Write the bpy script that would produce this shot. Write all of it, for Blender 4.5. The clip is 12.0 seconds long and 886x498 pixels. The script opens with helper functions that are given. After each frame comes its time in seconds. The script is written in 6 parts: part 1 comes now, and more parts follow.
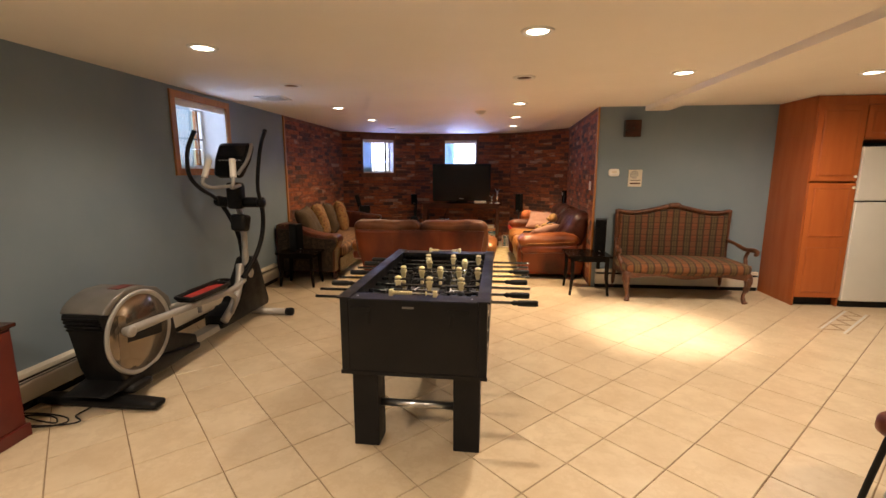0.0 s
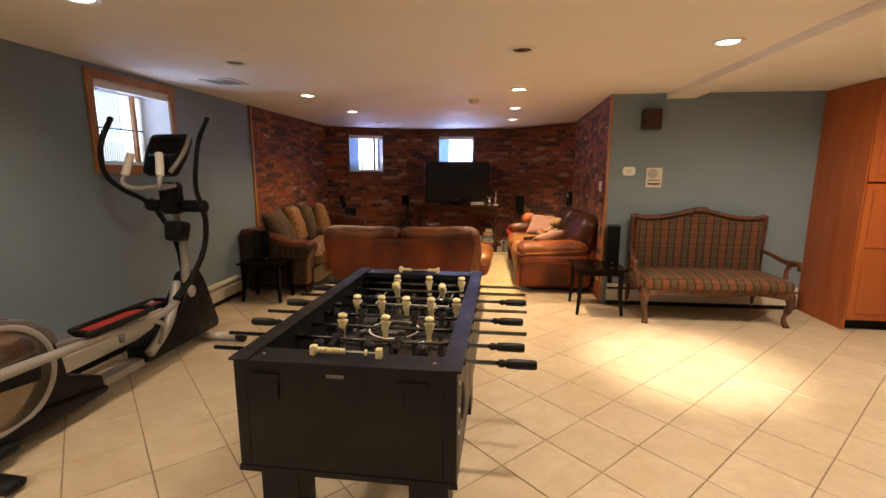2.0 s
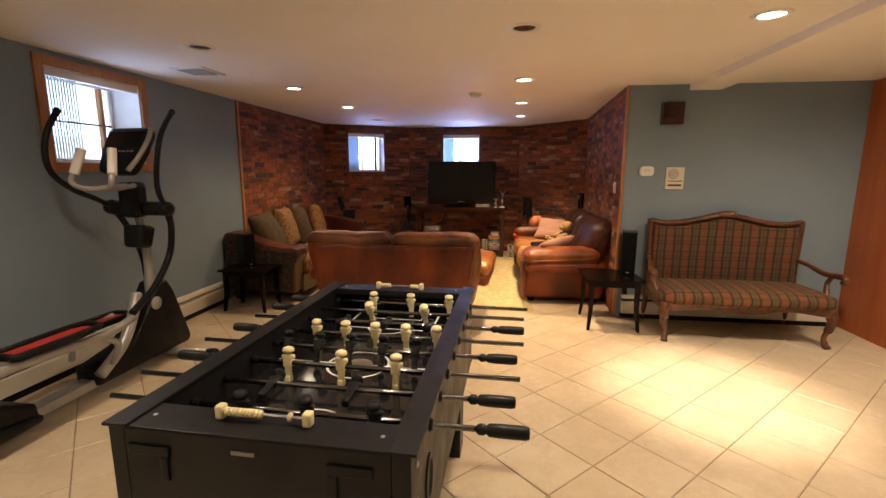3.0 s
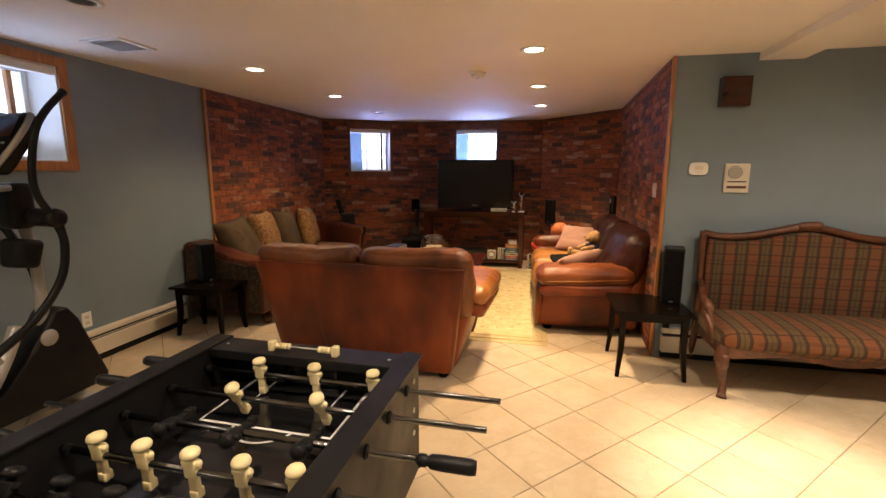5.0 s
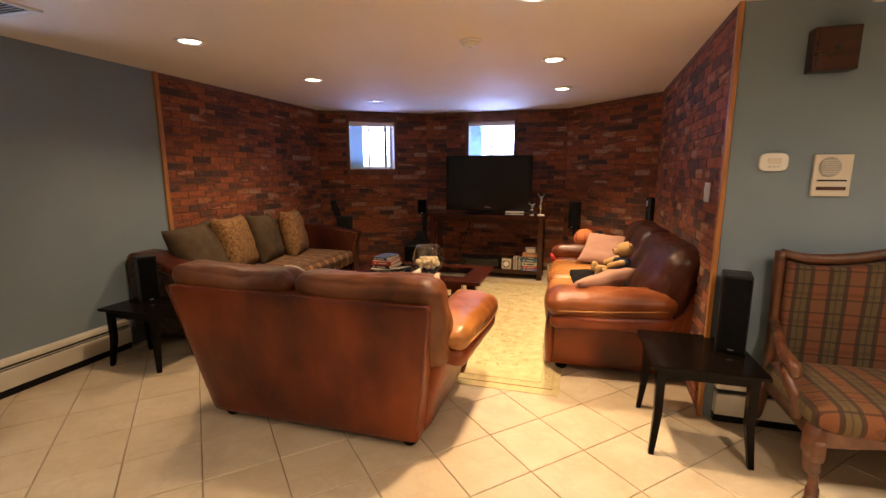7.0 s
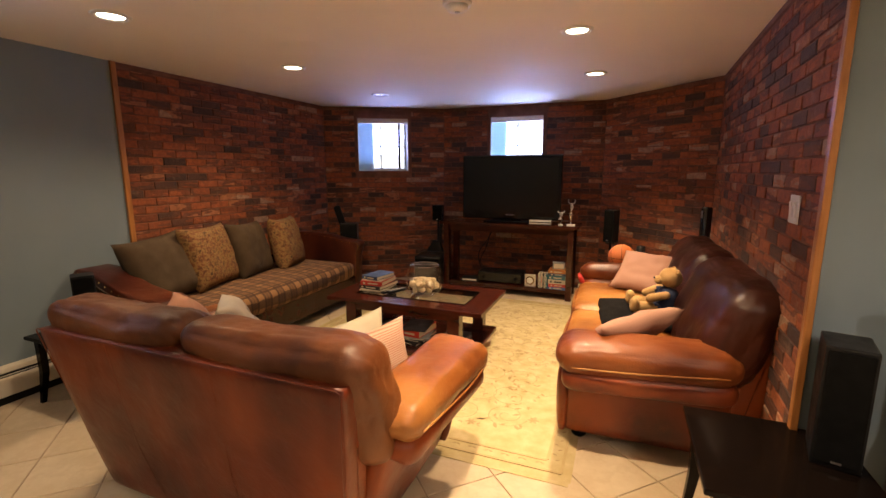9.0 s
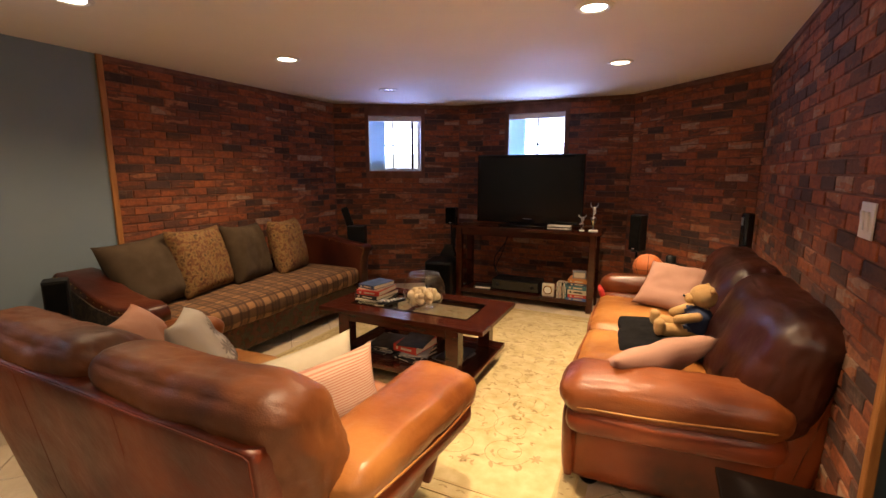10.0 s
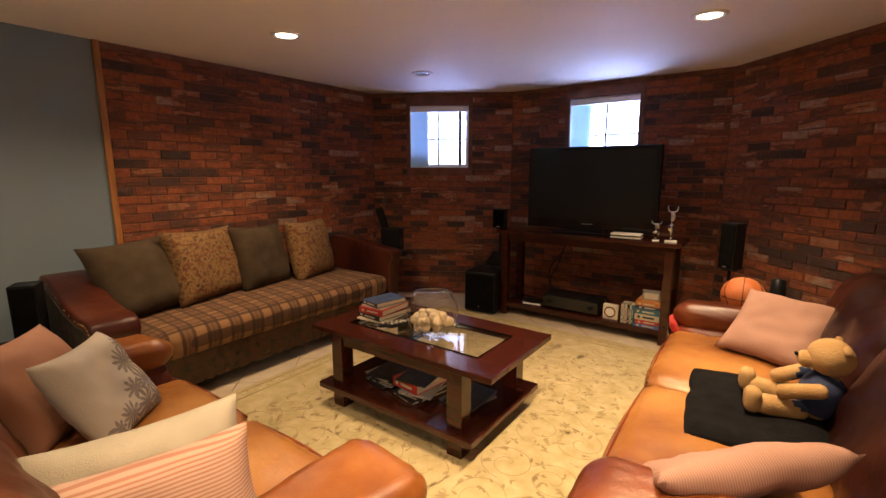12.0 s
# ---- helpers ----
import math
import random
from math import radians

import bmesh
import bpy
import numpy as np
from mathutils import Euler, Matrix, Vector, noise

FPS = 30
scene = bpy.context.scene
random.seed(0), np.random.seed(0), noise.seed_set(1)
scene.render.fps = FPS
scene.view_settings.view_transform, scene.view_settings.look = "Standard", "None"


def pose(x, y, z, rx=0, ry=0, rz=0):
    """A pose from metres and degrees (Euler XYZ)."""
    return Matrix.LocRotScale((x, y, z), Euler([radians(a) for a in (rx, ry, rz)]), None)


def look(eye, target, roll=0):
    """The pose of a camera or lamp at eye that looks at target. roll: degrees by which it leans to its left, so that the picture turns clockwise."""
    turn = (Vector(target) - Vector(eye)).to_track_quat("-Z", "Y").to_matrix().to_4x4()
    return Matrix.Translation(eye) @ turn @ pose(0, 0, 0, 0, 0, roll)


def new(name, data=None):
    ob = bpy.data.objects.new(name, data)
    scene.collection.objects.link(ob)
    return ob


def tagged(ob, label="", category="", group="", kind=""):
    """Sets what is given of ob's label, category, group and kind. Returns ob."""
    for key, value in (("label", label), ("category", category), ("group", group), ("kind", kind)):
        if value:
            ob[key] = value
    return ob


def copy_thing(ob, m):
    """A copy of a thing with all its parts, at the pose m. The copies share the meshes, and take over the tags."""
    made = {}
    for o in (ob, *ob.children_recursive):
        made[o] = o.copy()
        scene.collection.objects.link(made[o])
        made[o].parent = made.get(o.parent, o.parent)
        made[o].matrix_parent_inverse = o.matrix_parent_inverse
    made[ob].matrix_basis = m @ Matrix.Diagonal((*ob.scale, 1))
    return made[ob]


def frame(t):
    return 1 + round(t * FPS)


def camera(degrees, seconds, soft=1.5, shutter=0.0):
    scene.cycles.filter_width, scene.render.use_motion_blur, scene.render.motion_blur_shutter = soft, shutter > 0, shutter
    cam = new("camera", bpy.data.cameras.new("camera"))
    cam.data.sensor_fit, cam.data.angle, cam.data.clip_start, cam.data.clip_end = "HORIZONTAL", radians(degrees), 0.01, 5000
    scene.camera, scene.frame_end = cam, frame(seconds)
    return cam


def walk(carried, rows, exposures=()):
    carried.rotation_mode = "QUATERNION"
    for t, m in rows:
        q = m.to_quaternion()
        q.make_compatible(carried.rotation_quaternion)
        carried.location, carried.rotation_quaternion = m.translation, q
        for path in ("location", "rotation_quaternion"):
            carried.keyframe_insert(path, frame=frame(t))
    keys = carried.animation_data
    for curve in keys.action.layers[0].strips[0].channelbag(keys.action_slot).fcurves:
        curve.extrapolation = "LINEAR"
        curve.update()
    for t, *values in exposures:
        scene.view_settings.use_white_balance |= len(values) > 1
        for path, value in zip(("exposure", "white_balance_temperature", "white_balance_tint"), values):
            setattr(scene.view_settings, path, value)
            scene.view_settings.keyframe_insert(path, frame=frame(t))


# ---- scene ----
cam = camera(89.5, 12.0)
PATH = [
    (0, (0.541, 1.471, 1.504), (0.339, 3.431, 1.163), 0.0),
    (0.5, (0.532, 1.663, 1.496), (0.328, 3.623, 1.156), 0.0),
    (1, (0.551, 1.858, 1.506), (0.339, 3.817, 1.164), 0.2),
    (1.5, (0.604, 2.074, 1.485), (0.391, 4.033, 1.148), 0.1),
    (2, (0.642, 2.295, 1.489), (0.426, 4.253, 1.146), 0.1),
    (2.5, (0.682, 2.514, 1.489), (0.451, 4.471, 1.15), 0.2),
    (3, (0.73, 2.743, 1.475), (0.465, 4.696, 1.136), 0.2),
    (5, (0.943, 3.702, 1.458), (0.536, 5.631, 1.122), 0.1),
    (5.5, (0.967, 3.953, 1.454), (0.553, 5.879, 1.11), -0.0),
    (6, (1.005, 4.166, 1.464), (0.54, 6.081, 1.12), 0.1),
    (6.5, (1.053, 4.384, 1.452), (0.529, 6.284, 1.112), 0.1),
    (7, (1.102, 4.624, 1.448), (0.553, 6.516, 1.105), -0.1),
    (9, (1.22, 5.452, 1.478), (0.489, 7.281, 1.134), -0.1),
    (9.5, (1.235, 5.642, 1.485), (0.45, 7.449, 1.14), 0.0),
    (10, (1.271, 5.839, 1.471), (0.423, 7.618, 1.131), 0.1),
    (10.5, (1.298, 6.044, 1.461), (0.395, 7.796, 1.123), 0.0),
    (11, (1.292, 6.269, 1.451), (0.326, 7.987, 1.114), -0.0),
    (11.5, (1.297, 6.457, 1.435), (0.242, 8.123, 1.099), 0.1),
    (12, (1.309, 6.632, 1.439), (0.153, 8.228, 1.096), 0.0),
]
walk(cam, [(t, look(eye, target, roll)) for t, eye, target, roll in PATH],
     [(0, 0.06), (1, 0.02), (2.5, -0.08), (3.2, -0.08), (5.5, 0.0), (7, 0.05), (9.5, 0.0), (11, -0.06), (12, -0.10)])

# ---- world, daylight and ceiling lamps ----
CE = 2.30
world = bpy.data.worlds.new("sky")
world.use_nodes = True
scene.world = world
sky = world.node_tree.nodes.new("ShaderNodeTexSky")
sky.sky_type, sky.sun_disc, sky.sun_elevation, sky.sun_rotation = "NISHITA", False, radians(40), radians(200)
world.node_tree.links.new(sky.outputs[0], world.node_tree.nodes["Background"].inputs[0])
world.node_tree.nodes["Background"].inputs[1].default_value = 0.12
sun_data = bpy.data.lights.new("sun", "SUN")
sun_data.energy, sun_data.angle, sun_data.color = 1.0, radians(10), (1, 0.96, 0.9)
sun = new("sun", sun_data)
sun.matrix_world = look((0, 30, 30), (0, 11, 0))

FRONT, LOUNGE = (1.0, 0.80, 0.60), (1.0, 0.700, 0.415)
# x, y, watts, cone and colour of the lit recessed lamps
# the last three are unseen, added to light the room from the south
LIT = [(-1.33, 4.38, 76, 150, FRONT), (0.80, 4.25, 120, 130, FRONT), (-1.38, 7.18, 70, 134, LOUNGE), (0.88, 7.03, 272, 95, LOUNGE), (-1.30, 8.52, 128, 140, LOUNGE), (0.91, 8.38, 285, 97, LOUNGE),
       (0.94, 9.68, 212, 100, LOUNGE), (2.10, 5.48, 500, 47, FRONT), (3.62, 5.62, 175, 176, FRONT), (-1.33, 1.6, 225, 172, FRONT), (0.85, 1.5, 150, 130, FRONT), (3.0, 2.4, 150, 145, FRONT)]
SPILL = [(2.10, 5.48, 95, 176, FRONT)]          # wide spill of the tilted lamp's fitting
UNLIT = [(-1.32, 5.68), (0.82, 5.54), (-1.30, 9.92)]
for x, y, watts, cone, tint in LIT + SPILL:
    d = bpy.data.lights.new("downlight", "SPOT")
    d.energy, d.color, d.spot_size, d.spot_blend, d.shadow_soft_size = watts, tint, radians(cone), 1.0, 0.045
    o = new("downlight", d)
    o.location = (x, y, CE - 0.03)
    if cone < 65:
        o.matrix_world = look((x, y, CE - 0.03), (x + 0.08, y + 0.34, 0))      # a tilted lamp


# ---- node materials ----
def shader(name):
    m = bpy.data.materials.new(name)
    m.use_nodes = True
    nt = m.node_tree
    return m, nt, nt.nodes["Principled BSDF"]


def node(nt, kind, **sets):
    n = nt.nodes.new(kind)
    for k, v in sets.items():
        if k in n.inputs:
            n.inputs[k].default_value = v
    return n


def ramp(nt, fac, stops, constant=False):
    r = nt.nodes.new("ShaderNodeValToRGB")
    if constant:
        r.color_ramp.interpolation = "CONSTANT"
    e = r.color_ramp.elements
    while len(e) < len(stops):
        e.new(0.5)
    for el, (p, c) in zip(e, stops):
        el.position, el.color = p, (*c, 1)
    nt.links.new(fac, r.inputs[0])
    return r.outputs[0]


def coords(nt, where="Object"):
    if where == "Position":
        return nt.nodes.new("ShaderNodeNewGeometry").outputs["Position"]
    return nt.nodes.new("ShaderNodeTexCoord").outputs[where]


def noise_tex(nt, vec, scale, detail=4.0, rough=0.55):
    n = node(nt, "ShaderNodeTexNoise", Scale=scale, Detail=detail, Roughness=rough)
    nt.links.new(vec, n.inputs["Vector"])
    return n.outputs["Fac"]


def bumped(nt, p, height, strength, distance=0.01):
    b = node(nt, "ShaderNodeBump", Strength=strength, Distance=distance)
    nt.links.new(height, b.inputs["Height"])
    nt.links.new(b.outputs[0], p.inputs["Normal"])


def math_node(nt, op, a, b=None):
    n = nt.nodes.new("ShaderNodeMath")
    n.operation = op
    for i, v in enumerate((a, b)):
        if v is None:
            continue
        if isinstance(v, (int, float)):
            n.inputs[i].default_value = v
        else:
            nt.links.new(v, n.inputs[i])
    return n.outputs[0]


def mix_colour(nt, fac, a, b, mode="MIX"):
    n = nt.nodes.new("ShaderNodeMix")
    n.data_type, n.blend_type = "RGBA", mode
    for i, v in ((0, fac), (6, a), (7, b)):
        if isinstance(v, (int, float)):
            n.inputs[i].default_value = v
        elif isinstance(v, tuple):
            n.inputs[i].default_value = (*v, 1)
        else:
            nt.links.new(v, n.inputs[i])
    return n.outputs[2]


def surface(name, dark, light, scale=6.0, rough=0.5, bump=0.15, bump_scale=60.0, metal=0.0, stretch=None, where="Object", spread=0.12, detail=5.0, coat=0.0, spec=0.5):
    """A mottled surface: two colours mixed by broad and fine noise, uneven gloss and fine relief."""
    m, nt, p = shader(name)
    vec = coords(nt, where)
    if stretch:
        mp = node(nt, "ShaderNodeMapping", Scale=stretch)
        nt.links.new(vec, mp.inputs["Vector"])
        vec = mp.outputs[0]
    big = noise_tex(nt, vec, scale, detail)
    nt.links.new(ramp(nt, big, [(0.3, dark), (0.7, light)]), p.inputs["Base Color"])
    fine = noise_tex(nt, vec, bump_scale, 3.0)
    lo, hi = max(0.02, rough - spread), min(1, rough + spread)
    lo, hi = (max(lo, 0.29), hi) if rough >= 0.28 else (lo, min(hi, 0.26))      # satin or polished, never both
    nt.links.new(ramp(nt, big, [(0.3, (hi,) * 3), (0.7, (lo,) * 3)]), p.inputs["Roughness"])
    p.inputs["Metallic"].default_value = metal
    p.inputs["Coat Weight"].default_value = coat
    p.inputs["Specular IOR Level"].default_value = spec
    if bump:
        bumped(nt, p, fine, bump, 0.004)
    return m


def leather(name, deep, mid, worn, matte=0.0):
    """Aged hide: broad mottling, rubbed paler patches, pores, fine and long creases."""
    m, nt, p = shader(name)
    vec = coords(nt)
    mp = node(nt, "ShaderNodeMapping", Scale=(1.2, 1.0, 0.6))
    nt.links.new(vec, mp.inputs["Vector"])
    big = noise_tex(nt, mp.outputs[0], 2.3, 3, 0.45)
    c = ramp(nt, big, [(0.34, deep), (0.50, mid), (0.66, worn)])
    rub = ramp(nt, noise_tex(nt, vec, 9, 6, 0.65), [(0.52, (0, 0, 0)), (0.76, (0.40,) * 3)])
    c = mix_colour(nt, rub, c, worn)
    stain = ramp(nt, noise_tex(nt, vec, 4.5, 5, 0.65), [(0.52, (0, 0, 0)), (0.78, (0.34,) * 3)])
    c = mix_colour(nt, stain, c, deep)
    nt.links.new(c, p.inputs["Base Color"])
    nt.links.new(ramp(nt, noise_tex(nt, vec, 11, 4), [(0.3, (0.29 + matte,) * 3), (0.7, (0.42 + matte,) * 3)]), p.inputs["Roughness"])
    v = node(nt, "ShaderNodeTexVoronoi", Scale=240.0)
    nt.links.new(vec, v.inputs["Vector"])
    crease = noise_tex(nt, vec, 22, 6, 0.6)
    ridge = math_node(nt, "ABSOLUTE", math_node(nt, "SUBTRACT", noise_tex(nt, vec, 7, 5, 0.62), 0.5))
    fold = math_node(nt, "POWER", math_node(nt, "ABSOLUTE", math_node(nt, "SUBTRACT", noise_tex(nt, vec, 13, 3, 0.5), 0.5)), 0.5)
    h = math_node(nt, "ADD", math_node(nt, "MULTIPLY", v.outputs["Distance"], 0.07), math_node(nt, "ADD", math_node(nt, "MULTIPLY", crease, 0.50), math_node(nt, "ADD", math_node(nt, "MULTIPLY", ridge, 0.7), math_node(nt, "MULTIPLY", fold, 0.05))))
    bumped(nt, p, h, 0.34, 0.014)
    p.inputs["Specular IOR Level"].default_value = 0.40
    return m


def plaid(name, base, alt, dark, line, period, across=0, along=1, weft=0.3):
    """Woven tartan on two of the object's axes: two broad colours, dark edge bands, fine cross lines."""
    m, nt, p = shader(name)
    vec = coords(nt)
    wob = nt.nodes.new("ShaderNodeVectorMath")
    wob.operation = "ADD"
    soft_n = node(nt, "ShaderNodeTexNoise", Scale=5.0, Detail=1.0)
    nt.links.new(vec, soft_n.inputs["Vector"])
    sc = nt.nodes.new("ShaderNodeVectorMath")
    sc.operation = "SCALE"
    sc.inputs["Scale"].default_value = 0.014
    nt.links.new(soft_n.outputs["Color"], sc.inputs[0])
    nt.links.new(vec, wob.inputs[0])
    nt.links.new(sc.outputs[0], wob.inputs[1])
    sep = nt.nodes.new("ShaderNodeSeparateXYZ")
    nt.links.new(wob.outputs[0], sep.inputs[0])

    def stripe(axis, size, shift, width):
        f = math_node(nt, "FRACT", math_node(nt, "ADD", math_node(nt, "DIVIDE", sep.outputs[axis], size), shift + 50))
        return math_node(nt, "LESS_THAN", f, width)
    c = mix_colour(nt, stripe(across, period, 0.0, 0.46), base, alt)
    c = mix_colour(nt, math_node(nt, "MULTIPLY", stripe(along, period, 0.1, 0.46), weft), c, alt)
    for shift in (0.06, 0.60):
        c = mix_colour(nt, math_node(nt, "MULTIPLY", stripe(across, period, shift, 0.13), 0.80), c, dark)
    c = mix_colour(nt, math_node(nt, "MULTIPLY", stripe(across, period, 0.80, 0.05), 0.45), c, dark)
    c = mix_colour(nt, math_node(nt, "MULTIPLY", stripe(along, period / 2, 0.3, 0.11 + 0.12 * (weft > 0.5)), 0.72), c, line)
    c = mix_colour(nt, math_node(nt, "MULTIPLY", stripe(along, period, 0.5, 0.12), weft), c, dark)
    c = mix_colour(nt, math_node(nt, "MULTIPLY", noise_tex(nt, vec, 90, 4), 0.28), c, dark)
    nt.links.new(c, p.inputs["Base Color"])
    p.inputs["Roughness"].default_value = 0.92
    p.inputs["Sheen Weight"].default_value = 0.03
    bumped(nt, p, noise_tex(nt, vec, 320, 2), 0.5, 0.003)
    return m


def blotched(name, ground, *spots, scale=18.0, rough=0.9):
    """Printed cloth: several colours in leafy blotches."""
    m, nt, p = shader(name)
    vec = coords(nt)
    warp = noise_tex(nt, vec, scale, 6, 0.65)
    stops = [(0.0, ground)]
    for i, c in enumerate(spots):
        stops.append((0.37 + 0.075 * i, c))
    nt.links.new(ramp(nt, warp, stops, True), p.inputs["Base Color"])
    p.inputs["Roughness"].default_value = rough
    bumped(nt, p, noise_tex(nt, vec, 150, 3), 0.35, 0.004)
    return m


def brick_material():
    m, nt, p = shader("weathered_brick")
    info = nt.nodes.new("ShaderNodeObjectInfo").outputs["Random"]
    geo = nt.nodes.new("ShaderNodeNewGeometry")
    pos = geo.outputs["Position"]
    mp = node(nt, "ShaderNodeMapping", Scale=(1.0, 1.0, 5.5))
    nt.links.new(pos, mp.inputs["Vector"])
    patch = noise_tex(nt, mp.outputs[0], 2.2, 3)
    rnd = math_node(nt, "FRACT", math_node(nt, "ADD", info, geo.outputs["Random Per Island"]))
    key = math_node(nt, "ADD", math_node(nt, "MULTIPLY", rnd, 0.84), math_node(nt, "MULTIPLY", math_node(nt, "SUBTRACT", patch, 0.42), 0.95))
    tone = ramp(nt, key, [(0.0, (0.060, 0.033, 0.028)), (0.13, (0.092, 0.043, 0.032)), (0.23, (0.140, 0.050, 0.028)), (0.33, (0.250, 0.070, 0.028)),
                          (0.46, (0.390, 0.108, 0.036)), (0.62, (0.330, 0.090, 0.034)), (0.74, (0.190, 0.062, 0.032)), (0.83, (0.430, 0.165, 0.075)), (0.92, (0.440, 0.270, 0.180))], True)
    grain = noise_tex(nt, pos, 30, 7, 0.75)
    c = mix_colour(nt, ramp(nt, grain, [(0.36, (0, 0, 0)), (0.70, (0.65, 0.65, 0.65))]), tone, (0.060, 0.026, 0.018))
    salt = ramp(nt, noise_tex(nt, pos, 11, 6, 0.75), [(0.57, (0, 0, 0)), (0.74, (1, 1, 1))])
    c = mix_colour(nt, math_node(nt, "MULTIPLY", salt, 0.42), c, (0.36, 0.25, 0.18))
    nt.links.new(c, p.inputs["Base Color"])
    p.inputs["Roughness"].default_value = 0.82
    bumped(nt, p, noise_tex(nt, pos, 55, 6, 0.7), 1.0, 0.009)
    return m


def tile_material():
    m, nt, p = shader("glazed_floor_tile")
    geo = nt.nodes.new("ShaderNodeNewGeometry")
    pos = geo.outputs["Position"]
    rnd = math_node(nt, "FRACT", math_node(nt, "ADD", nt.nodes.new("ShaderNodeObjectInfo").outputs["Random"], geo.outputs["Random Per Island"]))
    cloud = noise_tex(nt, pos, 4.5, 6, 0.62)
    c = ramp(nt, cloud, [(0.28, (0.50, 0.395, 0.262)), (0.5, (0.575, 0.475, 0.332)), (0.74, (0.635, 0.54, 0.395))])
    vein = ramp(nt, math_node(nt, "ABSOLUTE", math_node(nt, "SUBTRACT", noise_tex(nt, pos, 3.0, 7, 0.68), 0.5)), [(0.0, (0.5,) * 3), (0.05, (0, 0, 0))])
    c = mix_colour(nt, vein, c, (0.49, 0.385, 0.255))
    c = mix_colour(nt, math_node(nt, "MULTIPLY", rnd, 0.30), c, (0.45, 0.335, 0.21))
    nt.links.new(c, p.inputs["Base Color"])
    gloss = math_node(nt, "ADD", math_node(nt, "MULTIPLY", noise_tex(nt, pos, 5.0, 3), 0.16), 0.26)
    nt.links.new(gloss, p.inputs["Roughness"])
    bumped(nt, p, noise_tex(nt, pos, 12, 2), 0.05, 0.006)
    return m


def glow(name, colour, strength):
    m, nt, p = shader(name)
    p.inputs["Base Color"].default_value = (*colour, 1)
    p.inputs["Emission Color"].default_value = (*colour, 1)
    p.inputs["Emission Strength"].default_value = strength
    return m


def glass(name, tint=(1, 1, 1), rough=0.0):
    m, nt, p = shader(name)
    p.inputs["Base Color"].default_value = (*tint, 1)
    p.inputs["Transmission Weight"].default_value = 1.0
    p.inputs["Roughness"].default_value = rough
    p.inputs["IOR"].default_value = 1.45
    return m


def thin_glass(name):
    """Blown glass a few millimetres thick: clear, with a mirror gloss that grows towards the rim."""
    m, nt, p = shader(name)
    clear = node(nt, "ShaderNodeBsdfTransparent", Color=(0.97, 0.98, 0.98, 1))
    shine = node(nt, "ShaderNodeBsdfGlossy", Color=(1, 1, 1, 1), Roughness=0.03)
    mix = nt.nodes.new("ShaderNodeMixShader")
    edge = node(nt, "ShaderNodeLayerWeight", Blend=0.5).outputs["Facing"]
    nt.links.new(math_node(nt, "ADD", math_node(nt, "MULTIPLY", math_node(nt, "POWER", edge, 3.0), 0.55), 0.07), mix.inputs[0])
    nt.links.new(clear.outputs[0], mix.inputs[1])
    nt.links.new(shine.outputs[0], mix.inputs[2])
    out = [n for n in nt.nodes if n.type == "OUTPUT_MATERIAL"][0]
    nt.links.new(mix.outputs[0], out.inputs["Surface"])
    nt.nodes.remove(p)
    return m


def printed_flowers(name, ground, ink, flowers):
    """Plain cloth printed with line-drawn flowers: x, y, radius and petal count of each, in the cloth's own axes."""
    m, nt, p = shader(name)
    vec = coords(nt)
    sep = nt.nodes.new("ShaderNodeSeparateXYZ")
    nt.links.new(vec, sep.inputs[0])
    total = None
    ragged = math_node(nt, "MULTIPLY", math_node(nt, "SUBTRACT", noise_tex(nt, vec, 45, 3), 0.5), 0.030)
    for x, y, r, n in flowers:
        dx, dy = math_node(nt, "SUBTRACT", sep.outputs[0], x), math_node(nt, "SUBTRACT", sep.outputs[1], y)
        far = math_node(nt, "SQRT", math_node(nt, "ADD", math_node(nt, "MULTIPLY", dx, dx), math_node(nt, "MULTIPLY", dy, dy)))
        ang = math_node(nt, "ARCTAN2", dy, dx)
        petal = math_node(nt, "ADD", math_node(nt, "MULTIPLY", math_node(nt, "ABSOLUTE", math_node(nt, "COSINE", math_node(nt, "MULTIPLY", ang, n / 2))), 0.75), 0.25)
        edge = math_node(nt, "ADD", math_node(nt, "MULTIPLY", petal, r), ragged)
        inside = math_node(nt, "LESS_THAN", far, edge)
        vein = math_node(nt, "GREATER_THAN", math_node(nt, "ABSOLUTE", math_node(nt, "SINE", math_node(nt, "MULTIPLY", ang, n * 2.5))), 0.35)
        one = math_node(nt, "MULTIPLY", inside, math_node(nt, "ADD", math_node(nt, "MULTIPLY", vein, 0.6), 0.3))
        total = one if total is None else math_node(nt, "MAXIMUM", total, one)
    c = ramp(nt, noise_tex(nt, vec, 6, 4), [(0.3, tuple(0.9 * v for v in ground)), (0.7, ground)])
    nt.links.new(mix_colour(nt, total, c, ink), p.inputs["Base Color"])
    p.inputs["Roughness"].default_value = 0.92
    bumped(nt, p, noise_tex(nt, vec, 220, 3), 0.4, 0.003)
    return m


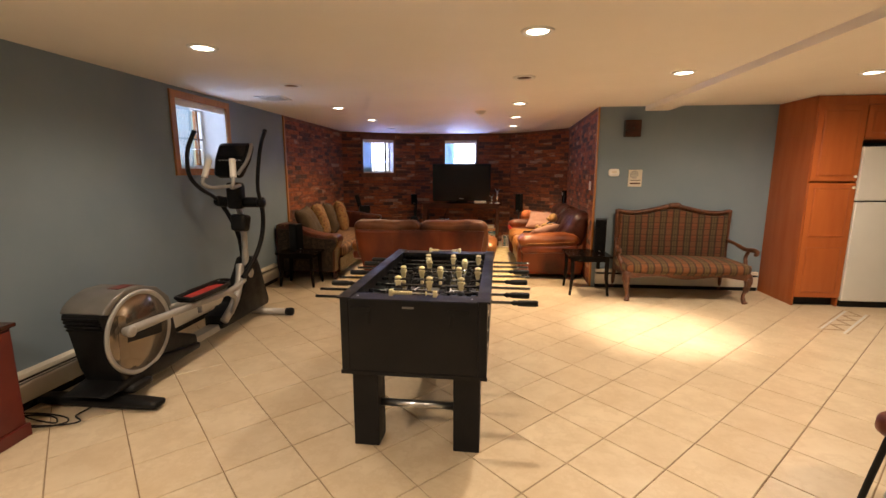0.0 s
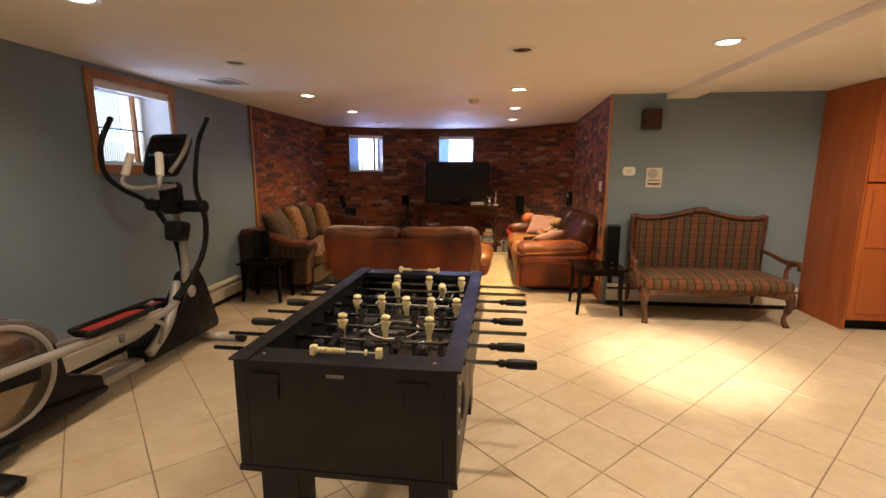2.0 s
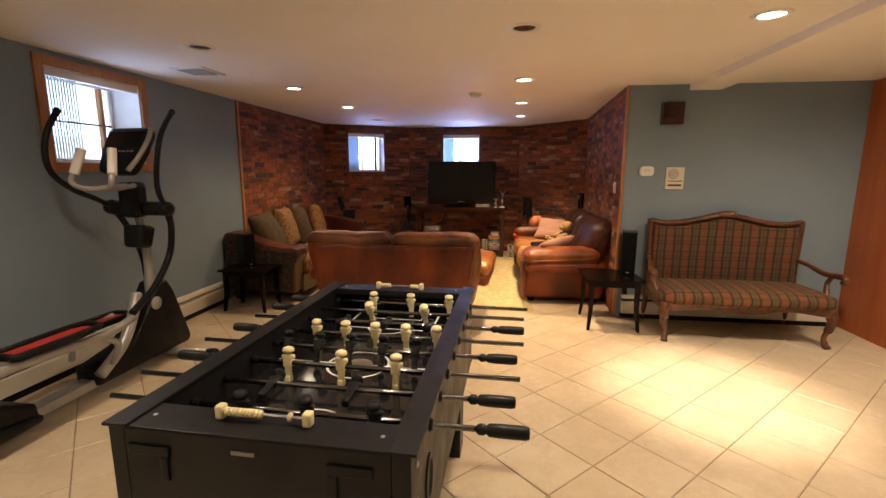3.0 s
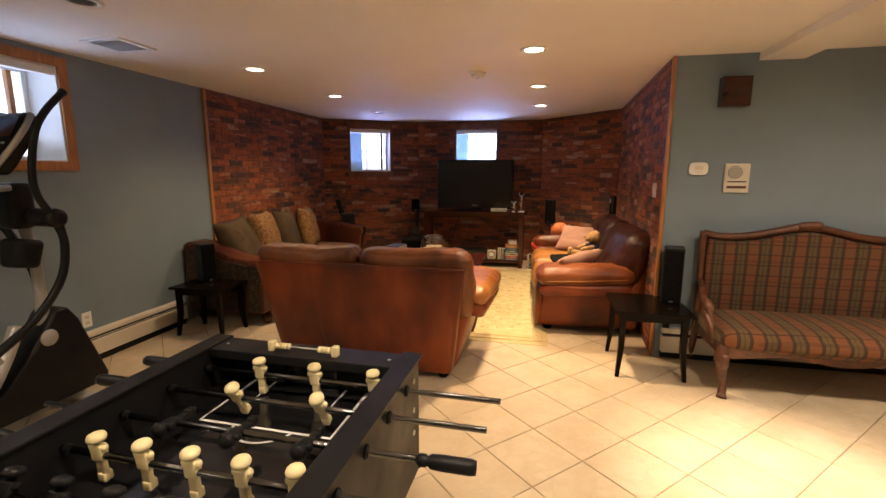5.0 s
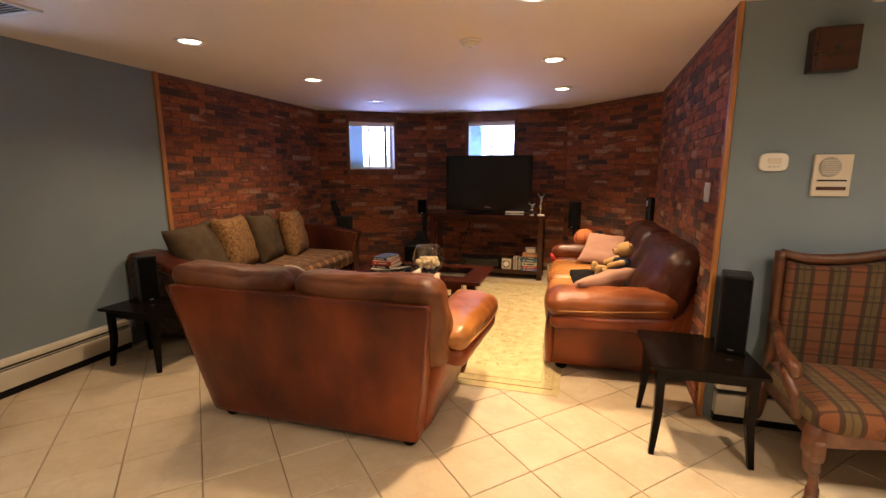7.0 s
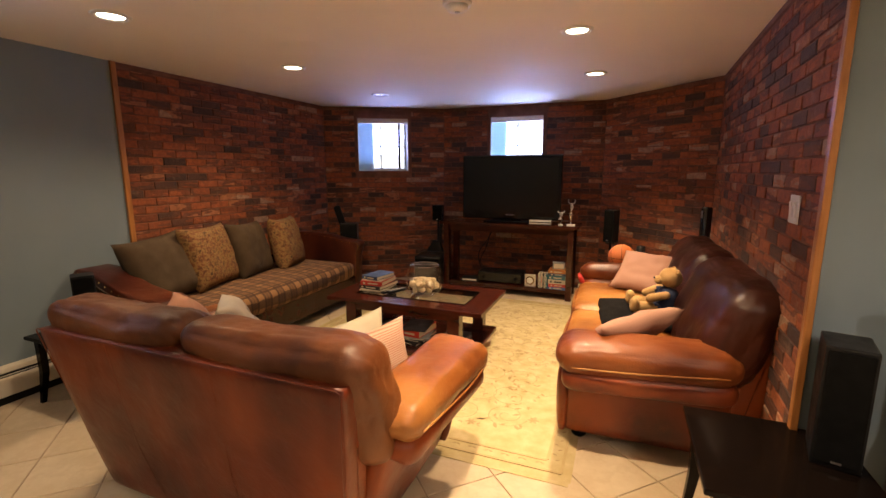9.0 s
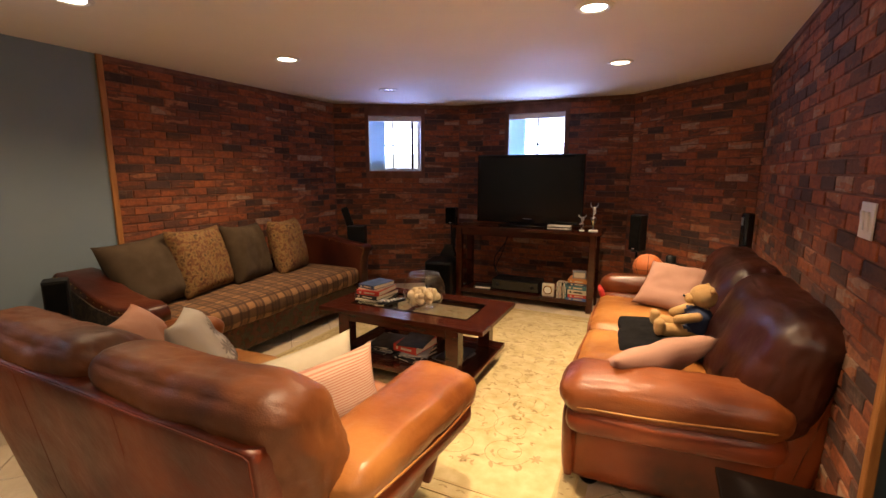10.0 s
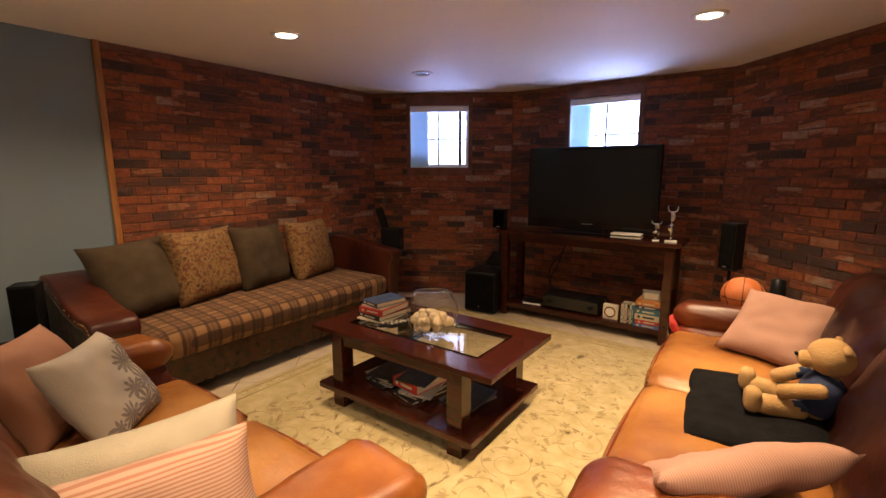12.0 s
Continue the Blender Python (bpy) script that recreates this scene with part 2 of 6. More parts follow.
def ribbed(name, a, b, size, axis=0, crisp=False):
    """Cloth with narrow woven stripes."""
    m, nt, p = shader(name)
    vec = coords(nt)
    sep = nt.nodes.new("ShaderNodeSeparateXYZ")
    nt.links.new(vec, sep.inputs[0])
    f = math_node(nt, "FRACT", math_node(nt, "ADD", math_node(nt, "DIVIDE", sep.outputs[axis], size), 50))
    s = math_node(nt, "ABSOLUTE", math_node(nt, "SUBTRACT", math_node(nt, "MULTIPLY", f, 2.0), 1.0))
    if crisp:
        s = math_node(nt, "GREATER_THAN", s, 0.55)
    c = mix_colour(nt, s, a, b)
    c = mix_colour(nt, math_node(nt, "MULTIPLY", noise_tex(nt, vec, 12, 4), 0.25), c, tuple(0.6 * v for v in a))
    nt.links.new(c, p.inputs["Base Color"])
    p.inputs["Roughness"].default_value = 0.9
    bumped(nt, p, s, 0.25, 0.002)
    return m


M_BLUE = surface("blue_grey_wall_paint", (0.178, 0.233, 0.280), (0.198, 0.254, 0.302), 1.6, 0.62, 0.10, 160, where="Position")
M_CEIL = surface("ceiling_paint", (0.81, 0.75, 0.67), (0.85, 0.79, 0.71), 1.2, 0.75, 0.08, 140, where="Position")
M_WHITE = surface("white_paint", (0.72, 0.70, 0.66), (0.80, 0.78, 0.74), 4, 0.45, 0.05, 120)
M_CREAM = surface("cream_enamel", (0.60, 0.55, 0.45), (0.68, 0.63, 0.53), 3, 0.4, 0.05, 90)
M_TRIM = surface("honey_oak_trim", (0.30, 0.115, 0.028), (0.46, 0.20, 0.060), 7, 0.42, 0.2, 70, stretch=(6, 6, 0.7))
M_CAB = surface("cherry_cabinet_wood", (0.36, 0.086, 0.019), (0.43, 0.118, 0.028), 2.5, 0.36, 0.06, 60, stretch=(4, 4, 0.5), coat=0.15)
M_DARKWOOD = surface("dark_mahogany", (0.026, 0.0052, 0.0030), (0.058, 0.0128, 0.0068), 4, 0.20, 0.06, 60, stretch=(1, 5, 5), spec=0.45, coat=0.08)
M_ESPRESSO = surface("espresso_wood", (0.0042, 0.0028, 0.0023), (0.0070, 0.0042, 0.0032), 4, 0.18, 0.04, 60, stretch=(1, 5, 5), spec=0.07)
M_WALNUT = surface("carved_walnut", (0.055, 0.018, 0.008), (0.14, 0.048, 0.018), 7, 0.33, 0.25, 50, stretch=(2, 2, 2), coat=0.2)
M_BLACK = surface("black_laminate", (0.006, 0.006, 0.007), (0.010, 0.0095, 0.010), 5, 0.42, 0.10, 120, spec=0.22)
M_PLASTIC = surface("black_plastic", (0.006, 0.006, 0.0065), (0.011, 0.011, 0.0115), 8, 0.42, 0.10, 220, spec=0.18)
M_GLOSS = surface("black_gloss", (0.006, 0.006, 0.007), (0.010, 0.010, 0.011), 3, 0.10, 0.0, 60, spread=0.04)
M_SCREEN = surface("dark_screen", (0.006, 0.006, 0.007), (0.009, 0.009, 0.010), 2, 0.22, 0.0, 60, spread=0.03)
M_CLOTHGRILLE = surface("speaker_cloth", (0.0025, 0.0025, 0.0025), (0.005, 0.0048, 0.0048), 20, 0.85, 0.4, 400, spec=0.08)
M_STEEL = surface("brushed_steel", (0.50, 0.50, 0.50), (0.66, 0.66, 0.66), 8, 0.28, 0.08, 150, metal=1.0, stretch=(1, 8, 8))
M_ROD = surface("dark_chrome_rod", (0.10, 0.10, 0.10), (0.17, 0.17, 0.17), 8, 0.22, 0.04, 150, metal=1.0)
M_SILVER = surface("silver_paint", (0.33, 0.32, 0.30), (0.43, 0.42, 0.40), 5, 0.36, 0.05, 140, metal=0.35)
M_DARKSILVER = surface("dark_silver_paint", (0.15, 0.145, 0.135), (0.21, 0.20, 0.19), 5, 0.34, 0.05, 140, metal=0.4)
M_DISC = surface("smoked_disc", (0.24, 0.195, 0.15), (0.30, 0.245, 0.19), 4, 0.16, 0.0, 90, metal=0.85, spread=0.05)
M_CHROME = surface("chrome", (0.75, 0.75, 0.75), (0.85, 0.85, 0.85), 5, 0.10, 0.0, 60, metal=1.0, spread=0.04)
M_GOLD = surface("gold_plating", (0.62, 0.42, 0.14), (0.75, 0.53, 0.20), 9, 0.25, 0.0, 60, metal=1.0)
M_RED = surface("red_rubber", (0.32, 0.018, 0.014), (0.42, 0.03, 0.02), 14, 0.6, 0.4, 200)
M_PEG = surface("cream_plastic", (0.66, 0.56, 0.30), (0.76, 0.67, 0.40), 18, 0.35, 0.05, 100)
M_MARK = surface("white_line", (0.55, 0.55, 0.55), (0.68, 0.68, 0.68), 20, 0.4, 0.0)
M_FRIDGE = surface("white_appliance_enamel", (0.62, 0.61, 0.57), (0.68, 0.67, 0.63), 2, 0.32, 0.12, 240)
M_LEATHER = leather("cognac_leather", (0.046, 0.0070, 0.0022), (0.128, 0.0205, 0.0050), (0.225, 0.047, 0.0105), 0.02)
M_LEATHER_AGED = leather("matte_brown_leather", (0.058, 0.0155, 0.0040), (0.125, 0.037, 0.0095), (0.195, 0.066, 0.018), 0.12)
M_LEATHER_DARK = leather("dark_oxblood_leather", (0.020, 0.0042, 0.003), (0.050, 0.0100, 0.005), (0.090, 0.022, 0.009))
# seat and arm hides: wear plus lamplight, both put into paler colours
M_LEATHER_LIT_WORN = leather("lit_worn_leather", (0.150, 0.044, 0.0095), (0.285, 0.112, 0.025), (0.42, 0.195, 0.052))
M_LEATHER_LIT_PAD = leather("lit_worn_arm_leather", (0.060, 0.0118, 0.0035), (0.135, 0.033, 0.0082), (0.225, 0.066, 0.0165))
M_LEATHER_LIT_ARM = leather("lit_loveseat_arm_leather", (0.120, 0.030, 0.0068), (0.240, 0.078, 0.0165), (0.37, 0.148, 0.036))
# same hide darkened: shade on the sofa back put into the colour
M_LEATHER_SHADED = leather("shaded_cognac_leather", (0.013, 0.0027, 0.0017), (0.027, 0.0056, 0.0030), (0.052, 0.012, 0.0052))
M_SETTEE = plaid("rust_tartan", (0.165, 0.052, 0.020), (0.094, 0.063, 0.026), (0.026, 0.013, 0.007), (0.020, 0.011, 0.007), 0.150, 0, 2)
M_SETTEE_SEAT = plaid("rust_tartan_seat", (0.190, 0.064, 0.020), (0.115, 0.074, 0.026), (0.030, 0.014, 0.008), (0.026, 0.013, 0.008), 0.150, 0, 1)
M_MATTRESS = plaid("brown_tartan", (0.290, 0.150, 0.062), (0.175, 0.085, 0.034), (0.048, 0.021, 0.010), (0.040, 0.018, 0.009), 0.155, 1, 0, 0.8)
M_OLIVE = surface("olive_cord", (0.038, 0.0225, 0.0095), (0.063, 0.038, 0.0165), 6, 0.95, 0.5, 160)
M_GOLDPRINT = blotched("gold_leaf_print", (0.045, 0.022, 0.009), (0.135, 0.066, 0.022), (0.215, 0.125, 0.042), (0.150, 0.056, 0.019), (0.078, 0.034, 0.014), (0.20, 0.115, 0.038), scale=24)
# dark print, lowered further to hold the shade on the daybed arm
M_DARKPRINT = blotched("dark_floral_print", (0.020, 0.0125, 0.0075), (0.042, 0.026, 0.013), (0.017, 0.011, 0.007), (0.056, 0.036, 0.019), scale=16)
M_INKPRINT = printed_flowers("ink_flower_print", (0.46, 0.415, 0.345), (0.135, 0.115, 0.115), ((0.085, 0.04, 0.065, 13), (0.095, -0.06, 0.06, 11), (0.02, -0.06, 0.045, 9), (0.125, 0.11, 0.035, 9), (0.03, -0.135, 0.055, 11), (-0.06, -0.13, 0.05, 12), (0.11, -0.14, 0.04, 9), (-0.13, -0.14, 0.035, 7)))
M_LINEN = surface("cream_linen", (0.38, 0.340, 0.250), (0.45, 0.405, 0.310), 5, 0.92, 0.5, 260)
M_SALMON = surface("salmon_cotton", (0.31, 0.145, 0.088), (0.38, 0.190, 0.120), 5, 0.92, 0.4, 220)
M_ROSE = ribbed("dusty_rose_cord", (0.40, 0.225, 0.165), (0.31, 0.160, 0.115), 0.007, 0)
M_STRIPE = ribbed("pink_ticking", (0.48, 0.325, 0.245), (0.37, 0.165, 0.110), 0.0092, 1, True)
M_THROW = surface("black_fleece", (0.004, 0.004, 0.0045), (0.008, 0.0075, 0.008), 14, 0.97, 0.6, 240, spec=0.1)
M_PLUSH = surface("tan_plush", (0.34, 0.20, 0.075), (0.46, 0.29, 0.12), 16, 0.97, 0.9, 180)
M_NAVY = surface("navy_cloth", (0.012, 0.020, 0.055), (0.020, 0.032, 0.085), 12, 0.9, 0.4, 180)
M_BALL = surface("orange_ball_rubber", (0.50, 0.13, 0.035), (0.58, 0.18, 0.05), 8, 0.5, 0.7, 240)
M_REDCLOTH = surface("red_cloth", (0.40, 0.018, 0.016), (0.52, 0.04, 0.03), 9, 0.9, 0.5, 160)
M_SHELL = surface("pale_seashell", (0.46, 0.34, 0.185), (0.62, 0.50, 0.32), 24, 0.6, 0.6, 90)
M_PAGES = surface("paper_edges", (0.58, 0.50, 0.36), (0.70, 0.62, 0.47), 40, 0.85, 0.3, 200, stretch=(1, 1, 12))
M_GLASS = glass("clear_glass")
M_BOWL = thin_glass("blown_glass")
M_BLIND = surface("vertical_blind_vinyl", (0.50, 0.57, 0.56), (0.58, 0.65, 0.64), 6, 0.5, 0.05, 80)
bnt = M_BLIND.node_tree
bt_ = node(bnt, "ShaderNodeBsdfTranslucent", Color=(0.70, 0.79, 0.83, 1))
bm_ = node(bnt, "ShaderNodeMixShader", Fac=0.8)
bo_ = [n for n in bnt.nodes if n.type == "OUTPUT_MATERIAL"][0]
bnt.links.new(bnt.nodes["Principled BSDF"].outputs[0], bm_.inputs[1])
bnt.links.new(bt_.outputs[0], bm_.inputs[2])
bnt.links.new(bm_.outputs[0], bo_.inputs["Surface"])
M_GROUT = surface("tan_grout", (0.23, 0.155, 0.092), (0.34, 0.245, 0.155), 14, 0.9, 0.4, 120, where="Position")
M_MORTAR = surface("red_brown_mortar", (0.120, 0.052, 0.032), (0.230, 0.105, 0.064), 9, 0.95, 0.7, 70, where="Position")
M_RUG = surface("cream_wool_rug", (0.45, 0.355, 0.165), (0.59, 0.485, 0.265), 11, 0.97, 0.8, 300, detail=8.0)
M_VINE = surface("brown_wool_vine", (0.32, 0.235, 0.105), (0.43, 0.335, 0.17), 14, 0.97, 0.6, 260)
M_RUGBAND = surface("gold_wool_band", (0.44, 0.33, 0.15), (0.52, 0.40, 0.20), 9, 0.97, 0.7, 260)
M_BRICK = brick_material()
M_TILE = tile_material()
M_SKY = glow("bright_overcast", (0.90, 0.96, 1.0), 1.8)
M_BULB = glow("lamp_lens", (1.0, 0.90, 0.70), 14.0)
M_FOLDER = surface("dark_red_lacquer", (0.085, 0.010, 0.008), (0.13, 0.018, 0.012), 5, 0.35, 0.1, 90)


def book_material(name, c):
    return surface(name, tuple(0.8 * v for v in c), c, 12, 0.45, 0.1, 120)


M_BOOKS = [book_material("book_cover_" + n, c) for n, c in (("navy", (0.035, 0.06, 0.13)), ("red", (0.48, 0.035, 0.022)), ("black", (0.014, 0.013, 0.014)),
           ("cream", (0.58, 0.52, 0.40)), ("teal", (0.05, 0.16, 0.21)), ("orange", (0.52, 0.20, 0.05)), ("grey", (0.26, 0.26, 0.27)), ("blue", (0.06, 0.14, 0.42)))]


# ---- mesh helpers ----
def link_mesh(name, bm, material, smooth=False):
    me = bpy.data.meshes.new(name)
    bm.normal_update()
    bm.to_mesh(me)
    bm.free()
    me.materials.append(material)
    if smooth:
        for f in me.polygons:
            f.use_smooth = True
    return new(name, me)


def part(name, bm, material, parent, label="", smooth=False):
    ob = link_mesh(name, bm, material, smooth)
    ob.parent = parent
    if label:
        ob["label"] = label
    return ob


def thing(name, at, turn, label, category, group="", kind=""):
    ob = new(name)
    ob.matrix_basis = pose(*at, 0, 0, turn)
    ob.empty_display_size = 0.1
    return tagged(ob, label, category, group, kind)


def box(bm, x0, x1, y0, y1, z0, z1, bevel=0.0, m=None, seg=2):
    r = bmesh.ops.create_cube(bm, size=1.0, matrix=Matrix.Translation(((x0 + x1) / 2, (y0 + y1) / 2, (z0 + z1) / 2)) @ Matrix.Diagonal((abs(x1 - x0), abs(y1 - y0), abs(z1 - z0), 1)))
    vs = r["verts"]
    if bevel:
        es = list({e for v in vs for e in v.link_edges})
        out = bmesh.ops.bevel(bm, geom=es, offset=bevel, segments=seg, profile=0.6, affect="EDGES")
        vs = list({v for f in out["faces"] for v in f.verts} | {v for v in vs if v.is_valid})
    if m:
        bmesh.ops.transform(bm, matrix=m, verts=vs)
    return vs


def boxed(*a, **k):
    bm = bmesh.new()
    box(bm, *a, **k)
    return bm


def smooth_line(pts, n=6):
    """Catmull-Rom line through the points."""
    pts = [Vector(p) for p in pts]
    out = []
    for i in range(len(pts) - 1):
        p0, p1, p2, p3 = pts[max(i - 1, 0)], pts[i], pts[i + 1], pts[min(i + 2, len(pts) - 1)]
        for k in range(n):
            t = k / n
            out.append(0.5 * ((2 * p1) + (p2 - p0) * t + (2 * p0 - 5 * p1 + 4 * p2 - p3) * t * t + (3 * p1 - p0 - 3 * p2 + p3) * t ** 3))
    return out + [pts[-1]]


def tube(bm, pts, r, seg=10, flat=1.0, up=(0, 0, 1)):
    """A round or oval bar along the points, r one radius or one a point, with closed ends."""
    pts = [Vector(p) for p in pts]
    rs = r if isinstance(r, (list, tuple)) else [r] * len(pts)
    if len(rs) != len(pts):
        rs = [rs[min(len(rs) - 1, int(i * (len(rs) - 1) / max(1, len(pts) - 1) + 0.5))] for i in range(len(pts))]
    rings = []
    side = None
    for i, p in enumerate(pts):
        d = (pts[min(i + 1, len(pts) - 1)] - pts[max(i - 1, 0)]).normalized()
        if side is None:
            side = d.cross(Vector(up))
            if side.length < 0.05:
                side = d.cross(Vector((1, 0, 0)))
        side = (side - d * side.dot(d)).normalized()
        other = d.cross(side)
        rings.append([bm.verts.new(p + rs[i] * (math.cos(a) * side + flat * math.sin(a) * other)) for a in (2 * math.pi * k / seg for k in range(seg))])
    for a, b in zip(rings, rings[1:]):
        for k in range(seg):
            bm.faces.new((a[k], a[(k + 1) % seg], b[(k + 1) % seg], b[k]))
    bm.faces.new(rings[0][::-1])
    bm.faces.new(rings[-1])


def tubed(pts, r, seg=10, n=6, flat=1.0):
    bm = bmesh.new()
    tube(bm, smooth_line(pts, n) if n > 1 else pts, r, seg, flat)
    return bm


def lathe(bm, profile, at=(0, 0, 0), seg=24, m=None):
    """Turns (radius, height) round z."""
    rings = []
    m = m or Matrix.Identity(4)
    for r, z in profile:
        rings.append([bm.verts.new(m @ Vector((at[0] + max(r, 0.0004) * math.cos(2 * math.pi * k / seg), at[1] + max(r, 0.0004) * math.sin(2 * math.pi * k / seg), at[2] + z))) for k in range(seg)])
    for a, b in zip(rings, rings[1:]):
        for k in range(seg):
            bm.faces.new((a[k], a[(k + 1) % seg], b[(k + 1) % seg], b[k]))
    bm.faces.new(rings[0][::-1])
    bm.faces.new(rings[-1])


def lathed(profile, at=(0, 0, 0), seg=24, m=None):
    bm = bmesh.new()
    lathe(bm, profile, at, seg, m)
    return bm


def extrude_outline(bm, outline, x0, x1, axis="x"):
    """A plate with the outline (two coordinates a point) between x0 and x1 on the named axis."""
    def put(a, b, c):
        return {"x": (c, a, b), "y": (a, c, b), "z": (a, b, c)}[axis]
    lo = [bm.verts.new(put(a, b, x0)) for a, b in outline]
    hi = [bm.verts.new(put(a, b, x1)) for a, b in outline]
    n = len(outline)
    bm.faces.new(lo)
    bm.faces.new(hi[::-1])
    for i in range(n):
        bm.faces.new((lo[i], hi[i], hi[(i + 1) % n], lo[(i + 1) % n]))
    bmesh.ops.recalc_face_normals(bm, faces=bm.faces)


def plate(outline, x0, x1, axis="x", bevel=0.0, seg=2):
    bm = bmesh.new()
    extrude_outline(bm, outline, x0, x1, axis)
    if bevel:
        flat = [e for e in bm.edges if len(e.link_faces) == 2 and e.calc_face_angle(0) > 0.6]
        bmesh.ops.bevel(bm, geom=flat, offset=bevel, segments=seg, profile=0.5, affect="EDGES")
    return bm


def soft(bm, size, radius, m, bulge=(0, 0, 0), lump=0.0, n=10, seed=0.0, shape=None, wrinkle=0.0):
    """An upholstered block: rounded edges, faces that bulge, uneven skin. shape(v) may bend it further, in local metres."""
    hx, hy, hz = (s / 2 for s in size)
    tmp = bmesh.new()
    bmesh.ops.create_cube(tmp, size=2.0)
    bmesh.ops.subdivide_edges(tmp, edges=tmp.edges[:], cuts=n, use_grid_fill=True)
    for v in tmp.verts:
        u = v.co.copy()
        p = Vector((u.x * hx, u.y * hy, u.z * hz))
        r = min(radius, hx, hy, hz)
        inner = Vector((max(-hx + r, min(hx - r, p.x)), max(-hy + r, min(hy - r, p.y)), max(-hz + r, min(hz - r, p.z))))
        d = p - inner
        if d.length > 1e-6:
            d = d * (r / d.length)
            p = inner + d
        p.x += math.copysign(bulge[0], u.x) * (1 - u.y ** 2) * (1 - u.z ** 2) * abs(u.x)
        p.y += math.copysign(bulge[1], u.y) * (1 - u.x ** 2) * (1 - u.z ** 2) * abs(u.y)
        p.z += math.copysign(bulge[2], u.z) * (1 - u.x ** 2) * (1 - u.y ** 2) * abs(u.z)
        if lump:
            q = p * 7 + Vector((seed, seed * 2, 0))
            p += p.normalized() * lump * (noise.noise(q) + 0.5 * noise.noise(q * 2.3))
        if shape:
            p = Vector(shape(p))
        v.co = p
    if wrinkle:
        tmp.normal_update()
        moves = []
        for v in tmp.verts:
            q = Vector((v.co.x * 6 + seed, v.co.y * 6 + seed, v.co.z * 3.5))
            w = noise.noise(q + 0.7 * Vector((noise.noise(q * 1.7), noise.noise(q * 1.7 + Vector((9, 0, 0))), 0)))
            fine = noise.noise(q * 2.9 + Vector((3, 5, 7)))
            moves.append(v.normal * (-wrinkle * max(0.0, 1 - abs(w) * 6) ** 2 - 0.45 * wrinkle * max(0.0, 1 - abs(fine) * 5)))
        for v, d in zip(tmp.verts, moves):
            v.co += d
    for v in tmp.verts:
        v.co = m @ v.co
    me = bpy.data.meshes.new("tmp")
    tmp.to_mesh(me)
    tmp.free()
    bm.from_mesh(me)
    bpy.data.meshes.remove(me)


def softened(*a, **k):
    bm = bmesh.new()
    soft(bm, *a, **k)
    return bm


def pillow(w, h, t, m=None, n=16, lump=0.012, seed=0.0):
    """A stuffed square cushion in its own x-y plane, with pointed corners and wrinkled faces."""
    bm = bmesh.new()
    m = m or Matrix.Identity(4)
    sides = []
    for s in (1, -1):
        grid = []
        for i in range(n + 1):
            row = []
            for j in range(n + 1):
                u, v = 2 * i / n - 1, 2 * j / n - 1
                x = w / 2 * u * (1 - 0.09 * (1 - v * v) * abs(u) ** 3)
                y = h / 2 * v * (1 - 0.09 * (1 - u * u) * abs(v) ** 3)
                k = max(0.0, (1 - u ** 4) * (1 - v ** 4)) ** 0.55
                q = Vector((x * 9 + seed, y * 9, s * 3 + seed))
                z = s * t / 2 * k + k * lump * (noise.noise(q) + 0.6 * noise.noise(q * 2.1))
                edge = i in (0, n) or j in (0, n)
                if edge and s < 0:
                    row.append(sides[0][i][j])
                else:
                    row.append(bm.verts.new(m @ Vector((x, y, z))))
            grid.append(row)
        sides.append(grid)
        for i in range(n):
            for j in range(n):
                f = (grid[i][j], grid[i + 1][j], grid[i + 1][j + 1], grid[i][j + 1])
                bm.faces.new(f if s > 0 else f[::-1])
    return bm


def framed(at, ex, ey):
    """A pose at a place from the directions of its local x and, about, y."""
    ex = Vector(ex).normalized()
    ez = ex.cross(Vector(ey)).normalized()
    ey = ez.cross(ex)
    m = Matrix((ex, ey, ez)).transposed().to_4x4()
    m.translation = at
    return m


def seam(pts, r, material, parent, name="piping", label=""):
    return part(name, tubed(pts, r, 6, 4), material, parent, label, True)


# ---- the setting ----
def structure(name, bm, material, label, category, smooth=False):
    return tagged(link_mesh(name, bm, material, smooth), label, category, kind="structure")


def wall_frame(p0, p1):
    d = (Vector((*p1, 0)) - Vector((*p0, 0)))
    length = d.length
    d.normalize()
    left = Vector((-d.y, d.x, 0))
    m = Matrix(((d.x, left.x, 0, p0[0]), (d.y, left.y, 0, p0[1]), (0, 0, 1, 0), (0, 0, 0, 1)))
    return m, length


def wall(name, p0, p1, material, label, openings=(), thick=0.34):
    m, length = wall_frame(p0, p1)
    bm = bmesh.new()
    us = [0.0]
    for u0, u1, z0, z1 in openings:
        box(bm, us[-1], u0, 0, thick, -0.1, CE + 0.05, m=m)
        box(bm, u0, u1, 0, thick, -0.1, z0, m=m)
        box(bm, u0, u1, 0, thick, z1, CE + 0.05, m=m)
        us.append(u1)
    box(bm, us[-1], length, 0, thick, -0.1, CE + 0.05, m=m)
    return structure(name, bm, material, label, "wall"), m, length


P_L0, P_L1, P_R1, P_R2, P_C = (-2.43, 10.43), (-1.08, 11.25), (0.985, 11.25), (2.0, 10.18), (1.89, 7.43)
BRICK_START = 7.85
BW = (6.56, 7.40, 1.53, 2.20)          # opening in the blue wall: y is measured from -1.0
WL = (0.425, 1.095, 1.475, 2.165)
WR = (0.65, 1.335, 1.475, 2.165)
wall_w, m_w, _ = wall("wall_west", (-2.43, -1.0), (-2.43, BRICK_START), M_BLUE, "blue-grey painted wall with a small oak-framed window", [BW])
